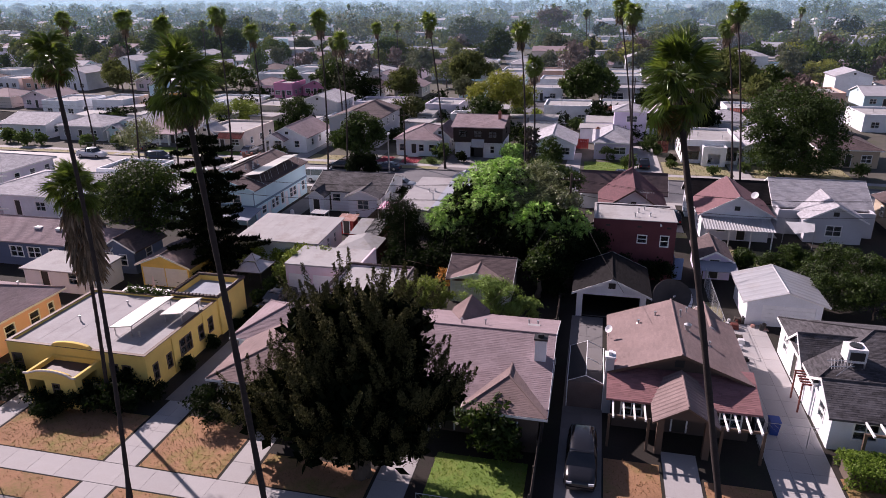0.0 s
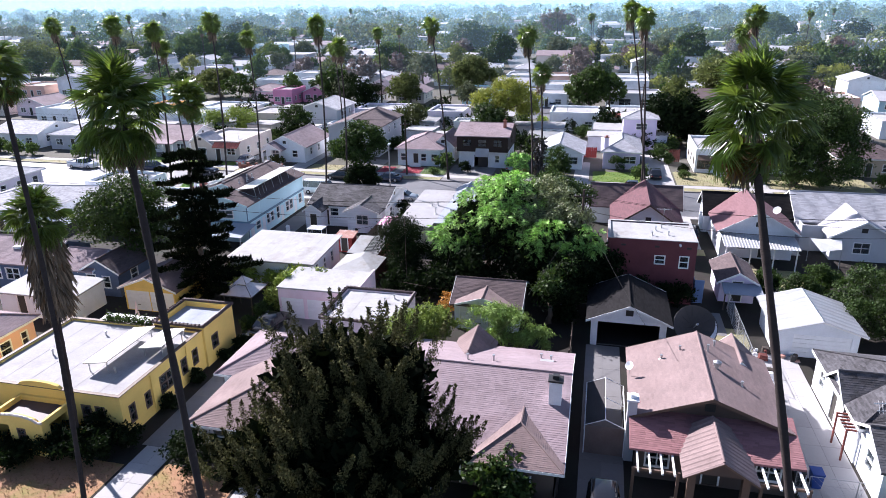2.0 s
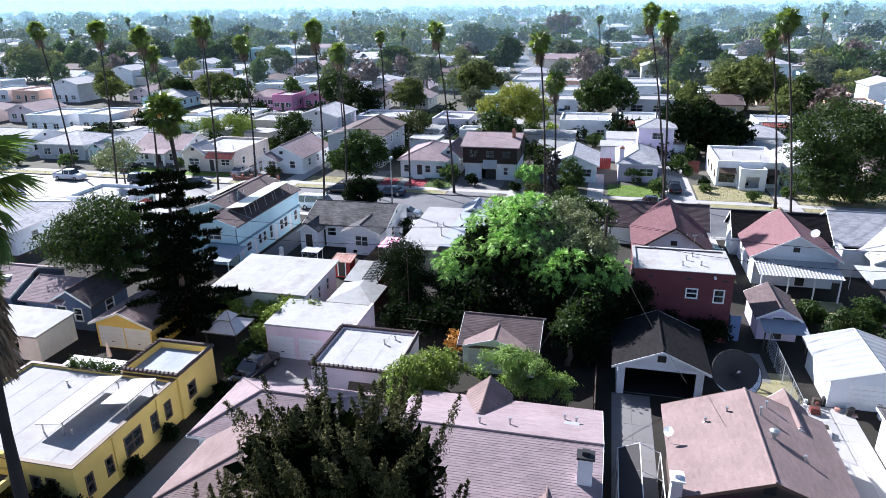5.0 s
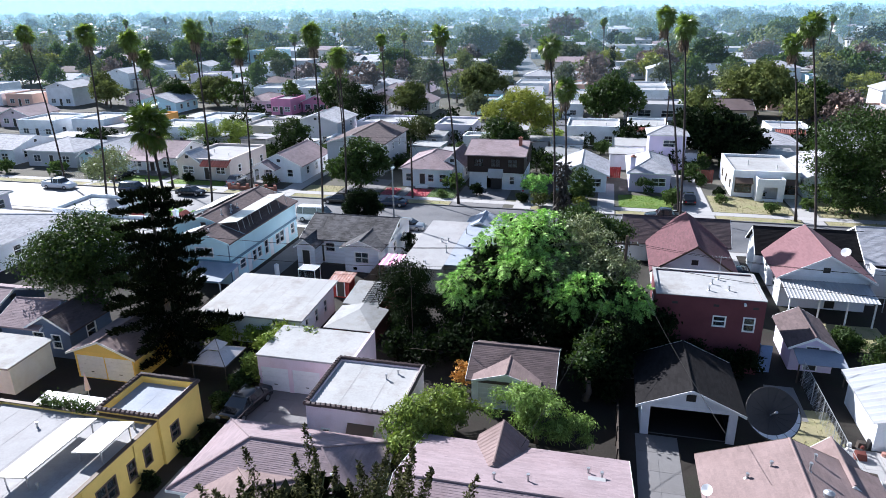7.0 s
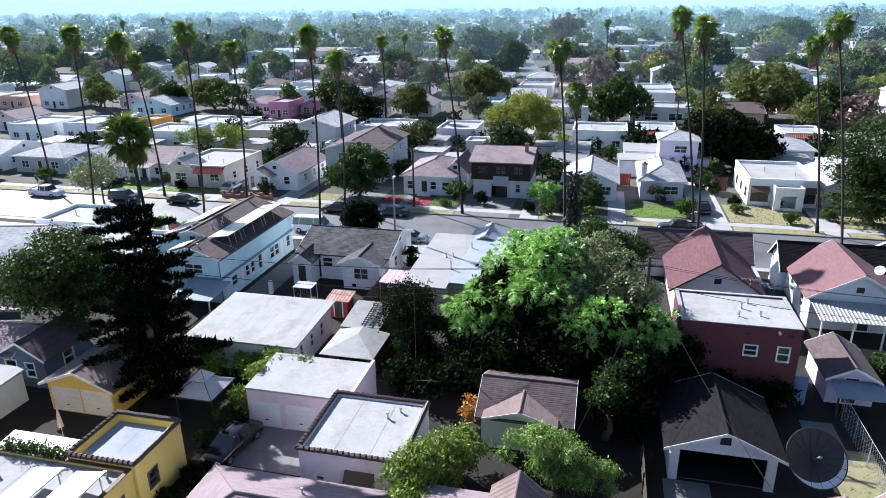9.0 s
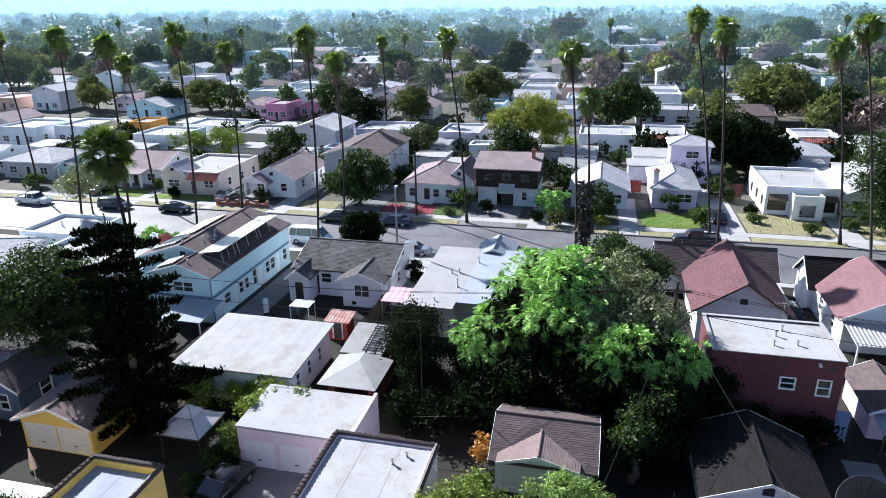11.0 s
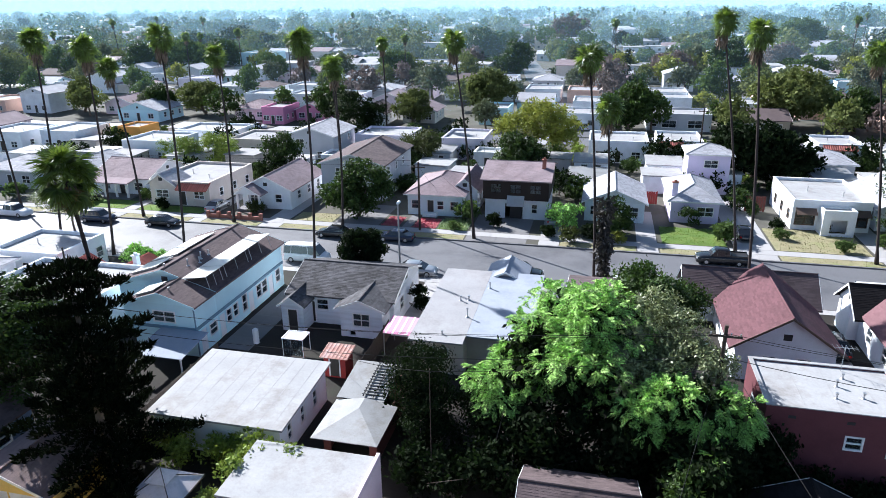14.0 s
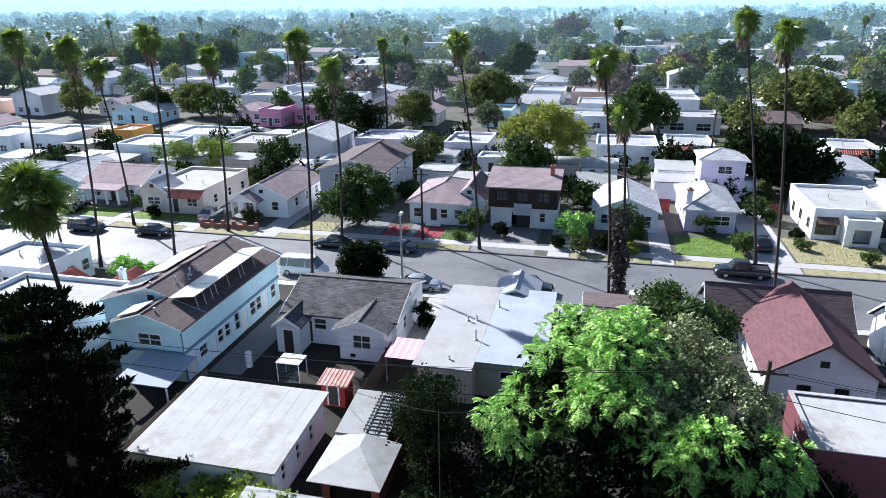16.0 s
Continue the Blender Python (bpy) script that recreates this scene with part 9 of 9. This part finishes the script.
    for i in range(34):
        x, y = rng.uniform(12.5, 13.6) if i < 20 else rng.uniform(13.6, 18.8), rng.uniform(43.5, 52.6) if i < 20 else rng.uniform(50.6, 52.6)
        w, h = rng.uniform(0.12, 0.36), rng.uniform(0.15, 0.55)
        g2 = Geo().hexa([(x - w, y - w * 0.7, 0.02), (x + w, y - w * 0.7, 0.02), (x + w, y + w * 0.7, 0.02), (x - w, y + w * 0.7, 0.02), (x - w * 0.85, y - w * 0.6, h), (x + w * 0.8, y - w * 0.6, h * 0.9), (x + w * 0.85, y + w * 0.55, h), (x - w * 0.9, y + w * 0.6, h * 1.05)])
        if i % 3 == 0:
            g2 = Geo().tube([(x, y, 0.02), (x, y, h * 0.9), (x, y, h)], [w * 0.55, w * 0.6, w * 0.4], 9)
        single("yard_bucket" if i % 3 == 0 else "yard_crate", g2, (RED_DARK, WHITE_PAINT, BIN_BLACK, RUST_METAL, WOOD_GREY, BIN_BLACK, STUCCO_GREY)[rng.randrange(7)], "worn bucket among stored yard clutter" if i % 3 == 0 else "scuffed crate among stored yard clutter", "clutter", "yard clutter")
    # closed parasol, garden sign, lamp post, utility poles
    p = thing("parasol", "closed pink parasol in a back yard", "parasol", -39.5, 46.2)
    part("pole", Geo().tube([(-39.5, 46.2, 0), (-39.5, 46.2, 2.4)], 0.025, 6), WHITE_PAINT, p)
    part("cloth", Geo().tube([(-39.5, 46.2, 0.9), (-39.5, 46.2, 1.3), (-39.5, 46.2, 2.35)], [0.2, 0.16, 0.04], 8), STUCCO_PINK, p)
    sg = thing("street_sign", "small square sign on a thin post", "sign", -33.4, 21.5)
    part("post", Geo().tube([(-33.4, 21.5, 0), (-33.4, 21.5, 2.3)], 0.03, 6), GREY_METAL, sg)
    part("plate", Geo().box(-33.62, -33.18, 21.44, 21.465, 1.8, 2.3), RUST_METAL, sg)
    lp = thing("street_lamp", "tall grey concrete street lamp with small head", "street lamp", -28.9, 88.25)
    part("pole", Geo().tube([(-28.9, 88.25, 0), (-28.9, 88.25, 8.2)], [0.13, 0.08], 8), CONCRETE_PALE, lp)
    part("head", Geo().hexa([(-29.05, 88.1, 8.2), (-28.75, 88.1, 8.2), (-28.75, 88.9, 8.25), (-29.05, 88.9, 8.25), (-29.0, 88.2, 8.42), (-28.8, 88.2, 8.42), (-28.8, 88.8, 8.42), (-29.0, 88.8, 8.42)]), WHITE_PAINT, lp)
    for x, y, h in ((-1.3, 61.4, 10.4), (-48.0, 58.6, 10.0), (30.0, 60.5, 10.2), (-31.0, 104.0, 9.0), (8.4, 150.0, 10.0)):
        u = thing("utility_pole", "dark wooden utility pole with crossarm", "utility pole", x, y)
        part("pole", Geo().tube([(x, y, 0), (x, y, h)], [0.16, 0.11], 8), POLE_WOOD, u)
        part("crossarm", Geo().box(x - 0.9, x + 0.9, y - 0.16, y - 0.06, h - 0.7, h - 0.58), POLE_WOOD, u)
        for q in (-0.8, -0.3, 0.3, 0.8):
            part("insulator", Geo().tube([(x + q, y - 0.11, h - 0.58), (x + q, y - 0.11, h - 0.42)], 0.04, 6), GREY_METAL, u)
    single("thin_pole", Geo().tube([(-17.4, 56.6, 0), (-17.4, 56.6, 8.4)], [0.035, 0.022], 8), POLE_WOOD, "thin dark metal pole behind the pink outbuilding", "pole")

    def cable(a, b, sag, r=0.014):
        a, b = Vector(a), Vector(b)
        pts = [a.lerp(b, i / 14) - Vector((0, 0, sag * 4 * (i / 14) * (1 - i / 14))) for i in range(15)]
        single("cable", Geo().tube(pts, r, 5, cap=False), WIRE, "thin overhead cable between the poles", "cable", "overhead cables")

    for q, dz in ((-0.8, 9.9), (0.3, 9.9)):
        cable((-1.3 + q, 61.3, dz), (-48.0 + q, 58.5, 9.5), 1.3)
        cable((-1.3 + q, 61.3, dz), (30.0 + q, 60.4, 9.7), 1.0)
    cable((-1.3, 61.4, 8.4), (-48.0, 58.6, 8.0), 1.5, 0.02)
    cable((-1.3, 61.4, 8.4), (30.0, 60.5, 8.2), 1.2, 0.02)
    cable((-17.4, 56.6, 8.2), (-1.3, 61.4, 8.8), 0.4)
    cable((-17.4, 56.6, 8.2), (-28.0, 66.0, 3.2), 0.3)
    cable((-1.3, 61.4, 8.8), (3.6, 42.6, 6.2), 0.5)
    cable((-1.3, 61.4, 8.6), (-7.0, 43.0, 3.4), 0.6)
    cable((-31.0, 104.0, 8.6), (-31.0, 112.5, 3.6), 0.3)
    cable((30.0, 60.5, 9.0), (19.0, 75.5, 4.2), 0.6)
    cable((-48.0, 58.6, 9.0), (-46.0, 68.3, 5.0), 0.4)
    for z in (9.2, 8.6):
        cable((-130.0, 104.0, z), (-31.0, 104.0, z), 0.9)
    # roof aerials
    for x, y, z in ((6.4, 65.4, 6.1),):
        a = thing("aerial", "thin rooftop television aerial", "aerial", x, y, z)
        part("mast", Geo().tube([(x, y, z - 0.1), (x, y, z + 1.7)], 0.02, 5), GREY_METAL, a)
        part("boom", Geo().tube([(x - 0.7, y, z + 1.6), (x + 0.7, y, z + 1.6)], 0.012, 4), GREY_METAL, a)
        for q in range(6):
            part("element", Geo().tube([(x - 0.65 + q * 0.26, y - 0.35, z + 1.62), (x - 0.65 + q * 0.26, y + 0.35, z + 1.62)], 0.008, 4), GREY_METAL, a)
    for x, y, z, s in ((2.7, 40.6, 3.6, 0.3), (19.6, 77.4, 4.2, 0.45), (-27.4, 46.6, 0.0, 0.4)):
        dd = thing("small_dish", "small white satellite dish on a bracket", "satellite dish", x, y, z)
        pts = [Vector((x, y, z + 0.5)) + Vector((-0.5, -0.5, 0.5)).normalized() * 0.05]
        bowl = Geo()
        nrm = Vector((-0.5, -0.6, 0.6)).normalized()
        a1 = nrm.orthogonal().normalized()
        b1 = nrm.cross(a1)
        c0 = Vector((x, y, z + 0.5))
        for j in range(14):
            u0, u1 = 2 * math.pi * j / 14, 2 * math.pi * (j + 1) / 14
            bowl.add([c0, c0 + (a1 * math.cos(u0) + b1 * math.sin(u0)) * s + nrm * 0.09, c0 + (a1 * math.cos(u1) + b1 * math.sin(u1)) * s + nrm * 0.09], [(0, 1, 2)])
        part("reflector", bowl, WHITE_PAINT, dd)
        part("bracket", Geo().tube([(x, y, z - 0.1), (x, y, z + 0.5)], 0.025, 6), GREY_METAL, dd)


CLOTH_BROWN = paint("dusty_brown_sheet", (0.2, 0.15, 0.14), 0.9, 0.25, 0.8, 8, 0.3)
SHEET_DARK = paint("dark_shade_cloth", (0.05, 0.046, 0.048), 0.9, 0.2, 0.8, 8, 0.3)
MESH_DARK = paint("dark_dish_mesh", (0.06, 0.055, 0.055), 0.7, 0.15)
BLUE_TARP = paint("blue_painted_metal", (0.22, 0.32, 0.55), 0.6, 0.15)
BIN_BLACK = paint("black_plastic", (0.025, 0.025, 0.027), 0.5, 0.1)
BIN_BLUE = paint("blue_plastic", (0.03, 0.08, 0.32), 0.45, 0.1)
POLE_WOOD = paint("creosoted_pole", (0.07, 0.05, 0.04), 0.9, 0.2, stretch=(4, 4, 0.4))
WIRE = paint("cable_sheath", (0.03, 0.03, 0.03), 0.9, 0.05, spec=0.1)
yard_things()
hb = np.random.default_rng(66)
hp = np.column_stack([hb.uniform(16.2, 21.5, 5200), hb.uniform(31.0, 33.2, 5200), 1.1 + 0.25 * hb.random(5200)])
hs = np.column_stack([hb.uniform(16.2, 21.5, 3000), np.where(hb.random(3000) < 0.5, 31.0, 33.2), hb.uniform(0.1, 1.2, 3000)])
hedge = thing("hedge", "clipped bright yellow-green hedge by the drive", "hedge", 18.8, 32.1)
part("stem", Geo().box(16.5, 21.2, 31.3, 32.9, 0, 1.0), BARK, hedge)
part("leaves", leaf_geo(np.concatenate([hp, hs]), 0.16, 0.6, hb, 0.4), GRASS_GREEN, hedge)
